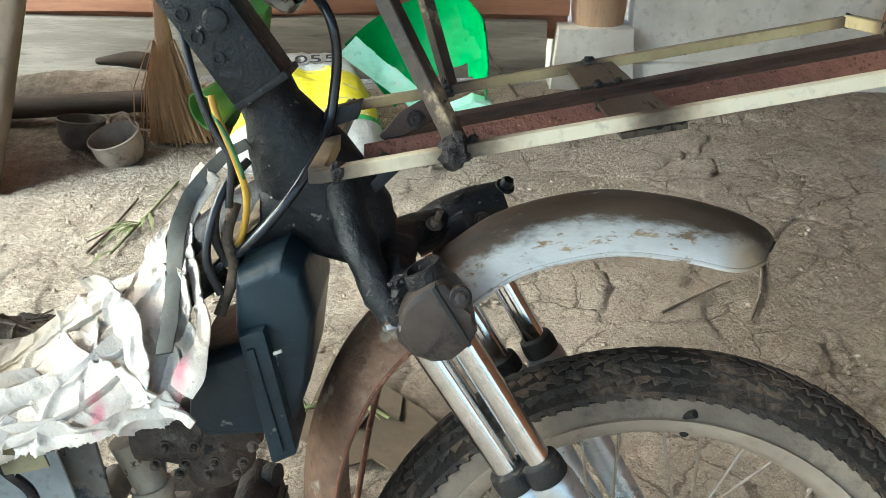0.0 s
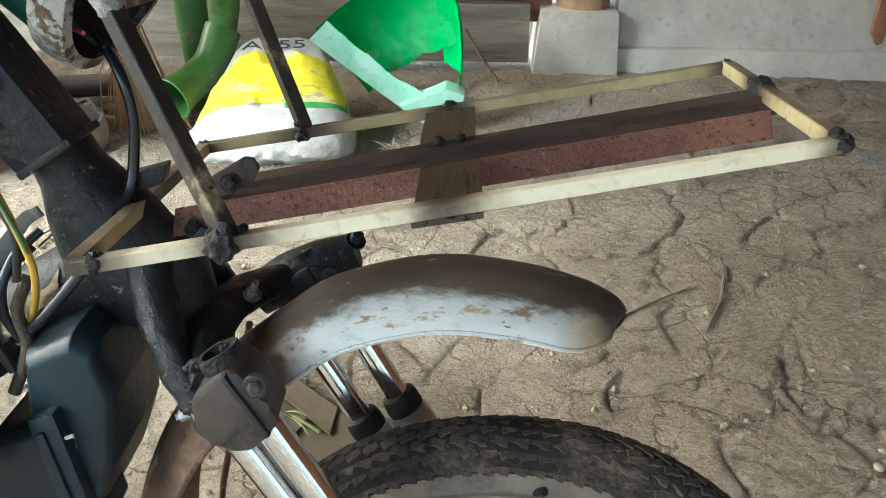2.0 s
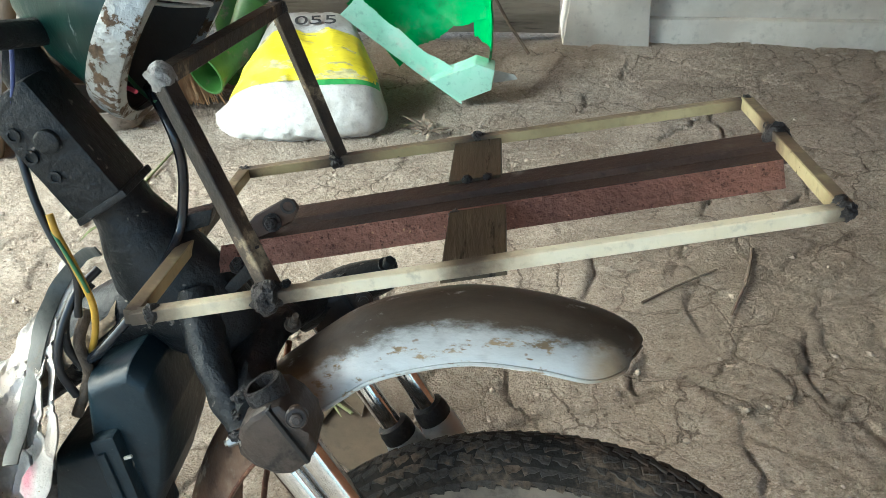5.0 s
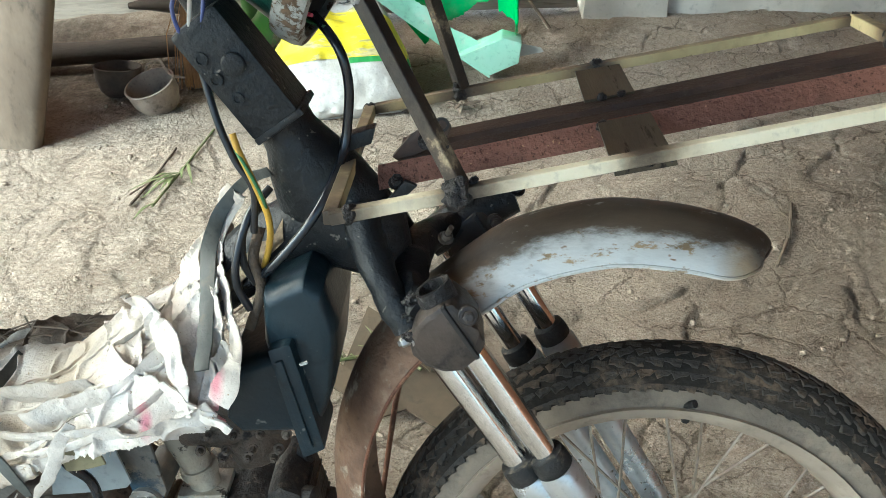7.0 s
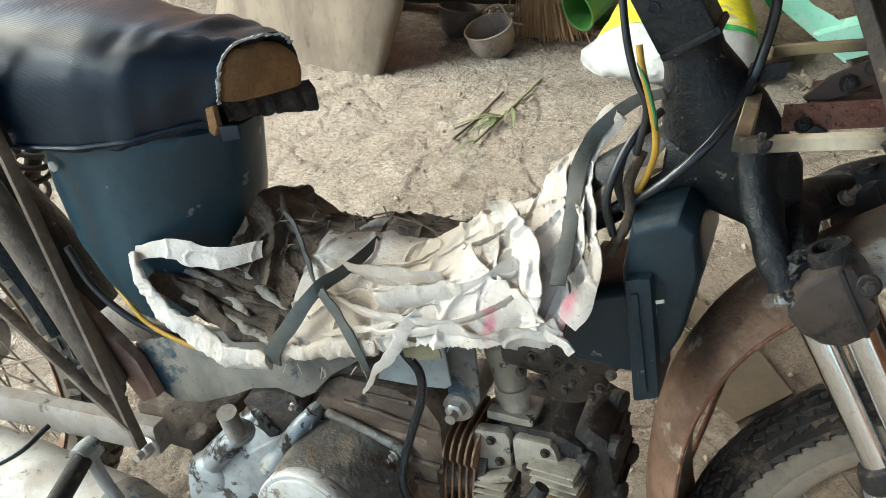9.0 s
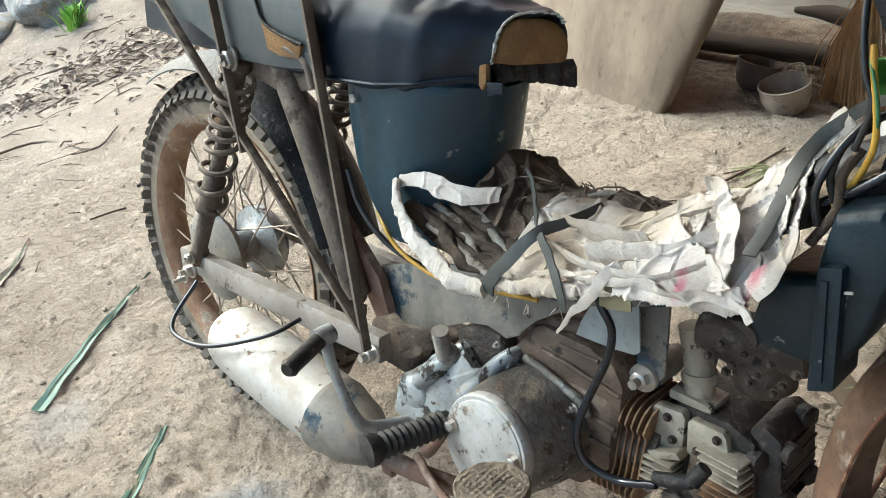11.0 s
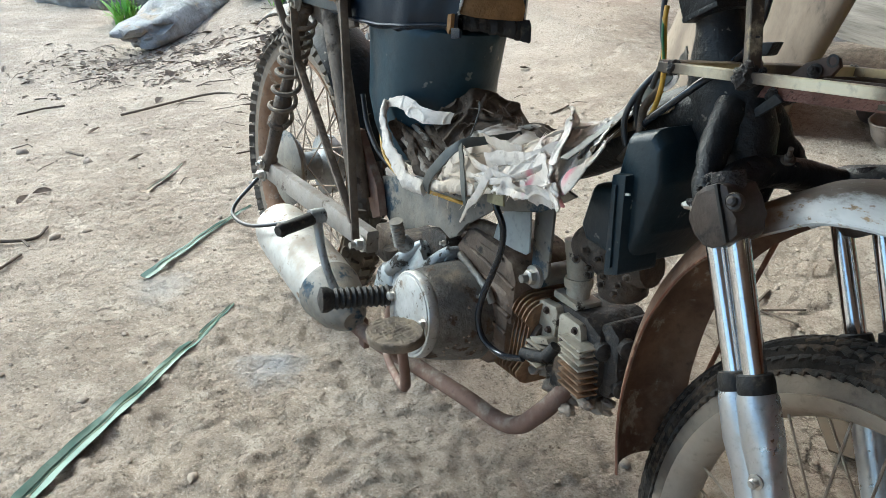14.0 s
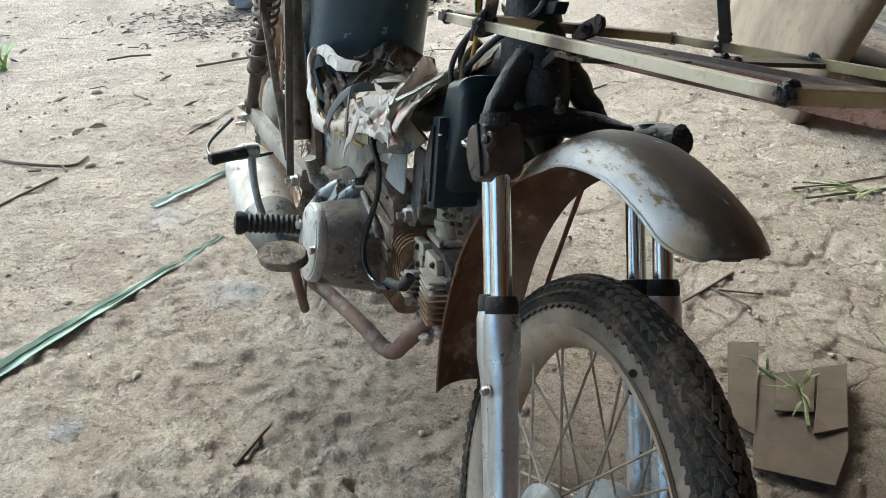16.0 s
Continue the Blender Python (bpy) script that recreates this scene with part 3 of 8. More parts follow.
M["trunk"] = surface("debarked_brown_trunk", (0.190, 0.148, 0.105), (0.120, 0.090, 0.063), 5, (0.75, 0.92), bump=0.4, bump_scale=11, stretch=(1.2, 1, 0.6), patch=(0.085, 0.065, 0.048), patch_scale=5, patch_at=0.60, patch_soft=0.1, relief=0.006)
M["concrete"] = surface("stained_concrete", (0.62, 0.58, 0.51), (0.49, 0.45, 0.39), 4, (0.85, 0.95), bump=0.4, bump_scale=80, patch=(0.30, 0.26, 0.21), patch_scale=3, patch_at=0.56, patch_soft=0.2)
M["dark_wood"] = surface("dark_damp_wood", (0.045, 0.034, 0.027), (0.075, 0.057, 0.044), 10, (0.8, 0.95), bump=0.5, stretch=(0.3, 1, 1))
M["sack_white"] = surface("white_woven_sack", (0.56, 0.55, 0.52), (0.42, 0.395, 0.355), 9, (0.6, 0.8), bump=0.5, bump_scale=70, patch=(0.33, 0.28, 0.22), patch_scale=7, patch_at=0.60, patch_soft=0.15)
M["sack_yellow"] = surface("yellow_sack_print", (0.78, 0.66, 0.02), (0.66, 0.54, 0.025), 10, (0.5, 0.7), bump=0.3, bump_scale=120, patch=(0.62, 0.55, 0.26), patch_scale=18, patch_at=0.54, stretch=(0.3, 1.4, 1), patch_soft=0.06)
M["sack_green"] = surface("green_sack_print", (0.05, 0.30, 0.07), (0.08, 0.36, 0.09), 10, (0.5, 0.7), bump=0.2)
M["ink"] = surface("black_ink", (0.03, 0.03, 0.035), (0.05, 0.05, 0.05), 40, (0.6, 0.8), bump=0.1)
M["green_plastic"] = surface("green_plastic", (0.012, 0.40, 0.09), (0.01, 0.32, 0.07), 6, (0.3, 0.45), bump=0.08, dust=(0.2, 0.24, 0.16), dust_amount=0.35)
M["pale_green"] = surface("faded_pale_green_plastic", (0.28, 0.58, 0.42), (0.38, 0.64, 0.50), 8, (0.35, 0.5), bump=0.08, dust=(0.5, 0.55, 0.45), dust_amount=0.3)
M["boot"] = surface("green_rubber_boot", (0.06, 0.17, 0.03), (0.05, 0.13, 0.028), 8, (0.35, 0.5), bump=0.08, patch=(0.20, 0.19, 0.12), patch_scale=10, patch_at=0.54)
M["bristle"] = surface("straw_bristle", (0.42, 0.245, 0.115), (0.30, 0.175, 0.085), 20, (0.7, 0.9), bump=0.2, stretch=(3, 3, 0.4))
M["clay_pot"] = surface("dull_clay", (0.30, 0.245, 0.195), (0.22, 0.175, 0.14), 14, (0.85, 0.95), bump=0.5, patch=(0.12, 0.095, 0.075), patch_scale=16, patch_at=0.55, patch_soft=0.15)
# darker clay tone for the second pot
M["dark_pot"] = surface("darker_clay", (0.11, 0.088, 0.072), (0.07, 0.056, 0.046), 14, (0.85, 0.95), bump=0.5, patch=(0.18, 0.14, 0.11), patch_scale=14, patch_at=0.58, patch_soft=0.15)
M["cardboard"] = surface("brown_cardboard", (0.105, 0.078, 0.050), (0.075, 0.056, 0.037), 9, (0.8, 0.92), bump=0.2, patch=(0.085, 0.065, 0.045), patch_scale=7, patch_at=0.56, patch_soft=0.15)
M["leaf_green"] = surface("dusty_green_leaf_blade", (0.045, 0.115, 0.085), (0.105, 0.175, 0.13), 14, (0.45, 0.6), bump=0.2, patch=(0.19, 0.21, 0.15), patch_scale=9, patch_at=0.6)
M["grass"] = surface("fresh_grass", (0.17, 0.36, 0.045), (0.24, 0.42, 0.07), 20, (0.5, 0.65), bump=0.0)
M["twig"] = surface("dry_twig", (0.10, 0.075, 0.055), (0.17, 0.13, 0.095), 20, (0.8, 0.95), bump=0.4)
M["litter"] = surface("dead_leaf_litter", (0.10, 0.072, 0.052), (0.30, 0.235, 0.17), 9, (0.8, 0.95), bump=0.2, patch=(0.44, 0.38, 0.31), patch_scale=7, patch_at=0.58)
M["litter_pale"] = surface("pale_dry_leaf", (0.42, 0.33, 0.22), (0.34, 0.26, 0.17), 12, (0.7, 0.9), bump=0.2)
M["litter_plastic"] = surface("cloudy_plastic", (0.42, 0.42, 0.38), (0.36, 0.36, 0.33), 10, (0.3, 0.5), bump=0.1)
M["clod"] = surface("clay_clod", (0.26, 0.21, 0.16), (0.36, 0.30, 0.24), 30, (0.85, 0.95), bump=0.3)
M["grass_dull"] = surface("wilting_grass", (0.13, 0.16, 0.06), (0.19, 0.20, 0.09), 20, (0.6, 0.75), bump=0.0)
M["rock"] = surface("grey_field_stone", (0.36, 0.355, 0.335), (0.20, 0.19, 0.17), 7, (0.85, 0.95), bump=1.0, bump_scale=40, patch=(0.36, 0.29, 0.215), patch_scale=5, patch_at=0.54, relief=0.02)
M["glass_dark"] = surface("scuffed_dark_green_shell", (0.006, 0.028, 0.022), (0.012, 0.045, 0.036), 18, (0.25, 0.45), bump=0.15, patch=(0.30, 0.34, 0.32), patch_scale=26, patch_at=0.575, patch_soft=0.05, stretch=(1, 1.4, 0.3), spec=0.3)
M["shiny"] = surface("dull_bolt_metal", (0.55, 0.53, 0.50), (0.42, 0.39, 0.35), 40, (0.3, 0.5), metal=0.8, bump=0.1, dust=DUST, dust_amount=0.2)
# metal of the added, unseen roof
M["tin"] = surface("added_roof_metal", (0.30, 0.24, 0.20), (0.22, 0.17, 0.14), 3, (0.6, 0.8), metal=0.3, bump=0.2)
M["backing"] = surface("grey_white_torn_backing", (0.52, 0.53, 0.52), (0.36, 0.36, 0.34), 60, (0.8, 0.95), bump=0.4)
M["clamp_plate"] = surface("burnt_brown_clamp", (0.072, 0.056, 0.047), (0.040, 0.031, 0.026), 20, (0.34, 0.58), metal=0.2, bump=0.3, bump_scale=110, patch=(0.018, 0.016, 0.015), patch_scale=14, patch_at=0.57, patch_soft=0.12)
M["pale_plate"] = surface("pale_blue_grey_sheet", (0.34, 0.37, 0.37), (0.25, 0.265, 0.26), 12, (0.4, 0.6), bump=0.15, patch=(0.11, 0.085, 0.06), patch_scale=18, patch_at=0.62)
M["rib_pale"] = surface("pale_leaf_rib", (0.30, 0.36, 0.24), (0.22, 0.28, 0.18), 30, (0.5, 0.7), bump=0.0)
M["blade_dark"] = surface("dark_leaf_fold", (0.03, 0.06, 0.035), (0.05, 0.085, 0.05), 30, (0.5, 0.7), bump=0.0)
M["brown_case"] = surface("brown_stained_crankcase", (0.15, 0.105, 0.075), (0.080, 0.056, 0.040), 16, (0.5, 0.8), metal=0.2, bump=0.6, bump_scale=120, dust=(0.27, 0.21, 0.15), dust_amount=0.4, patch=(0.024, 0.018, 0.015), patch_scale=26, patch_at=0.58)
M["frame_grime"] = surface("dusty_rust_brown_frame", (0.165, 0.135, 0.108), (0.095, 0.074, 0.057), 15, (0.55, 0.8), metal=0.15, bump=0.5, bump_scale=120, dust=(0.28, 0.23, 0.175), dust_amount=0.35, patch=(0.052, 0.038, 0.029), patch_scale=24, patch_at=0.56, fleck=(0.05, 0.04, 0.03))
M["arm_paint"] = surface("pale_dusty_swing_arm", (0.27, 0.24, 0.21), (0.19, 0.165, 0.14), 12, (0.5, 0.75), bump=0.4, dust=(0.20, 0.155, 0.115), dust_amount=0.5, patch=(0.085, 0.06, 0.045), patch_scale=26, patch_at=0.59)
M["blue_alloy"] = surface("blue_silver_casting", (0.40, 0.425, 0.43), (0.27, 0.28, 0.28), 14, (0.38, 0.6), metal=0.35, bump=0.4, bump_scale=90, dust=(0.26, 0.215, 0.165), dust_amount=0.3, patch=(0.045, 0.036, 0.028), patch_scale=30, patch_at=0.535, patch_soft=0.08, fleck=(0.07, 0.055, 0.04))
M["tyre_dusty"] = surface("pale_dusty_tread", (0.15, 0.132, 0.11), (0.085, 0.074, 0.062), 15, (0.8, 0.95), bump=0.5, patch=(0.19, 0.16, 0.125), patch_scale=20, patch_at=0.55, patch_soft=0.15, spec=0.3)
M["pad_tan"] = surface("mud_filled_rubber_pad", (0.22, 0.175, 0.125), (0.12, 0.095, 0.07), 30, (0.8, 0.95), bump=0.5)
M["shell_inside"] = surface("black_shell_inside", (0.010, 0.010, 0.010), (0.02, 0.019, 0.018), 20, (0.5, 0.7), bump=0.2)
M["tread_gap"] = surface("muddy_tread_groove", (0.014, 0.012, 0.010), (0.030, 0.024, 0.019), 20, (0.8, 0.95), bump=0.8, patch=(0.13, 0.095, 0.065), patch_scale=16, patch_at=0.50, patch_soft=0.15, spec=0.2)

# ---- ground and building ----
def ground_height(x, y):
    """Trampled clay: level under the roof, falling away towards the open yard."""
    drop = np.interp(-x, [0.3, 0.9, 1.8, 4.9, 9.0, 400], [0.015, -0.01, -0.085, -0.62, -0.9, -1.2])
    drop = np.where(y > 1.0, drop * np.clip((2.6 - y) / 1.6, 0, 1) ** 0.5 * (x < -0.9) + 0.0, drop)
    flat = np.interp(x, [0.5, 1.5], [1.0, 0.3])
    drop = np.where(x > 0, drop * flat, drop)
    z = drop + 0.028 * smooth_noise(x, y, 0.7, 1) + 0.014 * smooth_noise(x, y, 0.23, 2) + 0.006 * smooth_noise(x, y, 0.085, 3)
    return z


def ground_z(x, y):
    return float(ground_height(np.array([float(x)]), np.array([float(y)]))[0])


def grow(start, step, reach):
    out, v = [], start
    while abs(v - start) < reach:
        step *= 1.16
        v += step
        out.append(v)
    return out


xs = np.array(grow(-2.0, -0.008, 400)[::-1] + list(np.arange(-2.0, 1.9, 0.0065)) + grow(1.9, 0.008, 400))
ys = np.array(grow(-0.5, -0.008, 400)[::-1] + list(np.arange(-0.5, 3.44, 0.0065)) + grow(3.44, 0.008, 400))
gx, gy = np.meshgrid(xs, ys, indexing="ij")
gz = ground_height(gx, gy)
warp_x = gx + 0.10 * smooth_noise(gx, gy, 0.16, 11) + 0.03 * smooth_noise(gx, gy, 0.04, 13)
warp_y = gy + 0.10 * smooth_noise(gx, gy, 0.16, 12) + 0.03 * smooth_noise(gx, gy, 0.04, 14)
big, big_plate = cells(warp_x, warp_y * 1.25, 0.23, 5)
small, small_plate = cells(warp_x + 3, warp_y * 1.3, 0.075, 6)
near = np.clip((3.2 - np.abs(gx)) / 0.8, 0, 1) * np.clip((gy + 1.6) / 0.8, 0, 1)
slabs = near * np.clip(0.85 + 1.6 * smooth_noise(gx, gy, 0.9, 9) + 0.3 * (gy > 1.0), 0.0, 1.0) * np.clip((gy - 0.35) / 0.6 + (gx > 0.2), 0.15, 1)
crumb = near * np.clip(0.3 + 2.0 * smooth_noise(gx, gy, 0.5, 19) + 0.7 * (gx < -0.3) * (gy > 1.0), 0.0, 1.0)
trample = near * np.clip(0.35 + 1.6 * smooth_noise(gx, gy, 0.35, 29) + 0.7 * np.exp(-((gx + 0.25) ** 2 + (gy - 0.45) ** 2) / 0.12), 0.0, 1.2) * np.clip((1.15 - gy) / 0.4, 0.04, 1)
slabs = slabs * np.clip(0.62 + 0.5 * gx, 0.5, 1.0)
gz += slabs * (0.010 * big_plate - 0.012 * np.exp(-((big / 0.034) ** 2)) - 0.003 * np.exp(-((big / 0.12) ** 2)))
gz += crumb * (0.004 * small_plate - 0.006 * np.exp(-((small / 0.08) ** 2)))
clods = smooth_noise(gx, gy, 0.05, 31) + 0.6 * smooth_noise(gx, gy, 0.022, 32)
gz += trample * (0.022 * np.abs(clods) + 0.010 * smooth_noise(gx, gy, 0.11, 33))
gz += near * (0.0016 * smooth_noise(gx, gy, 0.016, 41) + 0.0022 * smooth_noise(gx + 9, gy, 0.03, 42))
nx, ny = gx.shape
idx = np.arange(nx * ny).reshape(nx, ny)
quads = np.stack([idx[:-1, :-1], idx[1:, :-1], idx[1:, 1:], idx[:-1, 1:]], -1).reshape(-1, 4)
me = bpy.data.meshes.new("ground")
me.from_pydata(np.stack([gx, gy, gz], -1).reshape(-1, 3).tolist(), [], quads.tolist())
me.polygons.foreach_set("use_smooth", np.ones(len(quads), bool))
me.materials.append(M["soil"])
ground = tagged(new("ground", me), "dry cracked brown clay ground, trampled and dusty", "ground", kind="structure")

WALL_Y = 3.45


def board(name, x0, x1, z0, z1, y, thick, material, parent, tilt=0.0):
    bm = bmesh.new()
    n = 14
    loops = []
    for k in range(n + 1):
        x = x0 + (x1 - x0) * k / n
        a, c = 0.006 * math.sin(5 * x + 9 * z0) + tilt * (x - x0), 0.007 * math.sin(4 * x + 7 * z1 + 1) + tilt * (x - x0)
        loops.append([(x, y, z0 + a), (x, y + thick, z0 + a), (x, y + thick, z1 + c), (x, y + 0.004, z1 + c), (x, y, z1 + c - 0.006)])
    rings(bm, loops)
    return part(name, bm, material, parent)


wall = thing("wall_back", "plank wall of a shed over a weathered grey sill board", "wall", kind="structure")
board("sill_board", -3.2, 0.415, 0.03, 0.262, WALL_Y, 0.06, M["plank_grey"], wall)
board("sill_board", -4.6, -3.21, 0.0, 0.25, WALL_Y + 0.01, 0.06, M["plank_grey"], wall)
# added board that blocks light through the gap above the sill
board("back_batten", -4.6, 0.50, 0.18, 0.36, WALL_Y + 0.072, 0.02, M["plank_red"], wall)
z = 0.275
for k in range(10):
    board("plank", -4.6, 0.50 + 0.02 * (k % 2), z, z + 0.225, WALL_Y + 0.022 + 0.012 * (k % 2), 0.03, M["plank_red"], wall, 0.002)
    z += 0.228
bm = bmesh.new()
box(bm, (4.4, 0.12, 0.62), Matrix.Translation((2.95, WALL_Y + 0.085, 0.28)), 0.008)
box(bm, (4.4, 0.05, 0.13), Matrix.Translation((2.95, WALL_Y + 0.012, 0.035)), 0.012)
tagged(part("wall_plinth", bm, M["concrete"]), "stained grey concrete plinth with a projecting foot", "wall", kind="structure")
upper = thing("wall_upper", "reddish plank wall above the concrete plinth", "wall", kind="structure")
z = 0.60
for k in range(9):
    board("plank", 0.78, 5.1, z, z + 0.225, WALL_Y + 0.05 + 0.012 * (k % 2), 0.03, M["plank_red"], upper)
    z += 0.228
bm = bmesh.new()
slab(bm, [(0.425, -0.05), (0.765, -0.05), (0.745, 0.245), (0.455, 0.245)], WALL_Y - 0.06, WALL_Y + 0.26, bevel=0.008)
tagged(part("footing_block", bm, M["concrete"]), "pale concrete footing block under a timber post", "footing", kind="structure")
bm = bmesh.new()
lathe(bm, [(0.103, 0.245), (0.108, 0.30), (0.104, 1.3), (0.1, 2.6)], Matrix.Translation((0.62, WALL_Y + 0.08, 0)), 24)
tagged(part("timber_post", bm, M["post_wood"]), "round pale timber post standing on a concrete block", "post", kind="structure")
# unseen roof, added to block sky light; its eave is cut to suit
bm = bmesh.new()
loops = []
for k in range(121):
    x = -2.15 + 7.75 * k / 120
    w = 0.016 * math.sin(2 * math.pi * k / 3.0)
    eave = -1.2 - 1.5 * min(max((x - 0.3) / 1.0, 0), 1)
    loops.append([(x, eave, 2.29 + 0.1176 * eave + w), (x, 3.9, 2.75 + w), (x, 3.9, 2.752 + w), (x, eave, 2.292 + 0.1176 * eave + w)])
rings(bm, loops)
tagged(part("shade_roof", bm, M["tin"]), "unseen corrugated roof added over the shed to block sky light", "roof", kind="structure")
# unseen wall, added to keep light out on the right
bm = bmesh.new()
box(bm, (0.1, 6.4, 3.0), Matrix.Translation((5.15, 0.6, 1.3)))
tagged(part("wall_side", bm, M["plank_red"]), "unseen plain plank wall added to close off light from the right", "wall", kind="structure")

# ---- the motorcycle ----
BIKE = Matrix.Translation((-1.0, 0.575, 0.02)) @ pose(0, 0, 0, 0, 0, 2.5) @ pose(0, 0, 0, -6.5, 0, 0)
bike = thing("motorcycle", "stripped old underbone motorcycle with a torn seat, leaning on bare clay", "motorcycle", BIKE)
# the fork is turned and leans a little more than the frame
STEER = pose(0, 0, 0, 0, 0, -6.4) @ pose(0, 0, 0, -5.2, 0, 0)
AXLE_F, AXLE_R = Matrix.Translation((1.285, -0.014, 0.293)) @ STEER, Matrix.Translation((-0.02, 0, 0.29))


def wheel(name, centre, radius, rim_r, half, rim_mat, side_mat, knobby, label):
    m = centre @ pose(0, 0, 0, 90, 0, 0)
    # rim with a dropped well
    bm = bmesh.new()
    prof = [(rim_r, -0.027), (rim_r + 0.003, -0.029), (rim_r + 0.003, -0.025), (rim_r - 0.006, -0.021), (rim_r - 0.012, -0.012), (rim_r - 0.018, 0),
            (rim_r - 0.012, 0.012), (rim_r - 0.006, 0.021), (rim_r + 0.003, 0.025), (rim_r + 0.003, 0.029), (rim_r, 0.027), (rim_r - 0.010, 0.022),
            (rim_r - 0.017, 0.012), (rim_r - 0.022, 0), (rim_r - 0.017, -0.012), (rim_r - 0.010, -0.022)]
    sides = 72
    loops = [[m @ Vector((r * math.cos(2 * math.pi * k / sides), r * math.sin(2 * math.pi * k / sides), h)) for r, h in prof] for k in range(sides)]
    rings(bm, loops, closed=True)
    w = part(name, bm, rim_mat, bike, label)
    # tyre carcass
    bm = bmesh.new()
    prof = []
    for k in range(15):
        a = math.pi * (k / 14)
        r = rim_r - 0.003 + (radius - 0.004 - rim_r + 0.003) * math.sin(a) ** 0.72
        prof.append((r, -half * math.cos(a) * (0.72 + 0.28 * math.sin(a)) if k not in (0, 14) else -0.024 * math.cos(a)))
    prof += [(rim_r - 0.004, 0.015), (rim_r - 0.004, -0.015)]
    loops = [[m @ Vector((r * math.cos(2 * math.pi * k / sides), r * math.sin(2 * math.pi * k / sides), h)) for r, h in prof] for k in range(sides)]
    rings(bm, loops, closed=True)
    part("tyre", bm, side_mat, w, "mud-coated black rubber tyre")
    # dark crown under the tread
    bm = bmesh.new()
    crown = []
    for ang in np.linspace(radians(-74), radians(74), 15):
        r0 = rim_r + (radius - 0.004 - rim_r) * max(math.cos(ang), 0.05) ** 0.72 + 0.0012
        crown.append((r0, half * 1.01 * math.sin(ang) * (0.72 + 0.28 * math.cos(ang))))
    low = [(r - 0.004, h * 0.97) for r, h in crown[::-1]]
    loops = [[m @ Vector((r * math.cos(2 * math.pi * k / sides), r * math.sin(2 * math.pi * k / sides), h)) for r, h in crown + low] for k in range(sides)]
    rings(bm, loops, closed=True)
    part("tyre_crown", bm, M["tyre_dusty"] if knobby else M["tread_gap"], w)
    # tread blocks
    bm = bmesh.new()
    if knobby:
        rows_ = [(-0.84, 0.0, 0.017, 0.014, 0.009), (-0.45, 0.5, 0.016, 0.016, 0.008), (0, 0, 0.016, 0.018, 0.008), (0.45, 0.5, 0.016, 0.016, 0.008), (0.84, 0.0, 0.017, 0.014, 0.009)]
        count = 62
    else:
        rows_ = [(u, 0.5 * (n % 2), 0.0158, 0.0082, 0.0019 if abs(u) < 0.9 else 0.0013) for n, u in enumerate((-0.98, -0.74, -0.5, -0.25, 0.0, 0.25, 0.5, 0.74, 0.98))]
        count = 104
    for u, shift, ln, wd, ht in rows_:
        ang = u * radians(72 if not knobby else 78)
        r0 = rim_r + (radius - 0.004 - rim_r) * max(math.cos(ang), 0.05) ** 0.72
        off = half * math.sin(ang) * (0.72 + 0.28 * math.cos(ang))
        for k in range(count):
            a = 2 * math.pi * (k + shift) / count
            lean = ang * 0.85
            mm = m @ Matrix.Rotation(a, 4, "Z") @ Matrix.Translation((r0, 0, off)) @ Matrix.Rotation(-lean, 4, "Y") @ Matrix.Rotation(radians(0 if knobby else (20 if round(abs(u) * 4) % 2 else -20)), 4, "X")
            jig = 1 + 0.12 * math.sin(k * 7.3 + u * 11)
            g = 0.5 + 0.5 * math.sin(k * 12.9898 + u * 78.233)
            if knobby:
                box(bm, (ht * 2, ln * jig, wd), mm)
            else:
                h_, l_, w_ = ht * (0.35 + 0.8 * g), ln * 0.5 * jig, wd * 0.5
                low = [(-l_, -w_), (-0.25 * l_, -w_ * 0.78), (0.2 * l_, -w_ * 1.08), (l_, -w_ * 0.9), (l_ * 0.92, w_), (0.2 * l_, w_ * 0.8), (-0.3 * l_, w_ * 1.08), (-l_, w_ * 0.85)]
                rings(bm, [[mm @ Vector((z_, a_ * f_, b_ * f_)) for a_, b_ in low] for z_, f_ in ((-ht, 1.0), (h_ * 0.7, 1.0), (h_, 0.86))])
    part("tread", bm, M["tyre_dusty"] if knobby else M["tyre"], w, "worn black tread blocks", smooth=False)
    # hub and spokes
    bm = bmesh.new()
    lathe(bm, [(0.016, -0.075), (0.05, -0.062), (0.062, -0.05), (0.065, -0.03), (0.045, -0.025), (0.03, -0.015), (0.03, 0.015), (0.045, 0.03), (0.062, 0.034), (0.062, 0.04), (0.02, 0.06)], m, 36)
    part("hub", bm, M["alloy"], w, "dusty alloy hub drum")
    for k in range(36):
        bm = bmesh.new()
        a = 2 * math.pi * k / 36
        s = 1 if k % 2 else -1
        b2 = a + (0.62 if (k // 2) % 2 else -0.62)
        tube(bm, [m @ Vector((0.052 * math.cos(b2), 0.052 * math.sin(b2), 0.032 * s)), m @ Vector(((rim_r - 0.018) * math.cos(a), (rim_r - 0.018) * math.sin(a), 0.006 * s))], 0.0016, 5)
        part("spoke", bm, M["spoke"], w)
    return w


front_wheel = wheel("front_wheel", AXLE_F, 0.288, 0.228, 0.031, M["rim"], M["tyre_side"], False, "spoked front wheel with a dusty pale rim")
rear_wheel = wheel("rear_wheel", AXLE_R, 0.298, 0.232, 0.038, M["rim_rust"], M["tyre_side"], True, "spoked rear wheel with a rusty rim and knobby tyre")
bm = bmesh.new()
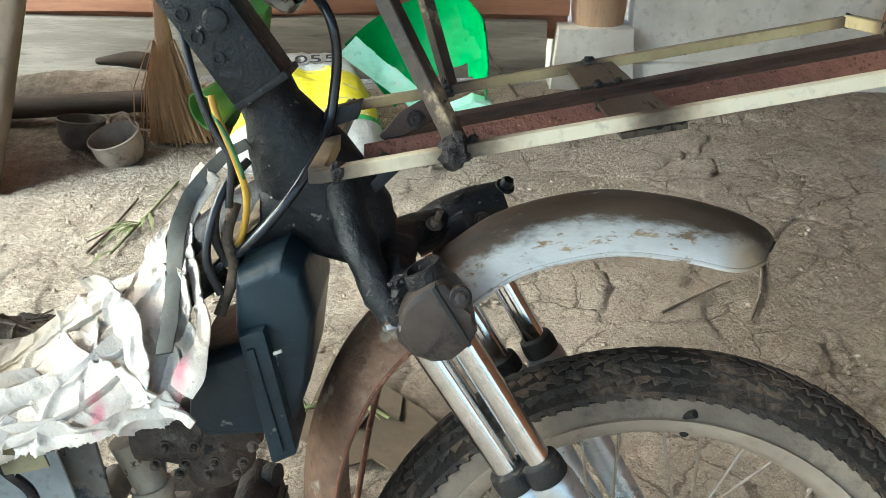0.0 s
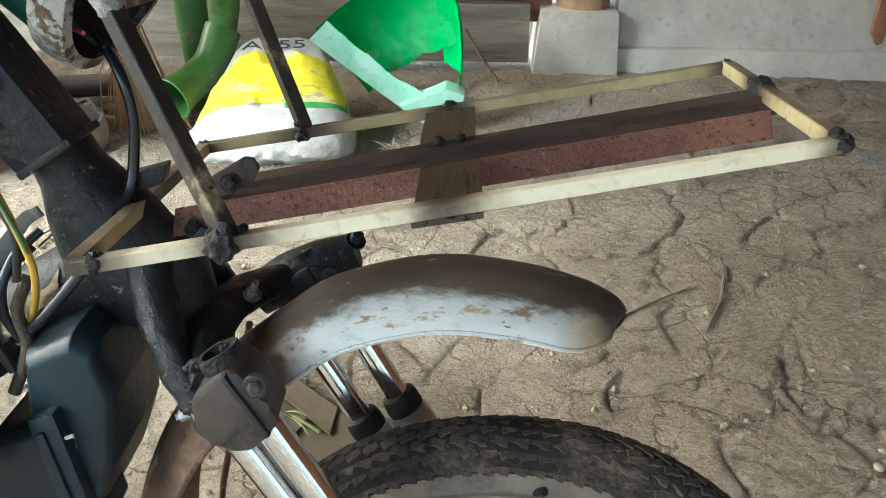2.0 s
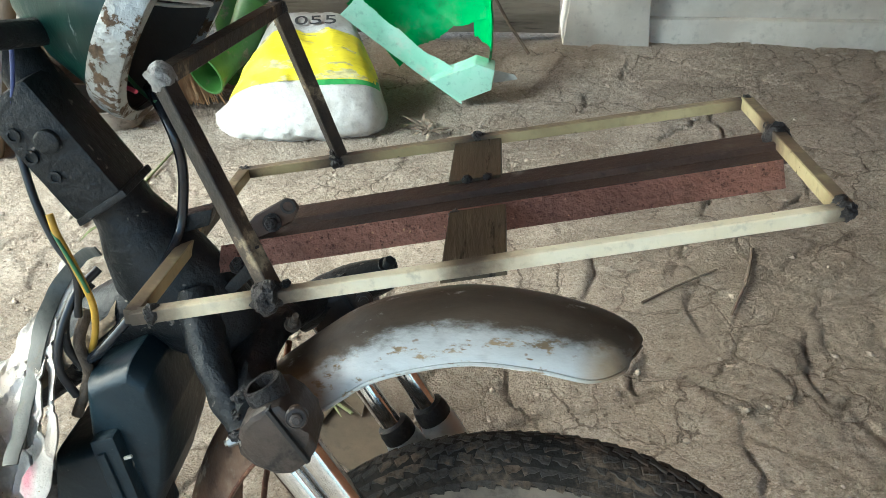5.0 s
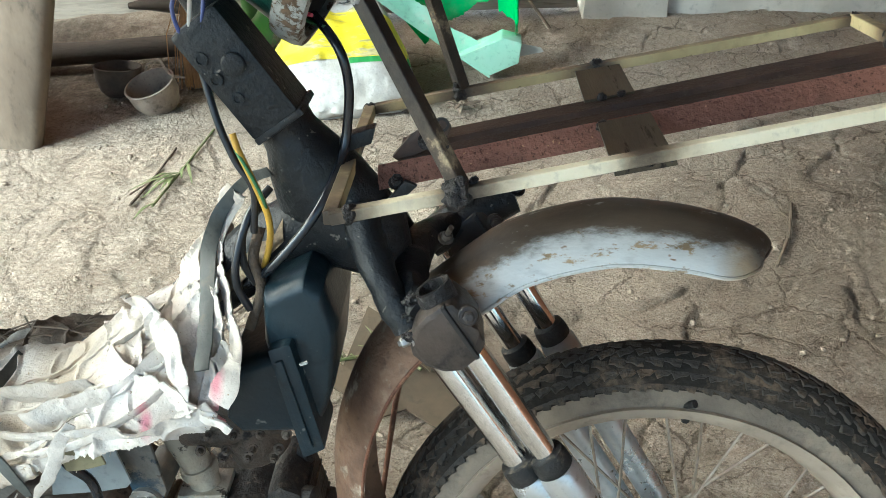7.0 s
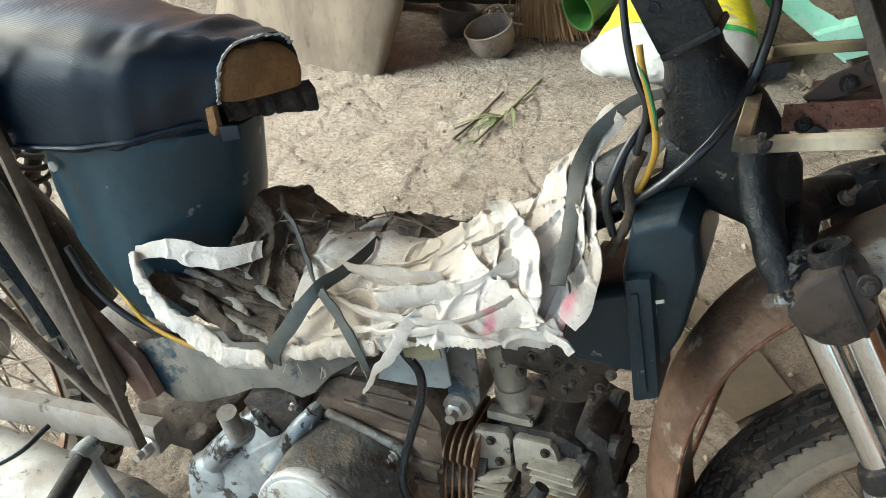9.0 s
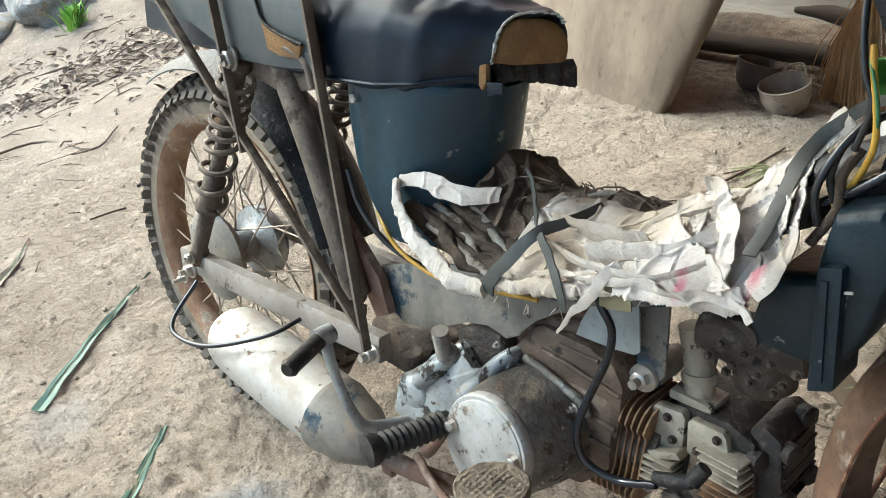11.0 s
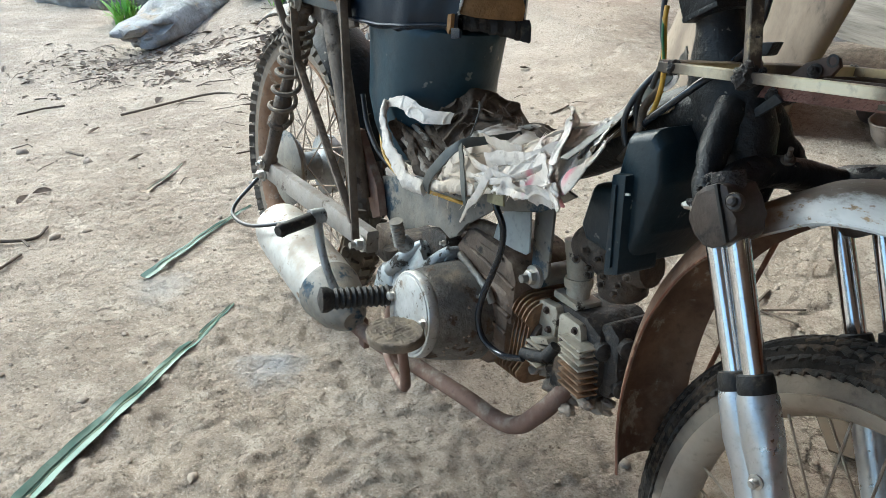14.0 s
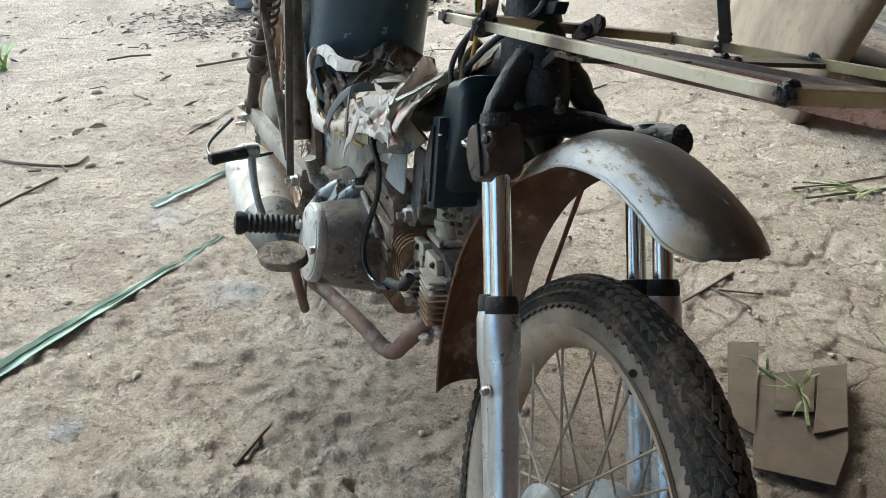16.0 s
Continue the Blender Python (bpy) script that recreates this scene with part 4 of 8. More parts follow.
tube(bm, [(1.302, -0.012, 0.505), (1.298, -0.014, 0.525), (1.306, -0.022, 0.532)], 0.004, 8)
part("valve", bm, M["rubber"], front_wheel)

# front fork: two legs a side
FORK = Vector((0.50, 0, -0.866)).normalized()


def fork_leg(a, b, seal_z):
    a, b = Vector(a), Vector(b)
    d = (b - a).normalized()
    seal = a + d * ((a.z - seal_z) / -d.z)
    bm = bmesh.new()
    tube(bm, [a - d * 0.006, seal + d * 0.03], 0.0112, 20)
    leg = part("fork_tube", bm, M["chrome"], bike, "chromed fork tube")
    bm = bmesh.new()
    lathe(bm, [(0.0120, -0.008), (0.0158, -0.007), (0.0172, 0.0), (0.0172, 0.009), (0.016, 0.012)], along(seal, seal + d), 24)
    part("dust_seal", bm, M["rubber"], leg, "black rubber dust seal")
    bm = bmesh.new()
    ln = (b - seal).length
    lathe(bm, [(0.0175, 0.010), (0.0190, 0.016), (0.0195, 0.055), (0.0160, 0.085), (0.0150, ln - 0.03), (0.018, ln - 0.015), (0.018, ln + 0.015), (0.006, ln + 0.02)], along(seal, seal + d), 24)
    slider = part("slider", bm, M["silver"], leg, "silver-painted fork slider")
    return leg, seal, d


near_leg, near_seal, near_way = fork_leg((1.097, -0.078, 0.645), (1.306, -0.107, 0.292), 0.527)
fork_leg((1.066, -0.072, 0.642), (1.280, -0.101, 0.292), 0.515)
fork_leg((1.128, 0.104, 0.640), (1.325, 0.078, 0.292), 0.540)
fork_leg((1.084, 0.100, 0.632), (1.285, 0.073, 0.292), 0.520)
part("drain_screw", bolt(bmesh.new(), near_seal + near_way * 0.085 + Vector((0, -0.016, 0)), (0.1, -1, 0), 0.005, 0.006, 0.003), M["shiny"], near_leg)
bm = bmesh.new()
tube(bm, [(1.283, -0.14, 0.288), (1.315, 0.105, 0.293)], 0.008, 12)
bolt(bm, (1.284, -0.13, 0.288), (-0.12, -1, 0), 0.011, 0.01, 0.008)
part("front_axle", bm, M["shiny"], bike)

# fork clamps and the lower bridge
def lump(name, at, r, seed, material, parent, squash=(1, 1, 1)):
    """A lumpy bead of burnt weld."""
    bm = bmesh.new()
    bmesh.ops.create_icosphere(bm, subdivisions=3, radius=r)
    for v in bm.verts:
        o = v.co.copy()
        o = o * (1 + 0.45 * noise.noise(o * (1.9 / r) + Vector((seed * 3.1, 0, 0))) + 0.22 * noise.noise(o * (5 / r)))
        v.co = Vector(at) + Vector((o.x * squash[0], o.y * squash[1], o.z * squash[2]))
    return part(name, bm, material, parent)


CLAMP = [(1.055, 0.656), (1.060, 0.671), (1.069, 0.681), (1.080, 0.688), (1.090, 0.690), (1.100, 0.680), (1.109, 0.665), (1.115, 0.652), (1.108, 0.640), (1.095, 0.629), (1.080, 0.625), (1.066, 0.630), (1.056, 0.642)]
for dx, y, z in ((0, 0, 0), (0.026, 0.176, -0.004)):
    bm = bmesh.new()
    slab(bm, CLAMP, -0.098, -0.058, bevel=0.005)
    bmesh.ops.subdivide_edges(bm, edges=bm.edges[:], cuts=3, use_grid_fill=True)
    for v in bm.verts:
        c = (v.co.x - 1.085) * 0.86 + (v.co.z - 0.658) * 0.5
        v.co.y -= 0.006 * math.cos(min(abs(c) / 0.028, 1.0) * math.pi / 2) * (v.co.y < -0.08)
        v.co += 0.0012 * noise.noise(v.co * 45) * Vector((1, 1, 1)) + Vector((dx, y, z))
    clamp = part("fork_clamp", bm, M["clamp_plate"], bike, "burnt brown fork clamp")
    bm = bmesh.new()
    slab(bm, [(1.0805 + dx, 0.687 + z), (1.0835 + dx, 0.689 + z), (1.1095 + dx, 0.643 + z), (1.1065 + dx, 0.641 + z)], -0.1052 + y, -0.095 + y, bevel=0.0008)
    part("clamp_slot", bm, M["shell_inside"], clamp)
    part("clamp_bolt", bolt(bmesh.new(), (1.057 + dx, -0.094 + y, 0.655 + z), (-1, -0.45, -0.15), 0.0040, 0.008, 0.004), M["shiny"], clamp)
    bm = bmesh.new()
    lathe(bm, [(0.0085, -0.004), (0.0085, 0.002), (0.0072, 0.003), (0.0066, 0.0005)], along((1.101 + dx, -0.098 + y, 0.678 + z), (1.104 + dx, -0.118 + y, 0.684 + z)), 18)
    bolt(bm, (1.101 + dx, -0.099 + y, 0.678 + z), (0.15, -0.9, 0.3), 0.0050, 0.005, 0.002)
    part("clamp_bolt", bm, M["clamp_plate"], clamp)
    # open top of the fork tube, ringed with burnt weld
    bm = bmesh.new()
    lathe(bm, [(0.0145, -0.012), (0.0160, 0.0), (0.0150, 0.007), (0.0115, 0.007), (0.0095, -0.006)], along((1.076 + dx, -0.080 + y, 0.688 + z), (1.060 + dx, -0.078 + y, 0.720 + z)), 24)
    part("clamp_ring", rough_up(bm, 0.0016, 110), M["weld"], clamp)
    for k in range(12):
        g = np.random.default_rng(60 + k).random(4)
        lump("weld_bead", (1.050 + 0.014 * g[0] + dx, -0.096 + 0.030 * g[1] + y, 0.656 + 0.032 * g[2] + z), 0.0022 + 0.0026 * g[3], k, M["weld"], clamp, (1.2, 1, 0.9))
bm = bmesh.new()
tube(bm, [(1.066, -0.08, 0.668), (1.052, -0.03, 0.676), (1.056, 0.03, 0.676), (1.085, 0.09, 0.668)], [0.013, 0.017, 0.017, 0.014], 14, smooth_run=8)
for v in bm.verts:
    v.co += 0.006 * noise.noise(v.co * 38) * Vector((1, 0.4, 1)) + 0.002 * noise.noise(v.co * 110) * Vector((1, 1, 1))
bridge = part("lower_bridge", bm, M["black_steel"], bike)
for sgn in (-1, 1):
    bm = bmesh.new()
    tube(bm, [(1.012, sgn * 0.020, 0.734), (1.023, sgn * 0.042, 0.708), (1.036, sgn * 0.060, 0.682), (1.053, sgn * 0.074, 0.652)], [0.017, 0.0150, 0.0142, 0.013], 16, smooth_run=8)
    for v in bm.verts:
        v.co += 0.002 * noise.noise(v.co * 45) * Vector((1, 0.5, 1)) + 0.001 * noise.noise(v.co * 120) * Vector((1, 1, 1))
    part("fork_crown_arm", bm, M["black_steel"], bike)
bm = bmesh.new()
tube(bm, [(1.062, 0.085, 0.652), (1.09, 0.092, 0.668), (1.12, 0.098, 0.680), (1.148, 0.10, 0.690)], [0.018, 0.021, 0.020, 0.015], 12, smooth_run=4)
bolt(bm, (1.148, 0.095, 0.700), (0.3, -0.4, 0.8), 0.006, 0.008)
part("fork_cap", bm, M["black_steel"], bike, "sooty black clamp on the far fork leg")

# steering head and column
bm = bmesh.new()
stations = [((0.893, 0.93), 0.016, 0.018), ((0.917, 0.885), 0.018, 0.02), ((0.945, 0.835), 0.021, 0.025), ((0.960, 0.795), 0.024, 0.027), ((0.968, 0.775), 0.033, 0.030), ((0.980, 0.750), 0.042, 0.033),
            ((0.995, 0.722), 0.046, 0.035), ((1.013, 0.700), 0.042, 0.035), ((1.033, 0.680), 0.024, 0.028), ((1.048, 0.655), 0.017, 0.022), ((1.054, 0.640), 0.010, 0.012)]
d = Vector((0.50, 0, -0.866))
sd = Vector((0.866, 0, 0.50))
loops = []
for (x, z), a, b in stations:
    loops.append([Vector((x, 0, z)) + sd * (a * math.cos(2 * math.pi * k / 28)) + Vector((0, 1, 0)) * (b * math.sin(2 * math.pi * k / 28)) for k in range(28)])
rings(bm, loops)
column = part("steering_head", bm, M["black_steel"], bike, "sooty black steering head")
# stamped bracket with holes, on the near face of the head
bm = bmesh.new()
m = Matrix.Translation((0.932, -0.012, 0.853)) @ pose(0, 0, 0, 0, -33, 0)
box(bm, (0.045, 0.052, 0.100), m, 0.006)
box(bm, (0.046, 0.053, 0.006), m @ Matrix.Translation((0.0015, 0, -0.049)), 0.002)
br = part("head_bracket", bm, M["black_steel"], bike, "black stamped bracket with bolt holes")
bm = bmesh.new()
for u, w_, r in ((-0.012, 0.024, 0.0055), (-0.013, 0.006, 0.0055), (-0.009, -0.014, 0.0048)):
    lathe(bm, [(r, 0), (r, 0.0015), (r * 0.6, 0.0015), (r * 0.6, -0.004)], m @ Matrix.Translation((u, -0.0265, w_)) @ pose(0, 0, 0, 90, 0, 0), 14)
lathe(bm, [(0.009, 0), (0.009, 0.004), (0.007, 0.005)], m @ Matrix.Translation((0.006, -0.0265, 0.008)) @ pose(0, 0, 0, 90, 0, 0), 16)
part("bracket_boss", bm, M["black_steel"], br)

# spine of the frame
bm = bmesh.new()
tube(bm, [(0.985, 0, 0.722), (0.93, 0, 0.695), (0.87, 0, 0.650), (0.80, 0, 0.602), (0.70, 0, 0.555), (0.60, 0, 0.525), (0.50, 0, 0.50), (0.40, 0, 0.48)], [0.032, 0.03, 0.026, 0.025, 0.026, 0.028, 0.03, 0.034], 16, smooth_run=5)
part("frame_spine", bm, M["black_steel"], bike)

# front fender
CROWN = [(1.364, 0.682), (1.356, 0.690), (1.33, 0.702), (1.279, 0.715), (1.215, 0.720), (1.143, 0.704), (1.098, 0.677), (1.04, 0.630), (0.998, 0.575), (0.970, 0.50), (0.964, 0.42), (0.971, 0.355), (0.992, 0.29)]
path = curve([(x, 0, z) for x, z in CROWN], 6)
hub_c = Vector((1.25, 0, 0.33))
loops = []
arc = [0.0] + list(np.cumsum([(q - p).length for p, q in zip(path, path[1:])]))
for i, p in enumerate(path):
    dirn = (path[min(i + 1, len(path) - 1)] - path[max(i - 1, 0)]).normalized()
    nrm = Vector((dirn.z, 0, -dirn.x))
    if nrm.dot(p - hub_c) < 0:
        nrm = -nrm
    s = i / (len(path) - 1)
    tip = math.sqrt(1 - (1 - min(1.0, arc[i] / 0.060)) ** 2)
    halfw = 0.010 + 0.044 * tip
    deep = (0.003 + 0.030 * tip)
    sec = []
    for u in np.linspace(-1, 1, 13):
        sec.append(p + Vector((0, u * halfw + 0.012 - 0.065 * (0.70 - p.z), 0)) - nrm * deep * abs(u) ** 2.1)
    inner = [v - nrm * 0.0022 for v in sec[::-1]]
    loops.append(sec + inner)
cut = 40
bm = rings(bmesh.new(), loops[: cut + 1])
fender = part("front_fender", bm, M["fender"], bike, "worn white and brown steel front fender")
bm = rings(bmesh.new(), loops[cut:])
part("fender_tail", bm, M["fender_rust"], fender, "rust-brown rear end of the fender")
for sgn in (-1, 1):
    bm = bmesh.new()
    edge = [l[0] if sgn < 0 else l[12] for l in loops]
    tube(bm, edge[: cut + 1], 0.0016, 6)
    part("rolled_edge", bm, M["fender"], fender)
    bm = bmesh.new()
    tube(bm, edge[cut:], 0.0016, 6)
    part("rolled_edge", bm, M["rust"], fender)

# cargo rack welded over the fork
def bar(name, a, b, r, material, parent, label="", section=None):
    bm = bmesh.new()
    tube(bm, [a, b], r, section=section or CRISP)
    return part(name, bm, material, parent, label, smooth=False)


NR, NF, FR, FF = Vector((1.008, -0.124, 0.775)), Vector((1.450, -0.105, 0.846)), Vector((1.006, 0.169, 0.760)), Vector((1.458, 0.135, 0.842))
rack = bar("cargo_rack", NR, NF, 0.0045, M["cream"], bike, "home-welded cream and rusty steel front rack")
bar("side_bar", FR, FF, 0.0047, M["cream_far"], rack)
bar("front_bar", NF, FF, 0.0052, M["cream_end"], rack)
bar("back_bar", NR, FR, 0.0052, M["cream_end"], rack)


def lerp(a, b, t):
    return a + (b - a) * t


def weld(at, r, seed, parent, material=None):
    """A lumpy bead of weld."""
    bm = bmesh.new()
    bmesh.ops.create_icosphere(bm, subdivisions=3, radius=r, matrix=Matrix.Translation(at))
    for v in bm.verts:
        o = v.co - Vector(at)
        v.co = Vector(at) + o * (1 + 0.35 * noise.noise(o * (2.2 / r) + Vector((seed * 3.1, 0, 0))) + 0.15 * noise.noise(o * (6 / r)))
    return part("weld_bead", bm, material or M["weld"], parent)


# centre beam: a plate with a ridge and a flange that hangs on the near side
def beam_at(t):
    return lerp(Vector((1.020, 0, 0.758)), Vector((1.455, 0, 0.836)), t)


bm = bmesh.new()
top = [(0.063, 0.004), (0.034, 0.004), (0.031, 0.008), (0.026, 0.008), (0.023, 0.004), (0.004, 0.004), (0.004, 0.0), (0.063, 0.0)]
rings(bm, [[beam_at(t) + Vector((0, y, z)) for y, z in top] for t in np.linspace(0.06, 1, 12)])
part("beam_plate", bm, M["brown_steel"], rack, "dark brown steel beam plate")
bm = bmesh.new()
side = [(0.004, 0.004), (-0.009, -0.0105), (-0.011, -0.0125), (-0.007, -0.0125), (0.002, -0.002)]
rings(bm, [[beam_at(t) + Vector((0, y, z)) for y, z in side] for t in np.linspace(0.02, 0.985, 12)])
part("beam_flange", bm, M["rust_red"], rack, "red-brown flaking flange of the beam")
for a, b in ((0.056, 0.150), (-0.108, -0.004)):
    bm = bmesh.new()
    slab(bm, [(1.205, a), (1.248, a), (1.250, b), (1.208, b)], 0.0, 0.004, axis="z")
    bmesh.ops.transform(bm, matrix=Matrix.Translation((1.228, 0, 0.7975)) @ pose(0, 0, 0, 0, -9.5, 0) @ Matrix.Translation((-1.228, 0, 0)), verts=bm.verts)
    part("cross_plate", bm, M["olive_plate"], rack)
for i, p in enumerate((lerp(NR, NF, 0.2), lerp(NR, NF, 0.03), lerp(FR, FF, 0.2), NF, FF, lerp(NF, FF, 0.62), (1.228, -0.106, 0.806), (1.228, 0.152, 0.803), (1.045, 0.012, 0.752), FR)):
    weld(Vector(p), (0.011, 0.007, 0.008, 0.0065, 0.0065, 0.010, 0.006, 0.006, 0.009, 0.007)[i], i, rack)
PN, PF = Vector((1.034, -0.079, 0.919)), Vector((1.060, 0.131, 0.922))
bar("post", (1.099, -0.118, 0.792), PN, 0.0056, M["burnt"], rack, "scorched upright bar of the rack")
bar("post", (1.099, 0.163, 0.782), PF, 0.0056, M["burnt"], rack)
bar("top_bar", PN, PF, 0.0054, M["burnt"], rack)
for k, p in enumerate(((1.104, -0.122, 0.788), (1.094, -0.126, 0.786), (1.099, -0.124, 0.800), (1.108, -0.117, 0.797), (1.092, -0.118, 0.795), (1.099, 0.163, 0.790), (1.094, 0.158, 0.786), (1.086, -0.110, 0.818), (1.060, -0.095, 0.868),
                       (1.218, -0.106, 0.804), (1.236, -0.107, 0.807), (1.244, -0.106, 0.808), (1.226, -0.005, 0.797), (1.238, -0.004, 0.799), (1.212, -0.004, 0.795), (1.22, 0.056, 0.800), (1.236, 0.056, 0.803), (1.05, 0.046, 0.757), (1.058, 0.044, 0.765), (1.455, 0.03, 0.845), (1.452, 0.06, 0.846), (1.448, -0.10, 0.850))):
    weld(Vector(p), 0.0028 + 0.0028 * ((k * 37) % 10) / 10, 40 + k, rack)
weld(PN, 0.009, 21, rack, M["slag_white"])
weld(PF, 0.008, 22, rack)
# lug with holes at the back of the beam
bm = bmesh.new()
slab(bm, [(1.040, 0.768), (1.056, 0.786), (1.080, 0.800), (1.087, 0.799), (1.091, 0.792), (1.085, 0.781), (1.066, 0.774), (1.048, 0.762)], 0.010, 0.016, bevel=0.0015)
lug = part("lug", bm, M["brown_steel"], rack)
bm = bmesh.new()
lathe(bm, [(0.0062, 0), (0.0062, 0.0012), (0.004, 0.0012), (0.004, -0.002)], along((1.083, 0.0105, 0.795), (1.083, -0.1, 0.80)), 14)
part("lug_hole", bm, M["shell_inside"], lug)
for at, way in (((1.070, 0.008, 0.782), (0, -1, 0.3)), ((1.045, -0.008, 0.752), (0, -0.6, 1))):
    part("rack_bolt", bolt(bmesh.new(), at, way, 0.005, 0.006, 0.003), M["weld"], rack)

# air box under the spine
def cushion(outline, y0, y1, r):
    """A moulded box: a rounded outline, drawn in towards both ends."""
    p = [Vector((x, 0, z)) for x, z in outline]
    run = [v for i in range(len(p)) for v in (p[i].lerp(p[i - 1], 0.14), p[i].lerp(p[(i + 1) % len(p)], 0.02), p[i].lerp(p[(i + 1) % len(p)], 0.14))]
    run = curve(run + [run[0]], 3)[:-1]
    mid = sum(p, Vector()) / len(p)
    half = max((v - mid).length for v in p)
    loops = []
    for k in range(13):
        t = k / 12
        y = y0 + (y1 - y0) * (0.5 - 0.5 * math.cos(math.pi * t))
        d = min(y - y0, y1 - y)
        draw = r - math.sqrt(max(r * r - (r - min(d, r)) ** 2, 0))
        loops.append([mid + (v - mid) * (1 - draw / half) + Vector((0, y, 0)) for v in run])
    return rings(bmesh.new(), loops)


airbox = part("air_box", cushion([(0.936, 0.685), (0.972, 0.702), (0.986, 0.690), (0.994, 0.650), (0.985, 0.590), (0.968, 0.545), (0.945, 0.560), (0.932, 0.640)], -0.076, 0.045, 0.018), M["box_plastic"], bike, "dull navy plastic air-filter box")
part("box_lid", cushion([(0.896, 0.612), (0.945, 0.628), (0.965, 0.545), (0.900, 0.545), (0.888, 0.560)], -0.072, 0.035, 0.012), M["box_plastic"], airbox)
bm = bmesh.new()
slab(bm, [(0.938, 0.642), (0.958, 0.648), (0.976, 0.540), (0.955, 0.530)], -0.088, -0.03, bevel=0.004)
slab(bm, [(0.944, 0.632), (0.950, 0.634), (0.966, 0.545), (0.960, 0.542)], -0.091, -0.08, bevel=0.001)
part("box_rib", bm, M["box_plastic"], airbox)
bm = bmesh.new()
box(bm, (0.0065, 0.002, 0.0022), Matrix.Translation((0.967, -0.0885, 0.63)) @ pose(0, 0, 0, 0, -20, 0))
part("paint_fleck", bm, M["sack_white"], airbox)

# seat tank and seat
def tank_loop(z, cx, rx, ry, n=48, e=2.7, skew=0.0):
    out = []
    for k in range(n):
        a = 2 * math.pi * k / n
        c, s = math.cos(a), math.sin(a)
        cc = math.copysign(abs(c) ** (2 / e), c)
        out.append(Vector((cx + rx * cc, ry * (1 - 0.30 * max(cc, 0) ** 2.2) * math.copysign(abs(s) ** (2 / e), s), z)))
    return out


bm = bmesh.new()
rings(bm, [tank_loop(z, 0.5 * (a + c), 0.5 * (c - a), w_) for z, a, c, w_ in ((0.486, 0.420, 0.500, 0.070), (0.492, 0.400, 0.512, 0.080), (0.53, 0.362, 0.524, 0.088), (0.57, 0.336, 0.534, 0.091), (0.62, 0.320, 0.543, 0.093), (0.68, 0.316, 0.548, 0.093), (0.694, 0.318, 0.548, 0.092), (0.700, 0.326, 0.540, 0.086))])
for v in bm.verts:
    v.co += Vector((0.004, 0.005, 0)) * noise.noise(v.co * 16) + Vector((0.002, 0.003, 0)) * noise.noise(v.co * 38)
tank = part("seat_tank", bm, M["navy_plastic"], bike, "scuffed navy plastic tank cover below the seat")
bm = bmesh.new()
lathe(bm, [(0.0055, 0), (0.0055, 0.002), (0.004, 0.003)], along((0.377, -0.0915, 0.656), (0.377, -0.2, 0.656)), 14)
part("tank_stud", bm, M["sack_white"], tank)
SEAT = [(-0.10, 0.786, 0.095, 0.664), (0.02, 0.798, 0.102, 0.666), (0.14, 0.800, 0.104, 0.668), (0.28, 0.798, 0.104, 0.672), (0.36, 0.795, 0.104, 0.674), (0.43, 0.790, 0.101, 0.681), (0.50, 0.785, 0.090, 0.690), (0.542, 0.780, 0.062, 0.700), (0.566, 0.776, 0.044, 0.704)]


def askew(x):
    """The seat's nose is cut askew."""
    return min(max((x - 0.42) / 0.14, 0), 1)


def seat_ring(s, grow=0.0):
    x, top, hw, low = (float(np.interp(s, range(9), [q[i] for q in SEAT])) for i in range(4))
    out = []
    for a in np.linspace(0, math.pi, 27):
        c, sn = math.cos(a), math.sin(a)
        y = -(hw + grow) * math.copysign(abs(c) ** 0.62, c)
        z = low + (top + grow - low) * (0.0 if sn < 1e-6 else sn ** 0.62)
        out.append(Vector((x + askew(x) * 0.42 * y, y, z)))
    return out


loops = []
for s in np.linspace(0, 8, 70):
    out = seat_ring(s)
    for k, v in enumerate(out):
        q = v * 1.0
        edge_ = abs(k - 13) / 13
        v += Vector((0, 0.004, 0.003)) * noise.noise(q * 14) + Vector((0, 0.0015, 0.0022)) * noise.noise(q * 42) * (1 + 2 * (q.x > 0.45))
        v.z += 0.004 * noise.noise(Vector((q.x * 26, 3, q.y))) * edge_ ** 4
    inner = [Vector((v.x, v.y * 0.94, v.z - 0.004)) for v in out[::-1]]
    loops.append(out + inner)
bm = rings(bmesh.new(), loops)
seat = part("seat", bm, M["vinyl"], bike, "torn black vinyl seat with brown foam showing at its nose")
bm = bmesh.new()
loops = []
for grow, dx in ((-0.006, -0.05), (-0.005, 0.0), (-0.007, 0.006), (-0.016, 0.011), (-0.034, 0.012)):
    loops.append([v + Vector((dx, 0, 0.02 if k in (0, 26) else 0.02 * (abs(k - 13) / 13) ** 4)) for k, v in enumerate(seat_ring(8, grow))])
rings(bm, loops)
for v in bm.verts:
    v.co += 0.003 * noise.noise(v.co * 45) * Vector((1, 0.4, 0.6))
foam = part("foam_nose", bm, M["foam"], seat, "exposed brown foam")
# frayed white backing along the torn edge of the cover
rim_line = seat_ring(8, 0.001)
bm = bmesh.new()
tube(bm, [v + Vector((0.002, 0, 0)) for v in rim_line[1:20]], 0.0014, 10, smooth_run=12)
for v in bm.verts:
    v.co += 0.0016 * noise.noise(v.co * 160) * Vector((1, 1, 1)) + 0.0012 * noise.noise(v.co * 420 + Vector((3, 1, 0))) * Vector((1.5, 1, 1))
part("torn_backing", bm, M["backing"], seat, "frayed grey-white backing cloth")
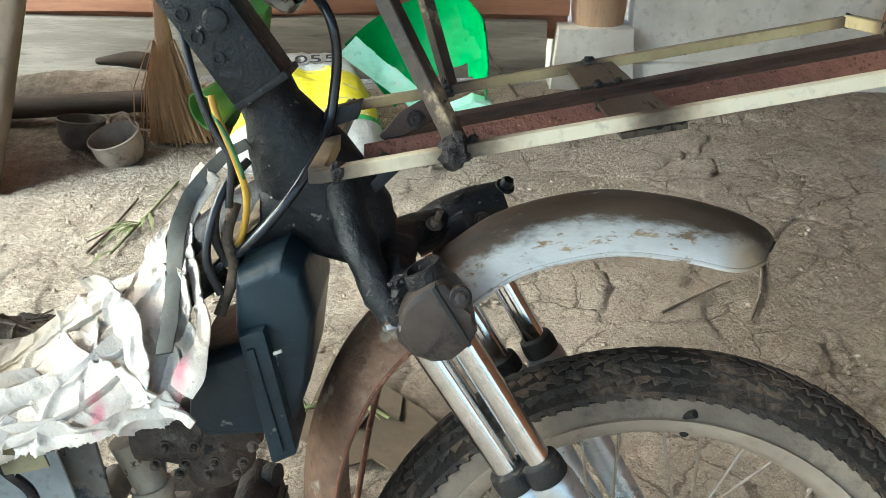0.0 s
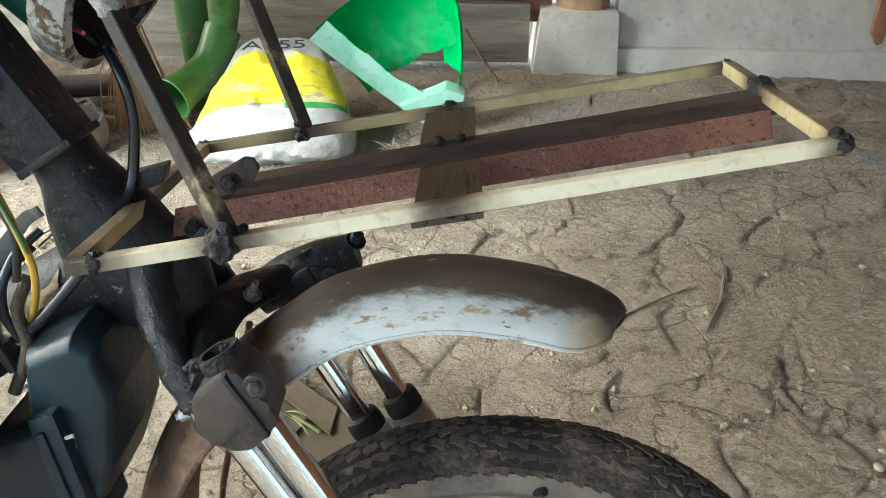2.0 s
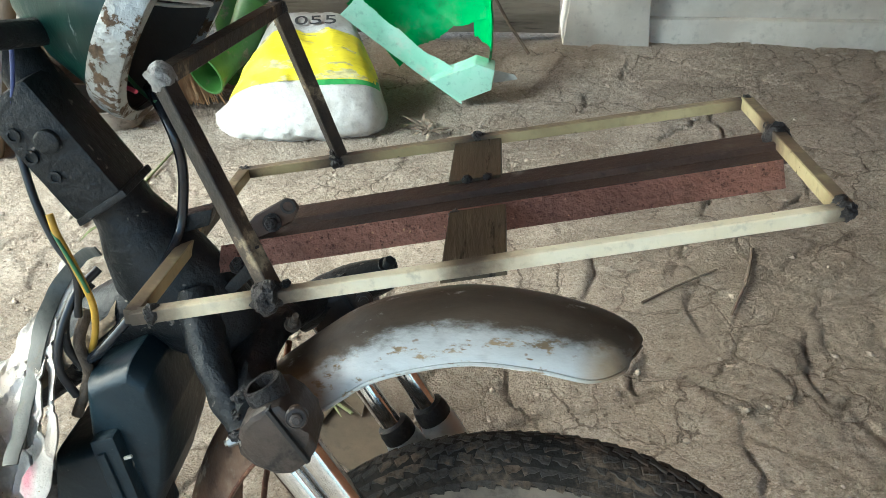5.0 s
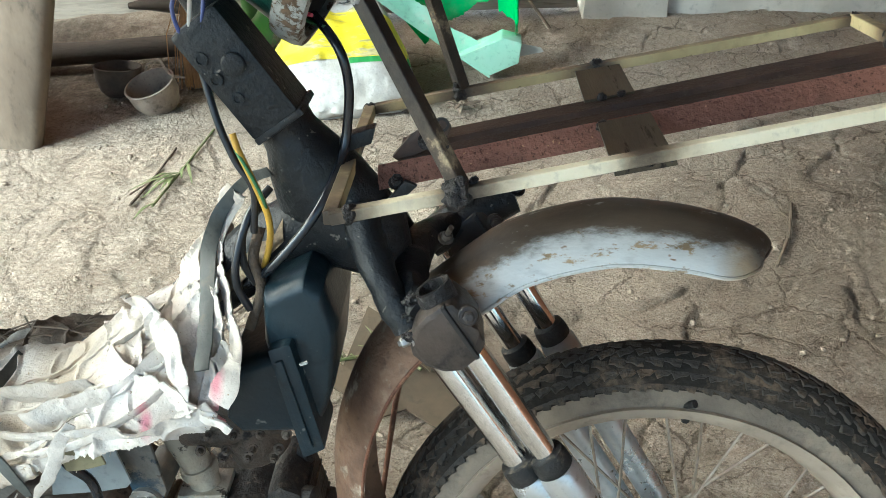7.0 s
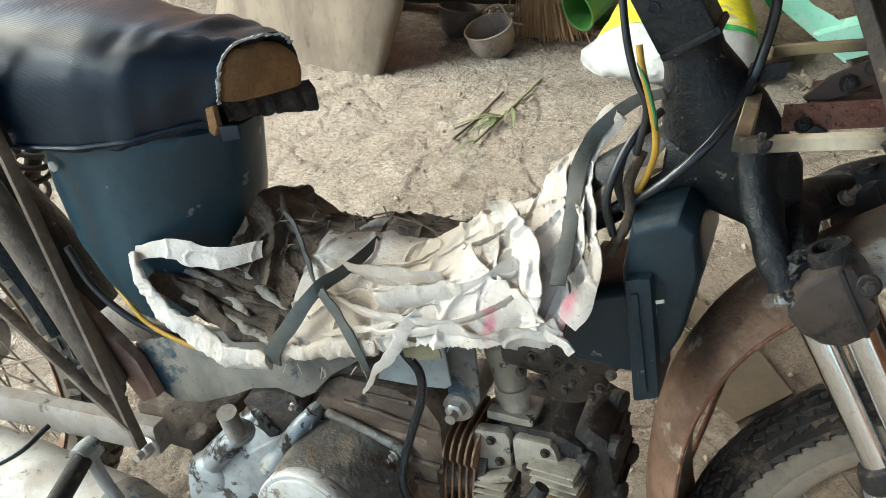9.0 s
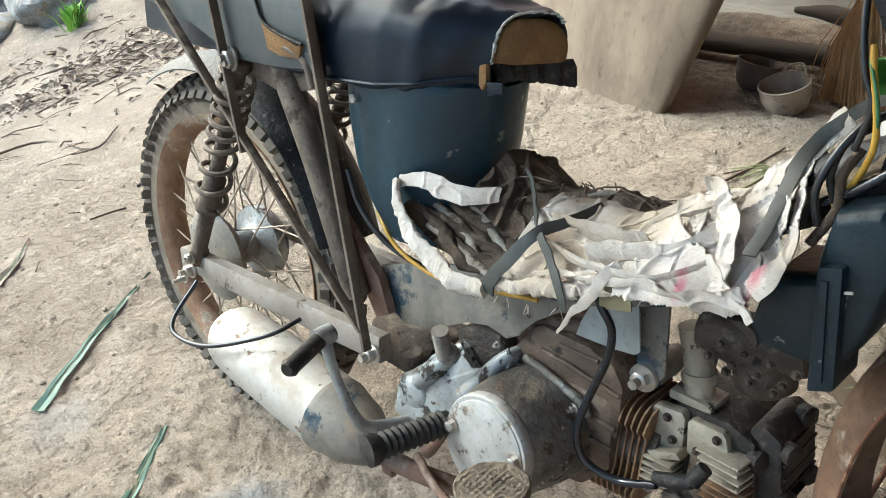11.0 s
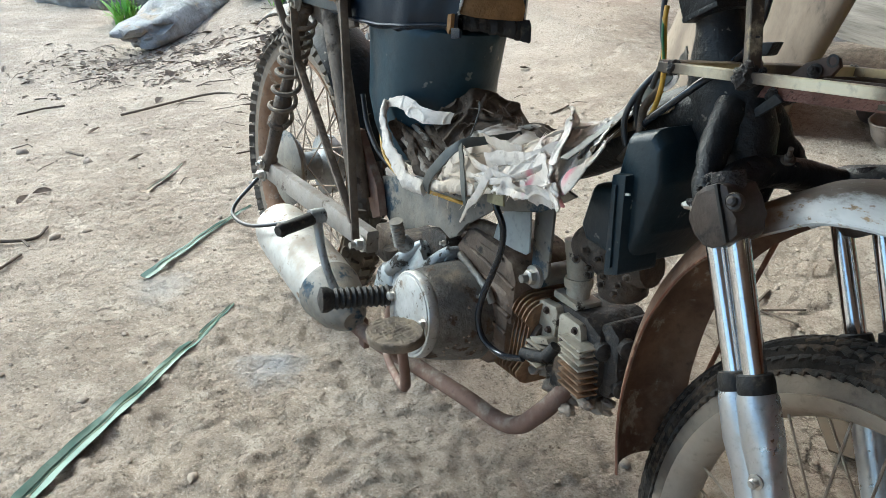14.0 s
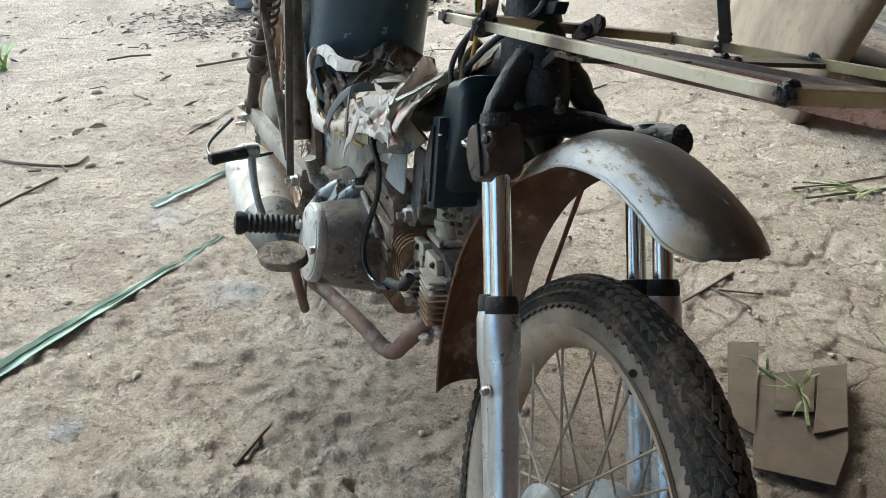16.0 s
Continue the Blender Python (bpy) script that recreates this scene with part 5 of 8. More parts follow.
# ragged black lip of the seat pan under the foam
bm = bmesh.new()
rows_ = []
for i in range(25):
    u = i / 24
    y = -0.036 + 0.082 * u
    front = 0.010 + 0.012 * u + 0.004 * noise.noise(Vector((u * 9, 1, 2))) + 0.003 * noise.noise(Vector((u * 27, 5, 2)))
    x0 = 0.556 + 0.42 * y
    drop = 0.010 + 0.010 * u ** 2 + 0.003 * noise.noise(Vector((u * 13, 8, 2)))
    lip = [(x0 - 0.04, 0.722), (x0, 0.722), (x0 + front * 0.7, 0.722 + 0.004 * u), (x0 + front, 0.718), (x0 + front + 0.003, 0.718 - drop)]
    under = [(x - 0.003, z - 0.004) for x, z in lip[::-1]]
    rows_.append([Vector((x, y, z)) for x, z in lip + under])
rings(bm, rows_)
part("seat_base", bm, M["rubber"], seat)
bm = bmesh.new()
slab(bm, [(0.545, 0.724), (0.554, 0.727), (0.556, 0.708), (0.551, 0.698), (0.546, 0.702)], -0.060, -0.054, bevel=0.001)
part("torn_foam", bm, M["foam"], seat)
bm = bmesh.new()
slab(bm, [(0.556, 0.708), (0.578, 0.712), (0.580, 0.700), (0.560, 0.694)], -0.060, -0.056, bevel=0.001)
part("torn_flap", bm, M["vinyl"], seat)
bm = bmesh.new()
slab(bm, [(0.425, 0.728), (0.431, 0.731), (0.434, 0.722), (0.428, 0.717), (0.423, 0.720)], -0.0935, -0.085, bevel=0.001)
part("torn_foam", bm, M["foam"], seat, "foam in a small tear")

# rear frame, shock absorbers, swing arm
bm = bmesh.new()
tube(bm, [(0.215, -0.085, 0.70), (0.257, -0.092, 0.64), (0.308, -0.095, 0.56), (0.385, -0.09, 0.39)], [0.019, 0.018, 0.017, 0.017], 14, smooth_run=4)
part("frame_down_tube", bm, M["frame_grime"], bike)
for sgn in (-1, 1):
    bm = bmesh.new()
    slab(bm, [(-0.05, 0.72), (0.30, 0.71), (0.33, 0.66), (0.24, 0.63), (0.15, 0.645), (-0.05, 0.69)], sgn * 0.082, sgn * 0.092, bevel=0.003)
    part("rear_frame_plate", bm, M["frame_grime"], bike)
    a, b = Vector((0.165, sgn * 0.105, 0.662)), Vector((0.012, sgn * 0.105, 0.318))
    m = along(a, b)
    ln = (b - a).length
    bm = bmesh.new()
    lathe(bm, [(0.012, 0), (0.016, 0.01), (0.011, 0.02), (0.011, 0.2), (0.017, 0.21), (0.017, 0.26), (0.0205, 0.262), (0.0205, 0.272), (0.013, 0.275), (0.012, ln - 0.02), (0.016, ln - 0.012), (0.016, ln + 0.01)], m, 20)
    shock = part("shock_absorber", bm, M["grimy"], bike, "dusty rear shock absorber with a bare coil spring")
    bm = bmesh.new()
    coil = []
    for k in range(241):
        s = k / 240
        turn = 2 * math.pi * (11.5 * s if s < 0.5 else 5.75 + 6.0 * (s - 0.5) * 1.0)
        coil.append(m @ Vector((0.0235 * math.cos(turn * 1.0), 0.0235 * math.sin(turn), 0.018 + 0.240 * s)))
    tube(bm, coil, 0.0042, 7)
    part("coil_spring", bm, M["strut"], shock)
    for at in ((0.165, sgn * 0.118, 0.662), (0.012, sgn * 0.118, 0.318)):
        part("shock_bolt", bolt(bmesh.new(), at, (0, sgn, 0), 0.008, 0.008, 0.006), M["shiny"], shock)
    bm = bmesh.new()
    tube(bm, [(-0.035, sgn * 0.098, 0.297), (0.20, sgn * 0.098, 0.318), (0.44, sgn * 0.09, 0.335)], 1.0, section=flat_section(0.011, 0.019))
    arm = part("swing_arm", bm, M["arm_paint"], bike, "dusty grey swing arm")
    for at, r in (((-0.003, sgn * 0.110, 0.288), 0.0095), ((-0.03, sgn * 0.108, 0.262), 0.006), ((0.435, sgn * 0.106, 0.332), 0.0095)):
        part("axle_nut", bolt(bmesh.new(), at, (0, sgn, 0), r, 0.011, 0.012), M["shiny"], arm)
# long flat stays of the rear carrier
for a, b in (((0.322, -0.122, 0.79), (0.440, -0.122, 0.345)), ((-0.02, -0.122, 0.73), (0.432, -0.124, 0.372)), ((0.128, -0.124, 0.76), (0.190, -0.124, 0.545))):
    bm = bmesh.new()
    tube(bm, [a, b], 1.0, section=flat_section(0.0030, 0.0065), twist_up=(0, 1, 0))
    part("carrier_stay", bm, M["strut"], bike)
bm = bmesh.new()
tube(bm, [(0.322, -0.122, 0.785), (0.318, -0.122, 0.800), (0.295, -0.122, 0.808), (0.16, -0.122, 0.815), (-0.02, -0.122, 0.815)], 0.0065, 8, smooth_run=5)
part("carrier_rail", bm, M["black_steel"], bike)

# engine
bm = bmesh.new()
slab(bm, [(0.515, 0.300), (0.525, 0.370), (0.560, 0.395), (0.625, 0.400), (0.700, 0.395), (0.760, 0.400), (0.768, 0.310), (0.735, 0.268), (0.650, 0.250), (0.545, 0.262)], -0.052, 0.085, bevel=0.012)
engine = part("engine", bm, M["brown_case"], bike, "oily dusty horizontal single-cylinder engine")
bm = bmesh.new()
slab(bm, [(0.640, 0.440), (0.655, 0.450), (0.721, 0.450), (0.750, 0.440), (0.769, 0.420), (0.769, 0.350), (0.700, 0.355), (0.630, 0.372), (0.620, 0.405)], -0.050, 0.06, bevel=0.008)
part("crankcase_top", rough_up(bm, 0.0015, 50), M["brown_case"], engine)
for pts, r, mt in (([(0.682, -0.052, 0.437), (0.734, -0.052, 0.438)], 0.0022, "brown_case"), ([(0.640, -0.056, 0.402), (0.675, -0.059, 0.398), (0.722, -0.061, 0.388), (0.735, -0.058, 0.372)], 0.0050, "case_dirty"),
                   ([(0.66, -0.052, 0.420), (0.72, -0.053, 0.416), (0.765, -0.050, 0.408)], 0.0030, "brown_case"), ([(0.690, -0.053, 0.375), (0.766, -0.052, 0.365)], 0.0035, "brown_case"), ([(0.70, -0.053, 0.345), (0.766, -0.052, 0.338)], 0.0035, "brown_case"), ([(0.60, -0.040, 0.432), (0.66, -0.035, 0.452), (0.74, -0.03, 0.462)], 0.010, "brown_case")):
    bm = bmesh.new()
    tube(bm, pts, r, 10, smooth_run=5)
    part("case_rib", rough_up(bm, 0.0012, 70), M[mt], engine)
bm = bmesh.new()
m = along((0.668, -0.030, 0.322), (0.660, -0.18, 0.334))
lathe(bm, [(0.0745, 0.0), (0.0735, 0.03), (0.0705, 0.06), (0.0665, 0.085), (0.064, 0.096), (0.0615, 0.102)], m, 48)
part("clutch_cover", bm, M["case_dirty"], engine, "oily grey clutch cover specked with mud")
bm = bmesh.new()
lathe(bm, [(0.0600, 0.100), (0.0625, 0.104), (0.0622, 0.113), (0.0600, 0.116), (0.040, 0.1163), (0.012, 0.1165)], m, 48)
cap = part("cover_cap", bm, M["silver_dull"], engine, "silver round cover plate")
bm = bmesh.new()
lathe(bm, [(0.056, 0.1155), (0.0555, 0.1172), (0.054, 0.1178), (0.006, 0.1180)], m, 40)
part("cap_disc", bm, M["silver_dull"], cap)
for at in ((0.612, -0.1445, 0.336), (0.707, -0.1475, 0.342), (0.662, -0.1430, 0.283)):
    part("cap_bolt", bolt(bmesh.new(), at, (0, -1, 0), 0.0065, 0.007), M["shiny"], cap)
bm = bmesh.new()
slab(bm, [(0.476, 0.258), (0.470, 0.285), (0.476, 0.305), (0.486, 0.322), (0.502, 0.338), (0.520, 0.350), (0.536, 0.366), (0.547, 0.382), (0.556, 0.386), (0.564, 0.382), (0.569, 0.368), (0.578, 0.360), (0.590, 0.364), (0.600, 0.377), (0.612, 0.398), (0.622, 0.408), (0.632, 0.405), (0.630, 0.388), (0.618, 0.365), (0.608, 0.340), (0.600, 0.310), (0.585, 0.285), (0.54, 0.262)], -0.092, -0.045, bevel=0.007)
for v in bm.verts:
    v.co.y += 0.25 * (v.co.z - 0.31) if v.co.y < -0.06 else 0
    v.co += 0.0015 * noise.noise(v.co * 60) * Vector((1, 1, 1))
part("gear_cover", bm, M["blue_alloy"], engine, "blue-silver gear cover with two raised arms")
for pts, r in (([(0.505, -0.090, 0.315), (0.530, -0.084, 0.347), (0.546, -0.075, 0.370), (0.556, -0.068, 0.383)], [0.012, 0.013, 0.009, 0.006]), ([(0.585, -0.092, 0.335), (0.602, -0.084, 0.362), (0.614, -0.074, 0.386), (0.626, -0.063, 0.404)], [0.014, 0.012, 0.010, 0.007])):
    bm = bmesh.new()
    tube(bm, pts, r, 14, smooth_run=7)
    part("cover_arm", rough_up(bm, 0.0012, 50), M["blue_alloy"], engine)
bm = bmesh.new()
lathe(bm, [(0.030, 0.0), (0.030, 0.010), (0.024, 0.017), (0.010, 0.020)], along((0.497, -0.080, 0.292), (0.494, -0.2, 0.294)), 28)
part("shaft_boss", rough_up(bm, 0.001, 60), M["blue_alloy"], engine)
bm = bmesh.new()
slab(bm, [(0.531, 0.388), (0.548, 0.404), (0.570, 0.413), (0.601, 0.416), (0.614, 0.402), (0.608, 0.372), (0.590, 0.352), (0.565, 0.352), (0.545, 0.368)], -0.060, -0.03, bevel=0.010)
part("starter_cup", rough_up(bm, 0.0015, 60), M["grime_dark"], engine)
for at in ((0.633, -0.058, 0.384), (0.717, -0.062, 0.373), (0.602, -0.055, 0.402), (0.58, -0.094, 0.290), (0.500, -0.095, 0.262)):
    part("case_screw", bolt(bmesh.new(), at, (0, -1, 0.15), 0.0048, 0.006, 0.006), M["shiny"], engine)
# caked mud on the cases
for k in range(46):
    g = np.random.default_rng(200 + k).random(4)
    a_ = 2.2 * g[0] - 0.6
    rr = 0.0735 - 0.009 * g[1]
    p = m @ Vector((rr * math.cos(a_), -rr * math.sin(a_), 0.02 + 0.075 * g[1]))
    bm = bmesh.new()
    bmesh.ops.create_icosphere(bm, subdivisions=1, radius=0.0012 + 0.0022 * g[2] ** 2, matrix=Matrix.Translation(p) @ Matrix.Diagonal((1.3, 1, 0.9, 1)))
    part("mud_fleck", bm, M["clod"], engine)
for k in range(8):
    bm = bmesh.new()
    x = 0.744 + 0.0078 * k
    sz = 0.071 - 0.0008 * k
    loop = [(0.052 * math.copysign(abs(math.cos(a)) ** 0.5, math.cos(a)), sz * math.copysign(abs(math.sin(a)) ** 0.5, math.sin(a))) for a in np.linspace(0, 2 * math.pi, 33)[:-1]]
    rings(bm, [[Vector((x + dx + 0.02 * v, u * (1.0 - 0.2 * (abs(u) > 0.05)), 0.336 + v)) for u, v in loop] for dx in (-0.0011, 0.0011)])
    part("cylinder_fin", bm, M["fin"], engine)
bm = bmesh.new()
lathe(bm, [(0.040, 0), (0.040, 0.075)], along((0.735, 0, 0.336), (0.9, 0, 0.345)), 20)
part("cylinder_barrel", bm, M["grimy"], engine)
bm = bmesh.new()
slab(bm, [(0.804, 0.300), (0.800, 0.395), (0.818, 0.410), (0.872, 0.414), (0.902, 0.404), (0.915, 0.345), (0.905, 0.308), (0.86, 0.296)], -0.014, 0.080, bevel=0.006)
head = part("cylinder_head", rough_up(bm, 0.001, 70), M["grime_dark"], engine)
# finned tan casting on the near side of the head
for k in range(8):
    bm = bmesh.new()
    box(bm, (0.046 + 0.003 * (k % 2), 0.030, 0.0028), Matrix.Translation((0.893 - 0.002 * k, -0.026, 0.326 + 0.0085 * k)) @ pose(0, 0, 0, 0, -4, -6), 0.0008)
    part("head_fin", bm, M["tan_alloy"] if k > 3 else M["fin"], engine)
for k in range(4):
    bm = bmesh.new()
    box(bm, (0.034, 0.034, 0.0028), Matrix.Translation((0.818, -0.028, 0.322 + 0.0090 * k)) @ pose(0, 0, 0, 0, -6, -4), 0.0008)
    part("head_fin", bm, M["tan_alloy"], engine)
bm = bmesh.new()
slab(bm, [(0.845, 0.300), (0.845, 0.372), (0.866, 0.376), (0.868, 0.300)], -0.030, -0.010, bevel=0.003)
part("head_web", rough_up(bm, 0.001, 80), M["grimy"], engine)
for outline_, y0, y1 in (([(0.790, 0.398), (0.797, 0.404), (0.826, 0.408), (0.831, 0.402), (0.834, 0.368), (0.808, 0.352), (0.801, 0.356)], -0.026, -0.012),
                         ([(0.833, 0.400), (0.838, 0.405), (0.872, 0.406), (0.877, 0.400), (0.886, 0.374), (0.846, 0.360), (0.838, 0.364)], -0.024, -0.012),
                         ([(0.800, 0.352), (0.812, 0.347), (0.842, 0.362), (0.834, 0.368)], -0.040, -0.012)):
    bm = bmesh.new()
    slab(bm, outline_, y0, y1, bevel=0.0025)
    part("rocker_cover", bm, M["tan_alloy"], engine)
for at in ((0.812, -0.027, 0.396), (0.822, -0.027, 0.372), (0.868, -0.025, 0.396), (0.850, -0.025, 0.372)):
    part("cover_screw", bolt(bmesh.new(), at, (0, -1, 0.1), 0.0034, 0.004), M["brown_steel"], engine)
# black end cover with bosses and short ribs
bm = bmesh.new()
slab(bm, [(0.888, 0.412), (0.905, 0.424), (0.925, 0.412), (0.938, 0.360), (0.930, 0.325), (0.905, 0.318), (0.900, 0.360)], -0.006, 0.082, bevel=0.008)
part("end_cover", rough_up(bm, 0.0015, 60), M["grime_dark"], engine, "black oily cover on the engine's end")
for k in range(5):
    bm = bmesh.new()
    box(bm, (0.012, 0.080, 0.0035), Matrix.Translation((0.936 - 0.003 * k, 0.038, 0.338 + 0.0165 * k)), 0.001)
    part("head_fin", bm, M["grime_dark"], engine)
for at in ((0.936, 0.004, 0.345), (0.930, 0.006, 0.400), (0.935, 0.065, 0.345), (0.920, 0.06, 0.415), (0.905, -0.008, 0.385)):
    bm = bmesh.new()
    lathe(bm, [(0.012, -0.004), (0.012, 0.008), (0.007, 0.011)], along(at, Vector(at) + Vector((1, -0.35, 0.1))), 16)
    part("head_boss", bm, M["grime_dark"], engine)
# mud caked under the head and the cylinder
for k in range(16):
    g = np.random.default_rng(330 + k).random(4)
    lump("caked_mud", (0.79 + 0.12 * g[0], -0.030 + 0.05 * g[1], 0.278 + 0.026 * g[2]), 0.008 + 0.009 * g[3], k, M["clod"], engine, (1.3, 1, 0.75))
bm = bmesh.new()
tube(bm, [(0.826, 0.010, 0.402), (0.824, 0.010, 0.430), (0.815, 0.010, 0.460), (0.806, 0.010, 0.492)], [0.017, 0.0155, 0.0155, 0.018], 16, smooth_run=4)
box(bm, (0.050, 0.042, 0.011), Matrix.Translation((0.826, 0.010, 0.414)), 0.003)
lathe(bm, [(0.0185, -0.006), (0.0195, 0.0), (0.0185, 0.006)], along((0.822, 0.010, 0.437), (0.818, 0.010, 0.460)), 18)
part("intake_pipe", bm, M["tan_alloy"], engine)
bm = bmesh.new()
tube(bm, [(0.812, 0.010, 0.492), (0.840, 0.015, 0.494), (0.875, 0.028, 0.488), (0.915, 0.035, 0.500)], [0.02, 0.027, 0.032, 0.026], 18, smooth_run=4)
lathe(bm, [(0.030, 0), (0.033, 0.018), (0.031, 0.040), (0.024, 0.046), (0.008, 0.047)], along((0.876, 0.026, 0.488), (0.886, 0.030, 0.440)), 22)
lathe(bm, [(0.022, -0.02), (0.024, 0.0), (0.020, 0.012)], along((0.858, 0.012, 0.500), (0.852, -0.08, 0.505)), 18)
for k in range(11):
    bolt(bm, (0.838 + 0.0085 * k, -0.016 + 0.004 * (k % 3), 0.482 + 0.018 * math.sin(k * 2.1)), (0.1, -1, 0.2), 0.0035, 0.006, 0.003)
part("carburettor", rough_up(bm, 0.001, 60), M["grimy"], engine, "brown grimy carburettor")
bm = bmesh.new()
slab(bm, [(0.752, 0.530), (0.790, 0.535), (0.800, 0.440), (0.787, 0.414), (0.768, 0.422)], -0.026, -0.021, bevel=0.002)
slab(bm, [(0.80, 0.53), (0.84, 0.54), (0.83, 0.43), (0.81, 0.43)], 0.02, 0.026, bevel=0.002)
tube(bm, [(0.780, -0.026, 0.429), (0.780, 0.04, 0.429)], 0.015, 14)
hanger = part("engine_hanger", bm, M["grey_paint"], bike, "grey engine hanger bracket")
bm = bmesh.new()
lathe(bm, [(0.016, -0.004), (0.0165, 0.0), (0.0155, 0.003)], along((0.778, -0.026, 0.429), (0.778, -0.1, 0.429)), 20)
bolt(bm, (0.777, -0.028, 0.429), (0, -1, 0), 0.0105, 0.010, 0.012)
part("hanger_bolt", bm, M["shiny"], hanger)
bm = bmesh.new()
slab(bm, [(0.395, 0.43), (0.410, 0.375), (0.441, 0.362), (0.48, 0.370), (0.519, 0.391), (0.55, 0.412), (0.583, 0.422), (0.612, 0.414), (0.632, 0.428), (0.649, 0.456), (0.70, 0.497), (0.80, 0.535), (0.86, 0.58), (0.80, 0.585), (0.66, 0.52), (0.50, 0.47)], -0.058, -0.052, bevel=0.002)
part("frame_side_plate", bm, M["grey_paint"], bike, "worn grey-blue pressed frame plate")
bm = bmesh.new()
slab(bm, [(0.696, 0.452), (0.700, 0.470), (0.714, 0.505), (0.735, 0.520), (0.765, 0.525), (0.776, 0.466), (0.770, 0.460), (0.745, 0.456)], -0.043, -0.040, bevel=0.001)
part("inner_plate", bm, M["pale_plate"], bike, "pale blue-grey sheet metal plate")

# exhaust, muffler, pedals
bm = bmesh.new()
tube(bm, [(0.868, -0.012, 0.315), (0.862, -0.030, 0.285), (0.842, -0.042, 0.248), (0.815, -0.042, 0.216), (0.775, -0.045, 0.196), (0.70, -0.055, 0.190), (0.60, -0.080, 0.188), (0.53, -0.115, 0.200), (0.46, -0.138, 0.212)], 0.0130, 14, smooth_run=5)
part("exhaust_pipe", bm, M["rust_pipe"], bike, "dull rusted exhaust pipe")
bm = bmesh.new()
m = along((0.152, -0.138, 0.248), (0.43, -0.142, 0.230))
ln = 0.275
lathe(bm, [(0.02, -0.012), (0.038, -0.007), (0.047, 0.006), (0.051, 0.025), (0.053, 0.06), (0.053, ln * 0.86), (0.051, ln * 0.90)], m, 40)
muffler = part("muffler", bm, M["muffler"], bike, "dull silver muffler")
bm = bmesh.new()
lathe(bm, [(0.0535, ln * 0.88), (0.054, ln * 0.91), (0.050, ln * 0.97), (0.045, ln * 1.08), (0.030, ln * 1.19), (0.017, ln * 1.25)], m, 36)
part("muffler_cone", bm, M["grey_paint"], muffler)
bm = bmesh.new()
tube(bm, [(0.10, -0.16, 0.325), (0.10, -0.205, 0.275), (0.13, -0.215, 0.262), (0.20, -0.205, 0.275), (0.285, -0.165, 0.315), (0.30, -0.12, 0.33)], 0.0035, 8, smooth_run=6)
part("muffler_wire", bm, M["cable_black"], bike, "bent black wire loop")
bm = bmesh.new()
tube(bm, [(0.505, -0.110, 0.262), (0.490, -0.165, 0.275), (0.478, -0.182, 0.305), (0.458, -0.190, 0.350), (0.441, -0.192, 0.394)], [0.009, 0.0085, 0.0065, 0.0065, 0.008], 12, smooth_run=4)
lathe(bm, [(0.012, -0.012), (0.013, 0.0), (0.012, 0.012)], along((0.441, -0.192, 0.395), (0.446, -0.3, 0.393)), 14)
kick = part("kick_lever", bm, M["alloy"], bike)
bm = bmesh.new()
lathe(bm, [(0.009, 0), (0.0105, 0.006), (0.0105, 0.06), (0.0115, 0.066), (0.008, 0.072)], along((0.442, -0.197, 0.394), (0.466, -0.268, 0.390)), 16)
part("kick_pedal", bm, M["rubber"], kick)
bm = bmesh.new()
m = along((0.598, -0.135, 0.328), (0.574, -0.235, 0.326))
lathe(bm, [(0.013, 0)] + [(0.0165 if k % 2 else 0.0135, 0.006 + 0.0042 * k) for k in range(22)] + [(0.019, 0.10), (0.019, 0.108), (0.008, 0.112)], m, 18)
part("foot_peg", bm, M["rubber"], bike, "ribbed black rubber foot peg")
bm = bmesh.new()
tube(bm, [(0.500, -0.060, 0.200), (0.535, -0.100, 0.228), (0.575, -0.122, 0.290), (0.598, -0.135, 0.328)], 0.009, 10, smooth_run=4)
slab(bm, [(0.455, 0.21), (0.475, 0.21), (0.485, 0.16), (0.465, 0.16)], -0.115, -0.105, bevel=0.002)
part("peg_bracket", bm, M["rust_pipe"], bike)
bm = bmesh.new()
tube(bm, [(0.520, -0.105, 0.215), (0.58, -0.125, 0.205), (0.64, -0.140, 0.208), (0.680, -0.150, 0.225), (0.704, -0.182, 0.330)], [0.006, 0.006, 0.0065, 0.008, 0.007], 10, smooth_run=4)
pedal = part("brake_pedal", bm, M["rust_pipe"], bike)
bm = bmesh.new()
m = Matrix.Translation((0.719, -0.199, 0.342)) @ pose(0, 0, 0, 14, -8, 42)
pad_rows = []
for k in range(22):
    ring = []
    for a in np.linspace(0, 2 * math.pi, 57)[:-1]:
        q = min(1.0, (k + 0.3) / 18)
        x, y = 0.040 * q * math.cos(a), 0.029 * q * math.sin(a)
        h = 0.0072 + 0.0014 * (math.sin(x * 760) * math.sin(y * 820) > 0.0) if k < 18 else 0.006 - 0.004 * (k - 18)
        ring.append(m @ Vector((x, y, h)))
    pad_rows.append(ring)
rings(bm, pad_rows)
part("pedal_pad", bm, M["pad_tan"], pedal)

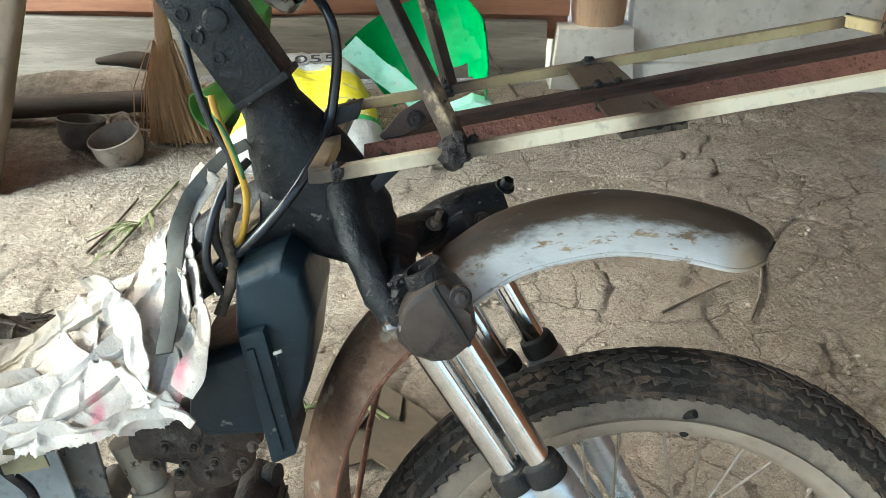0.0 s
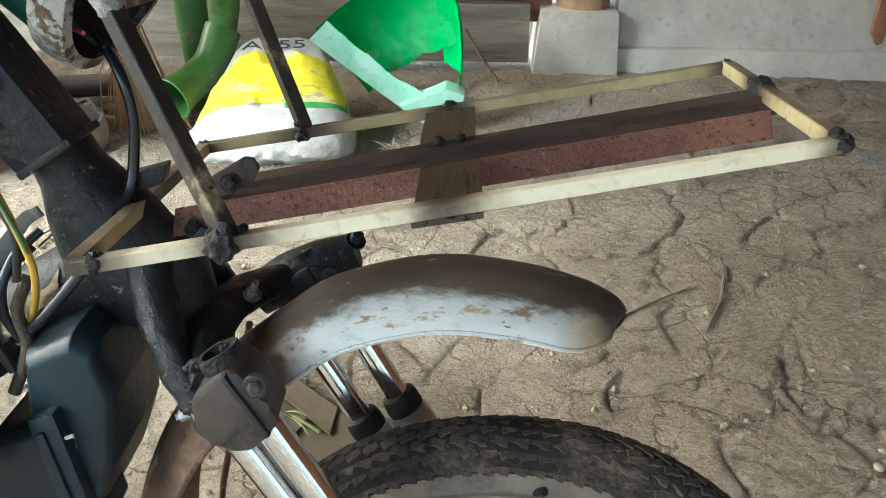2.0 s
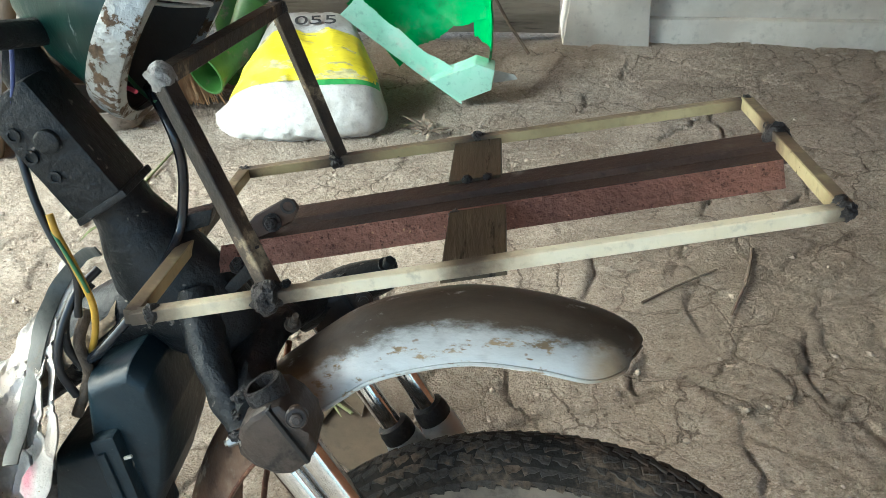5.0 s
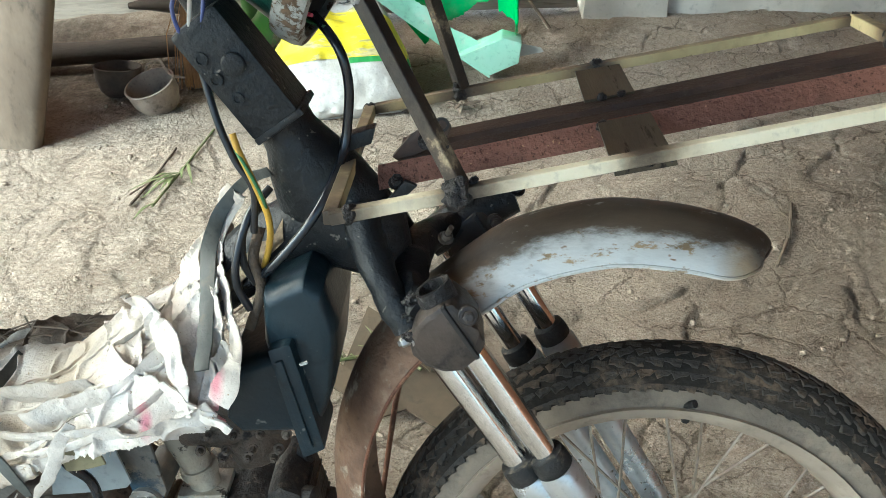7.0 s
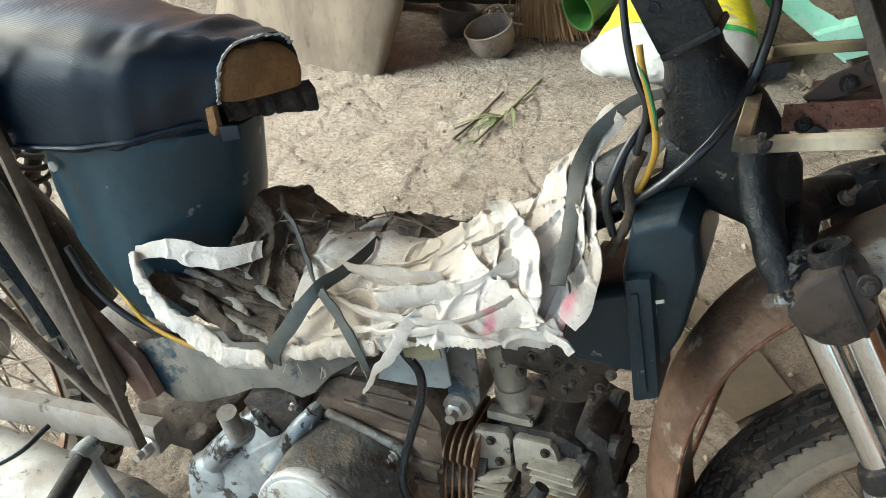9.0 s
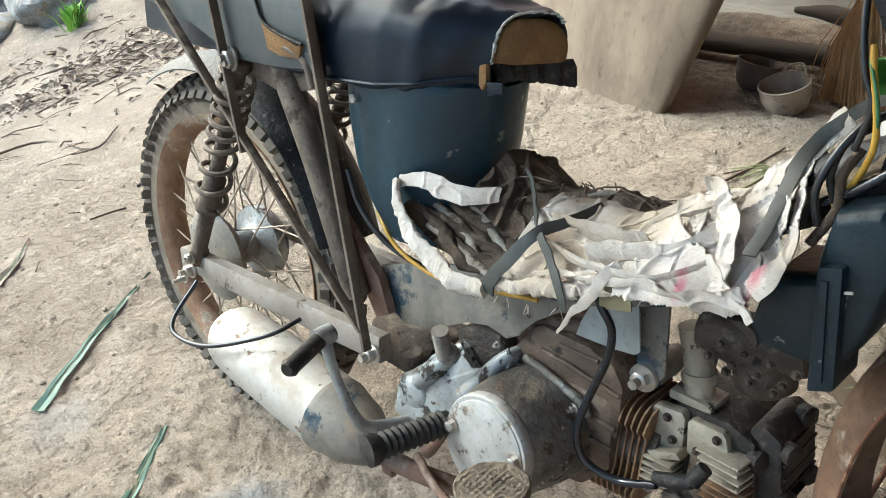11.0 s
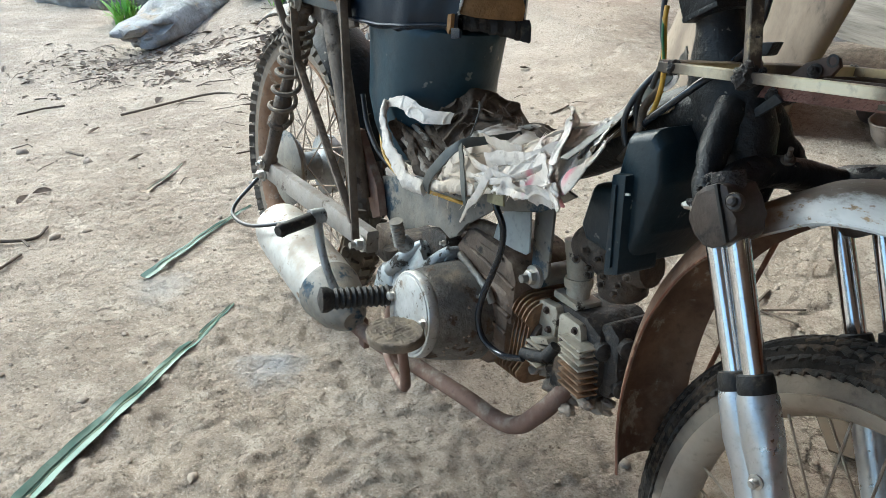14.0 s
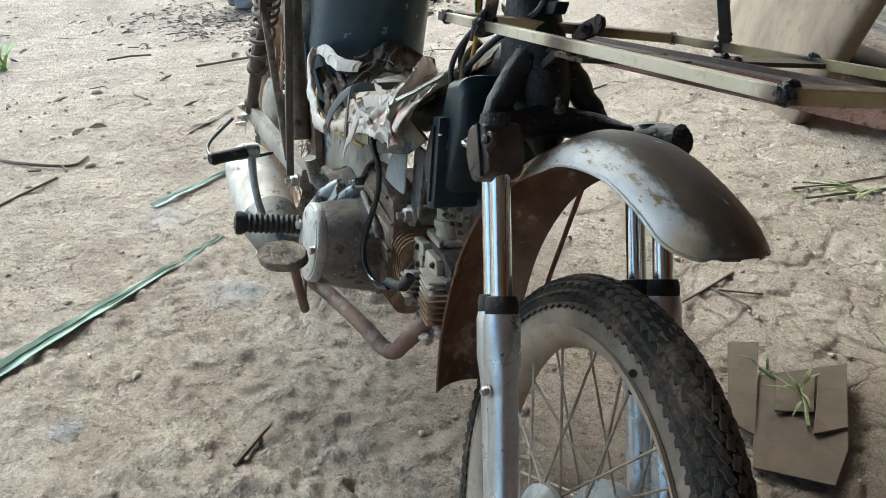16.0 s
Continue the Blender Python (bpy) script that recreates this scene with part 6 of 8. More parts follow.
# headlamp shell, handlebar, cables
bm = bmesh.new()
lamp_way = Vector((0.869, -0.084, -0.488)).normalized()
lamp_mid = Vector((1.008, 0.029, 0.936))
m = along(lamp_mid - 0.120 * lamp_way, lamp_mid) @ Matrix.Diagonal((0.91, 0.91, 1, 1))
prof = [(0.012, 0.0), (0.035, 0.006), (0.060, 0.03), (0.076, 0.065), (0.083, 0.10), (0.085, 0.118), (0.088, 0.121)]
lathe(bm, prof, m, 40, caps=False)
shell = part("headlamp_shell", bm, M["glass_dark"], bike, "empty scuffed dark green headlamp shell")
bm = bmesh.new()
lathe(bm, [(0.087, 0.1215), (0.082, 0.122), (0.080, 0.10), (0.072, 0.066), (0.056, 0.034), (0.03, 0.012), (0.01, 0.008)], m, 40, caps=False)
part("shell_inside", bm, M["shell_inside"], shell)
bm = bmesh.new()
lathe(bm, [(0.024, 0.03), (0.030, 0.034), (0.030, 0.042), (0.024, 0.046), (0.008, 0.044)], m @ Matrix.Translation(0.75 * (m.inverted() @ Vector((0.987, 0.062, 0.904)))) @ Matrix.Translation((0, 0, -0.05)), 24)
part("bulb_socket", bm, M["chrome"], shell, "bright metal bulb socket")
for pts, mt in (([(0.03, -0.03, 0.03), (0.05, -0.02, 0.09), (0.01, 0.02, 0.14), (-0.03, 0.01, 0.10)], "sack_white"), ([(0.0, -0.05, 0.05), (-0.03, -0.06, 0.10), (-0.05, -0.05, 0.13)], "pink"), ([(0.02, -0.05, 0.05), (0.0, -0.07, 0.11), (-0.03, -0.06, 0.14)], "wire_green")):
    bm = bmesh.new()
    tube(bm, [m @ Vector(p) for p in pts], 0.0016, 7, smooth_run=6)
    part("lamp_wire", bm, M[mt], shell)
bm = bmesh.new()
lathe(bm, [(0.083, 0.102), (0.0905, 0.104), (0.0925, 0.110), (0.0925, 0.122), (0.0905, 0.128), (0.081, 0.129)], m, 36, caps=False)
part("shell_rim", bm, M["rim_chrome"], shell, "flaking chrome rim")
bm = bmesh.new()
tube(bm, [(0.935, -0.02, 0.934), (0.908, -0.10, 0.945), (0.880, -0.17, 0.958), (0.82, -0.24, 0.972)], 0.0095, 12, smooth_run=5)
part("handlebar", bm, M["black_steel"], bike)
for label, mat_, r, pts in (
    ("black_cable", "cable_gloss", 0.0040, [(0.985, 0.020, 0.885), (0.999, 0.002, 0.874), (1.009, -0.008, 0.858), (1.012, -0.008, 0.835), (1.009, -0.008, 0.808), (1.003, -0.015, 0.780), (0.987, -0.045, 0.750), (0.963, -0.055, 0.721), (0.940, -0.055, 0.698), (0.915, -0.035, 0.675)]),
    ("yellow_cable", "cable_yellow", 0.0027, [(0.926, -0.047, 0.812), (0.930, -0.05, 0.797), (0.940, -0.052, 0.768), (0.946, -0.052, 0.740), (0.941, -0.05, 0.712), (0.926, -0.045, 0.68)]),
    ("wire", "wire_green", 0.0014, [(0.927, -0.05, 0.80), (0.936, -0.055, 0.785), (0.944, -0.055, 0.762), (0.946, -0.05, 0.74)]),
    ("wiring_loom", "cable_black", 0.0030, [(0.905, -0.03, 0.86), (0.914, -0.04, 0.82), (0.924, -0.045, 0.79), (0.936, -0.048, 0.765), (0.932, -0.05, 0.73)]),
    ("wire", "wire_blue", 0.0016, [(0.905, -0.03, 0.93), (0.893, -0.035, 0.905), (0.897, -0.035, 0.88), (0.90, -0.03, 0.865)]),
    ("wire", "sack_white", 0.0018, [(0.91, -0.03, 0.93), (0.905, -0.035, 0.90), (0.90, -0.035, 0.87)]),
    ("wire", "wire_blue", 0.0016, [(0.918, -0.03, 0.93), (0.915, -0.036, 0.90), (0.905, -0.036, 0.872)]),
    ("rear_loom", "cable_yellow", 0.0028, [(0.40, -0.07, 0.512), (0.45, -0.085, 0.485), (0.52, -0.085, 0.470), (0.60, -0.08, 0.482), (0.66, -0.07, 0.49)]),
    ("rear_loom", "cable_black", 0.004, [(0.36, -0.085, 0.56), (0.385, -0.085, 0.515), (0.44, -0.085, 0.482), (0.52, -0.075, 0.465)]),
    ("spark_lead", "cable_gloss", 0.0045, [(0.735, -0.08, 0.545), (0.747, -0.086, 0.527), (0.760, -0.08, 0.502), (0.759, -0.076, 0.469), (0.749, -0.076, 0.430), (0.740, -0.080, 0.390), (0.739, -0.082, 0.355), (0.755, -0.080, 0.330), (0.793, -0.075, 0.326), (0.835, -0.074, 0.346)]),
    ("wiring_loom", "cable_black", 0.0034, [(0.945, -0.030, 0.760), (0.930, -0.045, 0.745), (0.918, -0.058, 0.715), (0.915, -0.062, 0.690), (0.922, -0.060, 0.665)]),
    ("wiring_loom", "rubber", 0.0034, [(0.940, -0.035, 0.750), (0.925, -0.050, 0.735), (0.921, -0.055, 0.708), (0.928, -0.052, 0.685)]),
    ("wiring_loom", "cloth_dirty", 0.0045, [(0.935, -0.040, 0.730), (0.929, -0.052, 0.708), (0.932, -0.054, 0.680), (0.920, -0.062, 0.648)]),
):
    bm = bmesh.new()
    tube(bm, pts, r, 9, smooth_run=6)
    part(label, bm, M[mat_], bike)
bm = bmesh.new()
tube(bm, [(0.83, -0.072, 0.352), (0.85, -0.070, 0.358), (0.868, -0.066, 0.366)], [0.007, 0.0085, 0.0075], 12)
tube(bm, [(0.868, -0.066, 0.366), (0.876, -0.060, 0.385)], [0.009, 0.008], 12)
part("spark_cap", bm, M["rubber"], bike, "dusty rubber spark plug cap")
bm = bmesh.new()
slab(bm, [(1.0, 0.792), (1.03, 0.800), (1.026, 0.786), (1.0, 0.778)], -0.008, 0.008, bevel=0.002)
part("stop_lug", bm, M["black_steel"], bike)
for i, (x, y, z) in enumerate(((1.010, -0.034, 0.72), (1.016, -0.034, 0.708), (1.003, -0.0345, 0.715), (1.026, -0.032, 0.70), (1.02, -0.0335, 0.69), (1.035, -0.03, 0.682))):
    bm = bmesh.new()
    box(bm, (0.0022, 0.0012, 0.0016), Matrix.Translation((x, y - 0.0004, z)) @ pose(0, 0, 0, 0, 25 * i, 0))
    part("paint_fleck", bm, M["sack_white"], column)
# bracket between head and rack
bm = bmesh.new()
slab(bm, [(1.020, 0.722), (1.030, 0.722), (1.062, 0.752), (1.052, 0.757)], -0.016, -0.011, bevel=0.001)
part("rack_stay", bm, M["black_steel"], rack)
part("bridge_bolt", bolt(bmesh.new(), (1.083, -0.012, 0.702), (0.3, -0.5, 0.8), 0.0045, 0.006, 0.012), M["grimy"], bike)
# fender strut on the far side
bm = bmesh.new()
tube(bm, [(1.06, 0.06, 0.64), (1.02, 0.066, 0.47), (0.995, 0.068, 0.33)], 0.003, 8)
part("fender_strut", bm, M["rust"], bike)
bm = bmesh.new()
lathe(bm, [(0.012, 0), (0.014, 0.003), (0.012, 0.016), (0.008, 0.02)], along((0.565, -0.10, 0.385), (0.564, -0.118, 0.412)), 12)
part("oil_plug", bm, M["alloy"], engine)
bm = bmesh.new()
lathe(bm, [(0.0105 if k % 2 == 0 else 0.0082, 0.003 * k) for k in range(15)], along((0.566, -0.112, 0.392), (0.567, -0.124, 0.43)), 12)
part("bellows", bm, M["grey_paint"], engine)
bm = bmesh.new()
slab(bm, [(0.30, 0.485), (0.33, 0.49), (0.41, 0.42), (0.43, 0.375), (0.405, 0.36), (0.37, 0.41)], -0.075, -0.06, bevel=0.003)
part("frame_gusset", bm, M["rust_pipe"], bike)
bm = bmesh.new()
tube(bm, [(0.47, -0.07, 0.335), (0.475, -0.06, 0.28), (0.46, -0.055, 0.22)], 0.014, 10)
box(bm, (0.12, 0.09, 0.06), Matrix.Translation((0.42, 0, 0.30)), 0.01)
part("pivot_mount", bm, M["grimy"], bike)
bm = bmesh.new()
tube(bm, [(0.24, -0.085, 0.715), (0.25, -0.105, 0.70), (0.28, -0.112, 0.70), (0.31, -0.11, 0.69), (0.325, -0.11, 0.66)], 0.006, 8, smooth_run=4)
part("seat_hook", bm, M["strut"], bike)
bm = bmesh.new()
slab(bm, [(0.10, 0.772), (0.223, 0.774), (0.300, 0.775), (0.322, 0.752), (0.340, 0.690), (0.322, 0.680), (0.266, 0.674), (0.160, 0.664), (0.067, 0.697), (-0.06, 0.708), (-0.06, 0.760)], -0.112, -0.104, bevel=0.003)
for v in bm.verts:
    v.co.y += 0.004 * noise.noise(v.co * 14)
cover = part("side_cover", bm, M["cover_grey"], bike, "faded grey-blue side cover under the seat's tail")
bm = bmesh.new()
slab(bm, [(0.231, 0.727), (0.262, 0.717), (0.300, 0.707), (0.312, 0.711), (0.306, 0.693), (0.270, 0.690), (0.243, 0.694)], -0.1165, -0.110, bevel=0.001)
part("torn_foam", rough_up(bm, 0.001, 90), M["foam"], cover, "foam showing through a tear")
bm = bmesh.new()
tube(bm, [(0.215, -0.115, 0.760), (0.231, -0.115, 0.728), (0.262, -0.116, 0.717), (0.312, -0.116, 0.711)], 0.0022, 8, smooth_run=4)
part("cover_seam", bm, M["rubber"], cover)
bm = bmesh.new()
tube(bm, [(0.262, -0.113, 0.782), (0.300, -0.114, 0.780), (0.314, -0.114, 0.770), (0.325, -0.114, 0.745), (0.338, -0.114, 0.712), (0.347, -0.113, 0.678)], 1.0, section=flat_section(0.0035, 0.0055), smooth_run=5, twist_up=(0, 1, 0))
part("cover_strap", bm, M["rubber"], cover, "black rubber edging strap")
part("cover_bolt", bolt(bmesh.new(), (0.160, -0.116, 0.668), (0, -1, 0), 0.010, 0.010, 0.010), M["shiny"], cover)
# rolled hem along the foot of the seat's skirt
bm = bmesh.new()
tube(bm, [seat_ring(s_, 0.0012)[0] + Vector((0, 0, 0.004)) for s_ in np.linspace(3.2, 7.6, 40)], 0.0026, 7)
part("seat_hem", bm, M["vinyl"], seat)
# chain side drum and inner mudguard
bm = bmesh.new()
lathe(bm, [(0.02, 0), (0.075, 0.0), (0.08, 0.008), (0.07, 0.014), (0.03, 0.016)], along((-0.02, -0.045, 0.29), (-0.02, -0.08, 0.29)), 32)
part("brake_drum", bm, M["grey_paint"], bike, "grey rear brake drum")
path = [Vector((-0.02 + 0.325 * math.cos(a), 0, 0.30 + 0.325 * math.sin(a))) for a in np.linspace(radians(20), radians(125), 22)]
loops = []
for p in path:
    nrm = (p - Vector((-0.02, 0, 0.30))).normalized()
    sec = [p + Vector((0, u * 0.058, 0)) - nrm * 0.022 * abs(u) ** 2.5 for u in np.linspace(-1, 1, 9)]
    loops.append(sec + [v - nrm * 0.002 for v in sec[::-1]])
part("rear_fender", rings(bmesh.new(), loops), M["black_steel"], bike)

# ---- rags tied over the frame ----
rags = thing("rag_bundle", "torn dirty white sackcloth tied round the motorcycle frame with rubber straps", "rag", BIKE)


def sheet(name, fn, nu, nv, amp, seed, material, parent, label="", thick=0.0016, ragged=0.0, knot=(0.98, 0.80)):
    """A crumpled cloth over fn(u, v): long folds that run out from a knot, fine creases, and a frayed edge."""
    pts = [[None] * (nv + 1) for _ in range(nu + 1)]
    for i in range(nu + 1):
        for j in range(nv + 1):
            u, v = i / nu, j / nv
            if ragged:
                v = v * (1 + ragged * (0.8 * noise.noise(Vector((u * 5, seed, 0.3))) + 0.35 * noise.noise(Vector((u * 47, seed, 4))) + 0.45 * noise.noise(Vector((u * 120, seed, 9)))))
            p = Vector(fn(u, v))
            e = 0.01
            n = (Vector(fn(u + e, v)) - Vector(fn(u - e, v))).cross(Vector(fn(u, v + e)) - Vector(fn(u, v - e)))
            n = n.normalized() if n.length else Vector((0, 0, 1))
            q = p + 0.012 * Vector((noise.noise(p * 17 + Vector((seed, 0, 0))), 0, noise.noise(p * 17 + Vector((0, seed, 0)))))
            th = math.atan2(q.z - knot[1], q.x - knot[0] - 0.7 * q.y)
            r = math.hypot(q.z - knot[1], q.x - knot[0])
            big = noise.noise(Vector((th * 2.2 + seed, r * 9, p.y * 8))) + 0.35 * noise.noise(p * 30 + Vector((seed, 3, 0)))
            crease = -math.exp(-((noise.noise(Vector((th * 3.2 + seed, r * 6, 5 + p.y * 6))) / 0.045) ** 2)) - 0.7 * math.exp(-((noise.noise(Vector((q.x * 26 + seed, q.z * 34, 11 + q.y * 20))) / 0.05) ** 2))
            fine = noise.noise(p * 48 + Vector((seed, 0, 0))) + 0.5 * noise.noise(p * 110 + Vector((seed, 0, 0)))
            pts[i][j] = (p + n * amp * (1.05 * big + 0.60 * crease + 0.13 * fine), n)
    bm = bmesh.new()
    for side in (0, 1):
        vs = [[bm.verts.new(p + n * (thick if side else 0)) for p, n in row] for row in pts]
        for i in range(nu):
            for j in range(nv):
                bm.faces.new((vs[i][j], vs[i + 1][j], vs[i + 1][j + 1], vs[i][j + 1]))
    return part(name, bm, material, parent, label)


def along_x(x, table):
    return float(np.interp(x, [q[0] for q in table], [q[1] for q in table]))


TOP = [(0.56, 0.598), (0.60, 0.597), (0.643, 0.594), (0.70, 0.597), (0.745, 0.603), (0.785, 0.630), (0.822, 0.655), (0.847, 0.664), (0.858, 0.686), (0.872, 0.698), (0.885, 0.706)]
BACK = [(0.60, -0.012), (0.78, -0.025), (0.822, -0.038), (0.845, -0.018), (0.860, 0.012), (0.880, 0.032)]
LOW = [(0.56, 0.505), (0.60, 0.500), (0.626, 0.500), (0.666, 0.522), (0.721, 0.537), (0.771, 0.558), (0.802, 0.569), (0.85, 0.583), (0.881, 0.597), (0.90, 0.612), (0.925, 0.645)]


def drape(x0, x1, out=0.0):
    """Cloth from behind the spine, over its top and down the near side; its upper right corner is drawn back."""
    def fn(u, v):
        x = x0 + (x1 - x0) * u
        xt = x - 0.040 * min(max((x - 0.80) / 0.11, 0), 1)
        top, back, low = along_x(xt, TOP), along_x(xt, BACK), along_x(x, LOW)
        if v < 0.30:
            a = v / 0.30
            return (xt, back + 0.065 * (1 - a), top - 0.05 * (1 - a) ** 2.0)
        a = (v - 0.30) / 0.70
        bulge = math.sin(math.pi * min(max(a, 0), 1))
        return (xt + (x - xt) * a, back + (-0.112 - back) * min(max(a, 0), 1) ** 0.8 - out - 0.008 * bulge, top + (low - top) * a + 0.010 * bulge)
    return fn


sheet("draped_sack", drape(0.635, 0.918), 190, 100, 0.0070, 3, M["cloth"], rags, "dirty white sackcloth draped over the frame", ragged=0.07)
sheet("draped_sack", drape(0.775, 0.905, 0.005), 120, 80, 0.0065, 8, M["cloth"], rags, ragged=0.10)


def ribbon(name, line, wide, amp, seed, material, label="", tilt=0.4, nu=90, nv=16, ragged=0.0):
    """A flat torn length of cloth that follows a line."""
    line = curve(line, 8)

    def fn(u, v):
        s = min(max(u, 0), 1) * (len(line) - 1)
        i = min(int(s), len(line) - 2)
        p = line[i].lerp(line[i + 1], s - i)
        d = (line[i + 1] - line[i]).normalized()
        side = d.cross(Vector((0, -1, 0))).normalized()
        w_ = wide * (1.0 + 0.3 * math.sin(6 * u + seed)) * (0.8 + 0.4 * noise.noise(Vector((u * 5, seed, 1))))
        q = p + side * w_ * (v - 0.5) + Vector((0, -0.08 * wide * (1 - (2 * v - 1) ** 2), 0)) + Vector((0, tilt * wide * (v - 0.5), 0))
        return q
    return sheet(name, fn, nu, nv, amp, seed, material, rags, label, ragged=ragged)


# loose torn edges over the drape
ribbon("torn_flap", [(0.666, -0.096, 0.580), (0.703, -0.106, 0.579), (0.728, -0.110, 0.577), (0.761, -0.114, 0.583), (0.806, -0.116, 0.592), (0.84, -0.116, 0.610), (0.862, -0.114, 0.627)], 0.009, 0.003, 12, M["cloth"])
ribbon("torn_flap", [(0.800, -0.112, 0.577), (0.840, -0.117, 0.587), (0.870, -0.120, 0.594), (0.900, -0.121, 0.606)], 0.028, 0.006, 15, M["cloth"], ragged=0.15, nv=24)
ribbon("torn_flap", [(0.812, -0.035, 0.660), (0.832, -0.060, 0.664), (0.856, -0.092, 0.652), (0.870, -0.112, 0.632), (0.872, -0.119, 0.606)], 0.036, 0.008, 18, M["cloth"], ragged=0.1, nv=30)
ribbon("torn_flap", [(0.905, 0.010, 0.742), (0.893, 0.015, 0.722), (0.889, -0.010, 0.698), (0.902, -0.055, 0.676), (0.917, -0.098, 0.655), (0.914, -0.115, 0.636), (0.904, -0.120, 0.616)], 0.017, 0.005, 27, M["cloth"], ragged=0.1)
for k, (u0, v0, u1, v1, wd) in enumerate(((0.08, 0.46, 0.55, 0.60, 0.034), (0.34, 0.72, 0.84, 0.66, 0.030), (0.60, 0.48, 0.84, 0.90, 0.034), (0.70, 0.40, 0.78, 0.80, 0.016))):
    over = drape(0.64, 0.915, 0.007)
    ribbon("torn_flap", [Vector(over(u0 + (u1 - u0) * t, v0 + (v1 - v0) * t)) + Vector((0, -0.003 * math.sin(3.1 * t), 0.004 * math.sin(5 * t + k))) for t in (0, 0.25, 0.5, 0.75, 1)], wd, 0.0022, 61 + 3 * k, M["cloth"], ragged=0.10, nv=24, tilt=0.45 - 0.2 * (k % 3))
# folded white rim of the pouch beside the tank
def puffy(name, line, wide, deep, seed, label=""):
    """A rolled hem, lumpy and frayed."""
    bm = bmesh.new()
    sec = [(deep * math.cos(2 * math.pi * k / 20), wide * math.sin(2 * math.pi * k / 20)) for k in range(20)]
    tube(bm, line, [0.75, 1.0, 0.9, 1.05, 1.0, 1.1, 0.8], section=sec, smooth_run=26, twist_up=(0.0, 0.0, 1))
    for v in bm.verts:
        q = v.co + Vector((seed, 0, 0))
        v.co += Vector((0.5, 1, 1)) * (0.0032 * noise.noise(q * 34) + 0.0018 * noise.noise(q * 95) + 0.0012 * noise.noise(q * 230))
    return part(name, bm, M["cloth"], rags, label)


puffy("folded_rim", [(0.464, -0.098, 0.582), (0.474, -0.106, 0.560), (0.490, -0.111, 0.538), (0.517, -0.114, 0.519), (0.550, -0.117, 0.507), (0.588, -0.118, 0.499), (0.622, -0.117, 0.504)], 0.0125, 0.005, 2, "white folded edge of the cloth")
puffy("folded_rim", [(0.632, -0.112, 0.513), (0.655, -0.114, 0.521), (0.675, -0.115, 0.528), (0.695, -0.115, 0.535), (0.715, -0.114, 0.540), (0.735, -0.113, 0.546)], 0.009, 0.004, 4)
ribbon("folded_rim", [(0.464, -0.094, 0.576), (0.490, -0.094, 0.586), (0.512, -0.093, 0.590), (0.530, -0.091, 0.586), (0.560, -0.083, 0.585), (0.590, -0.062, 0.590)], 0.022, 0.004, 23, M["cloth"], tilt=-0.3)


def heap(u, v):
    x = 0.472 + 0.20 * u
    y = -0.098 + 0.13 * v
    z = 0.492 + 0.050 * min(max(v, 0), 1) ** 0.7 + 0.055 * max(1 - u, 0) ** 2.5 * (1 - 0.6 * v) + 0.018 * u
    return (x, y, z)


sheet("muddy_folds", heap, 110, 80, 0.010, 31, M["cloth_dirty"], rags, "mud-soaked brown cloth folds")
RIDGE = [(0.555, 0.622), (0.60, 0.600), (0.64, 0.592), (0.70, 0.598), (0.76, 0.600), (0.80, 0.632)]


def heap_far(u, v):
    x = 0.555 + 0.235 * u
    y = 0.072 - 0.15 * v
    z = along_x(x, RIDGE) - 0.5 * abs(y) ** 1.15 * (1.6 if y < 0 else 1.0)
    return (x, y, z)


sheet("muddy_folds", heap_far, 110, 60, 0.010, 37, M["cloth_dirty"], rags)


def roll(pts, r, material, seed):
    bm = bmesh.new()
    tube(bm, pts, [r * 0.5, r, r * 1.15, r * 0.9, r * 0.4], 10, smooth_run=9)
    for v in bm.verts:
        v.co += Vector((0.002 * noise.noise(v.co * 90), 0.35 * r * noise.noise(v.co * 75 + Vector((seed, 0, 0))), 0.5 * r * noise.noise(v.co * 60 + Vector((7, seed, 0)))))
    return part("rolled_fold", bm, material, rags)


for k in range(22):
    t_ = k / 21
    x0, y0 = 0.476 + 0.030 * rng.random() + 0.05 * max(0, 0.3 - t_), -0.094 + 0.100 * t_ + 0.004 * rng.normal()
    ln = 0.08 + 0.09 * rng.random()
    bend = 0.015 * rng.normal()
    pts = []
    for s in np.linspace(0, 1, 5):
        x = min(x0 + ln * s, 0.66)
        y = min(max(y0 + bend * s * s + 0.004 * math.sin(5 * s + k), -0.098), 0.02)
        u, v = (x - 0.472) / 0.20, (y + 0.098) / 0.13
        pts.append(Vector((x, y, heap(u, v)[2] + 0.002 + 0.006 * rng.random() * (1 - s))))
    roll(pts, 0.0035 + 0.0050 * rng.random(), M["cloth_dirty"] if k % 6 else M["cloth_grey"], k)
for k in range(9):
    x0 = 0.57 + 0.15 * rng.random()
    y0 = -0.06 + 0.09 * rng.random()
    ln = 0.04 + 0.07 * rng.random()
    pts = []
    for s in np.linspace(0, 1, 5):
        x = min(x0 + ln * s, 0.785)
        y = y0 + 0.02 * math.sin(3 * s + k)
        pts.append(Vector((x, y, heap_far((x - 0.555) / 0.235, (0.072 - y) / 0.15)[2] + 0.004 + 0.003 * math.sin(6 * s + k))))
    roll(pts, 0.0028 + 0.003 * rng.random(), M["cloth_dirty"] if k % 4 else M["cloth_grey"], k)
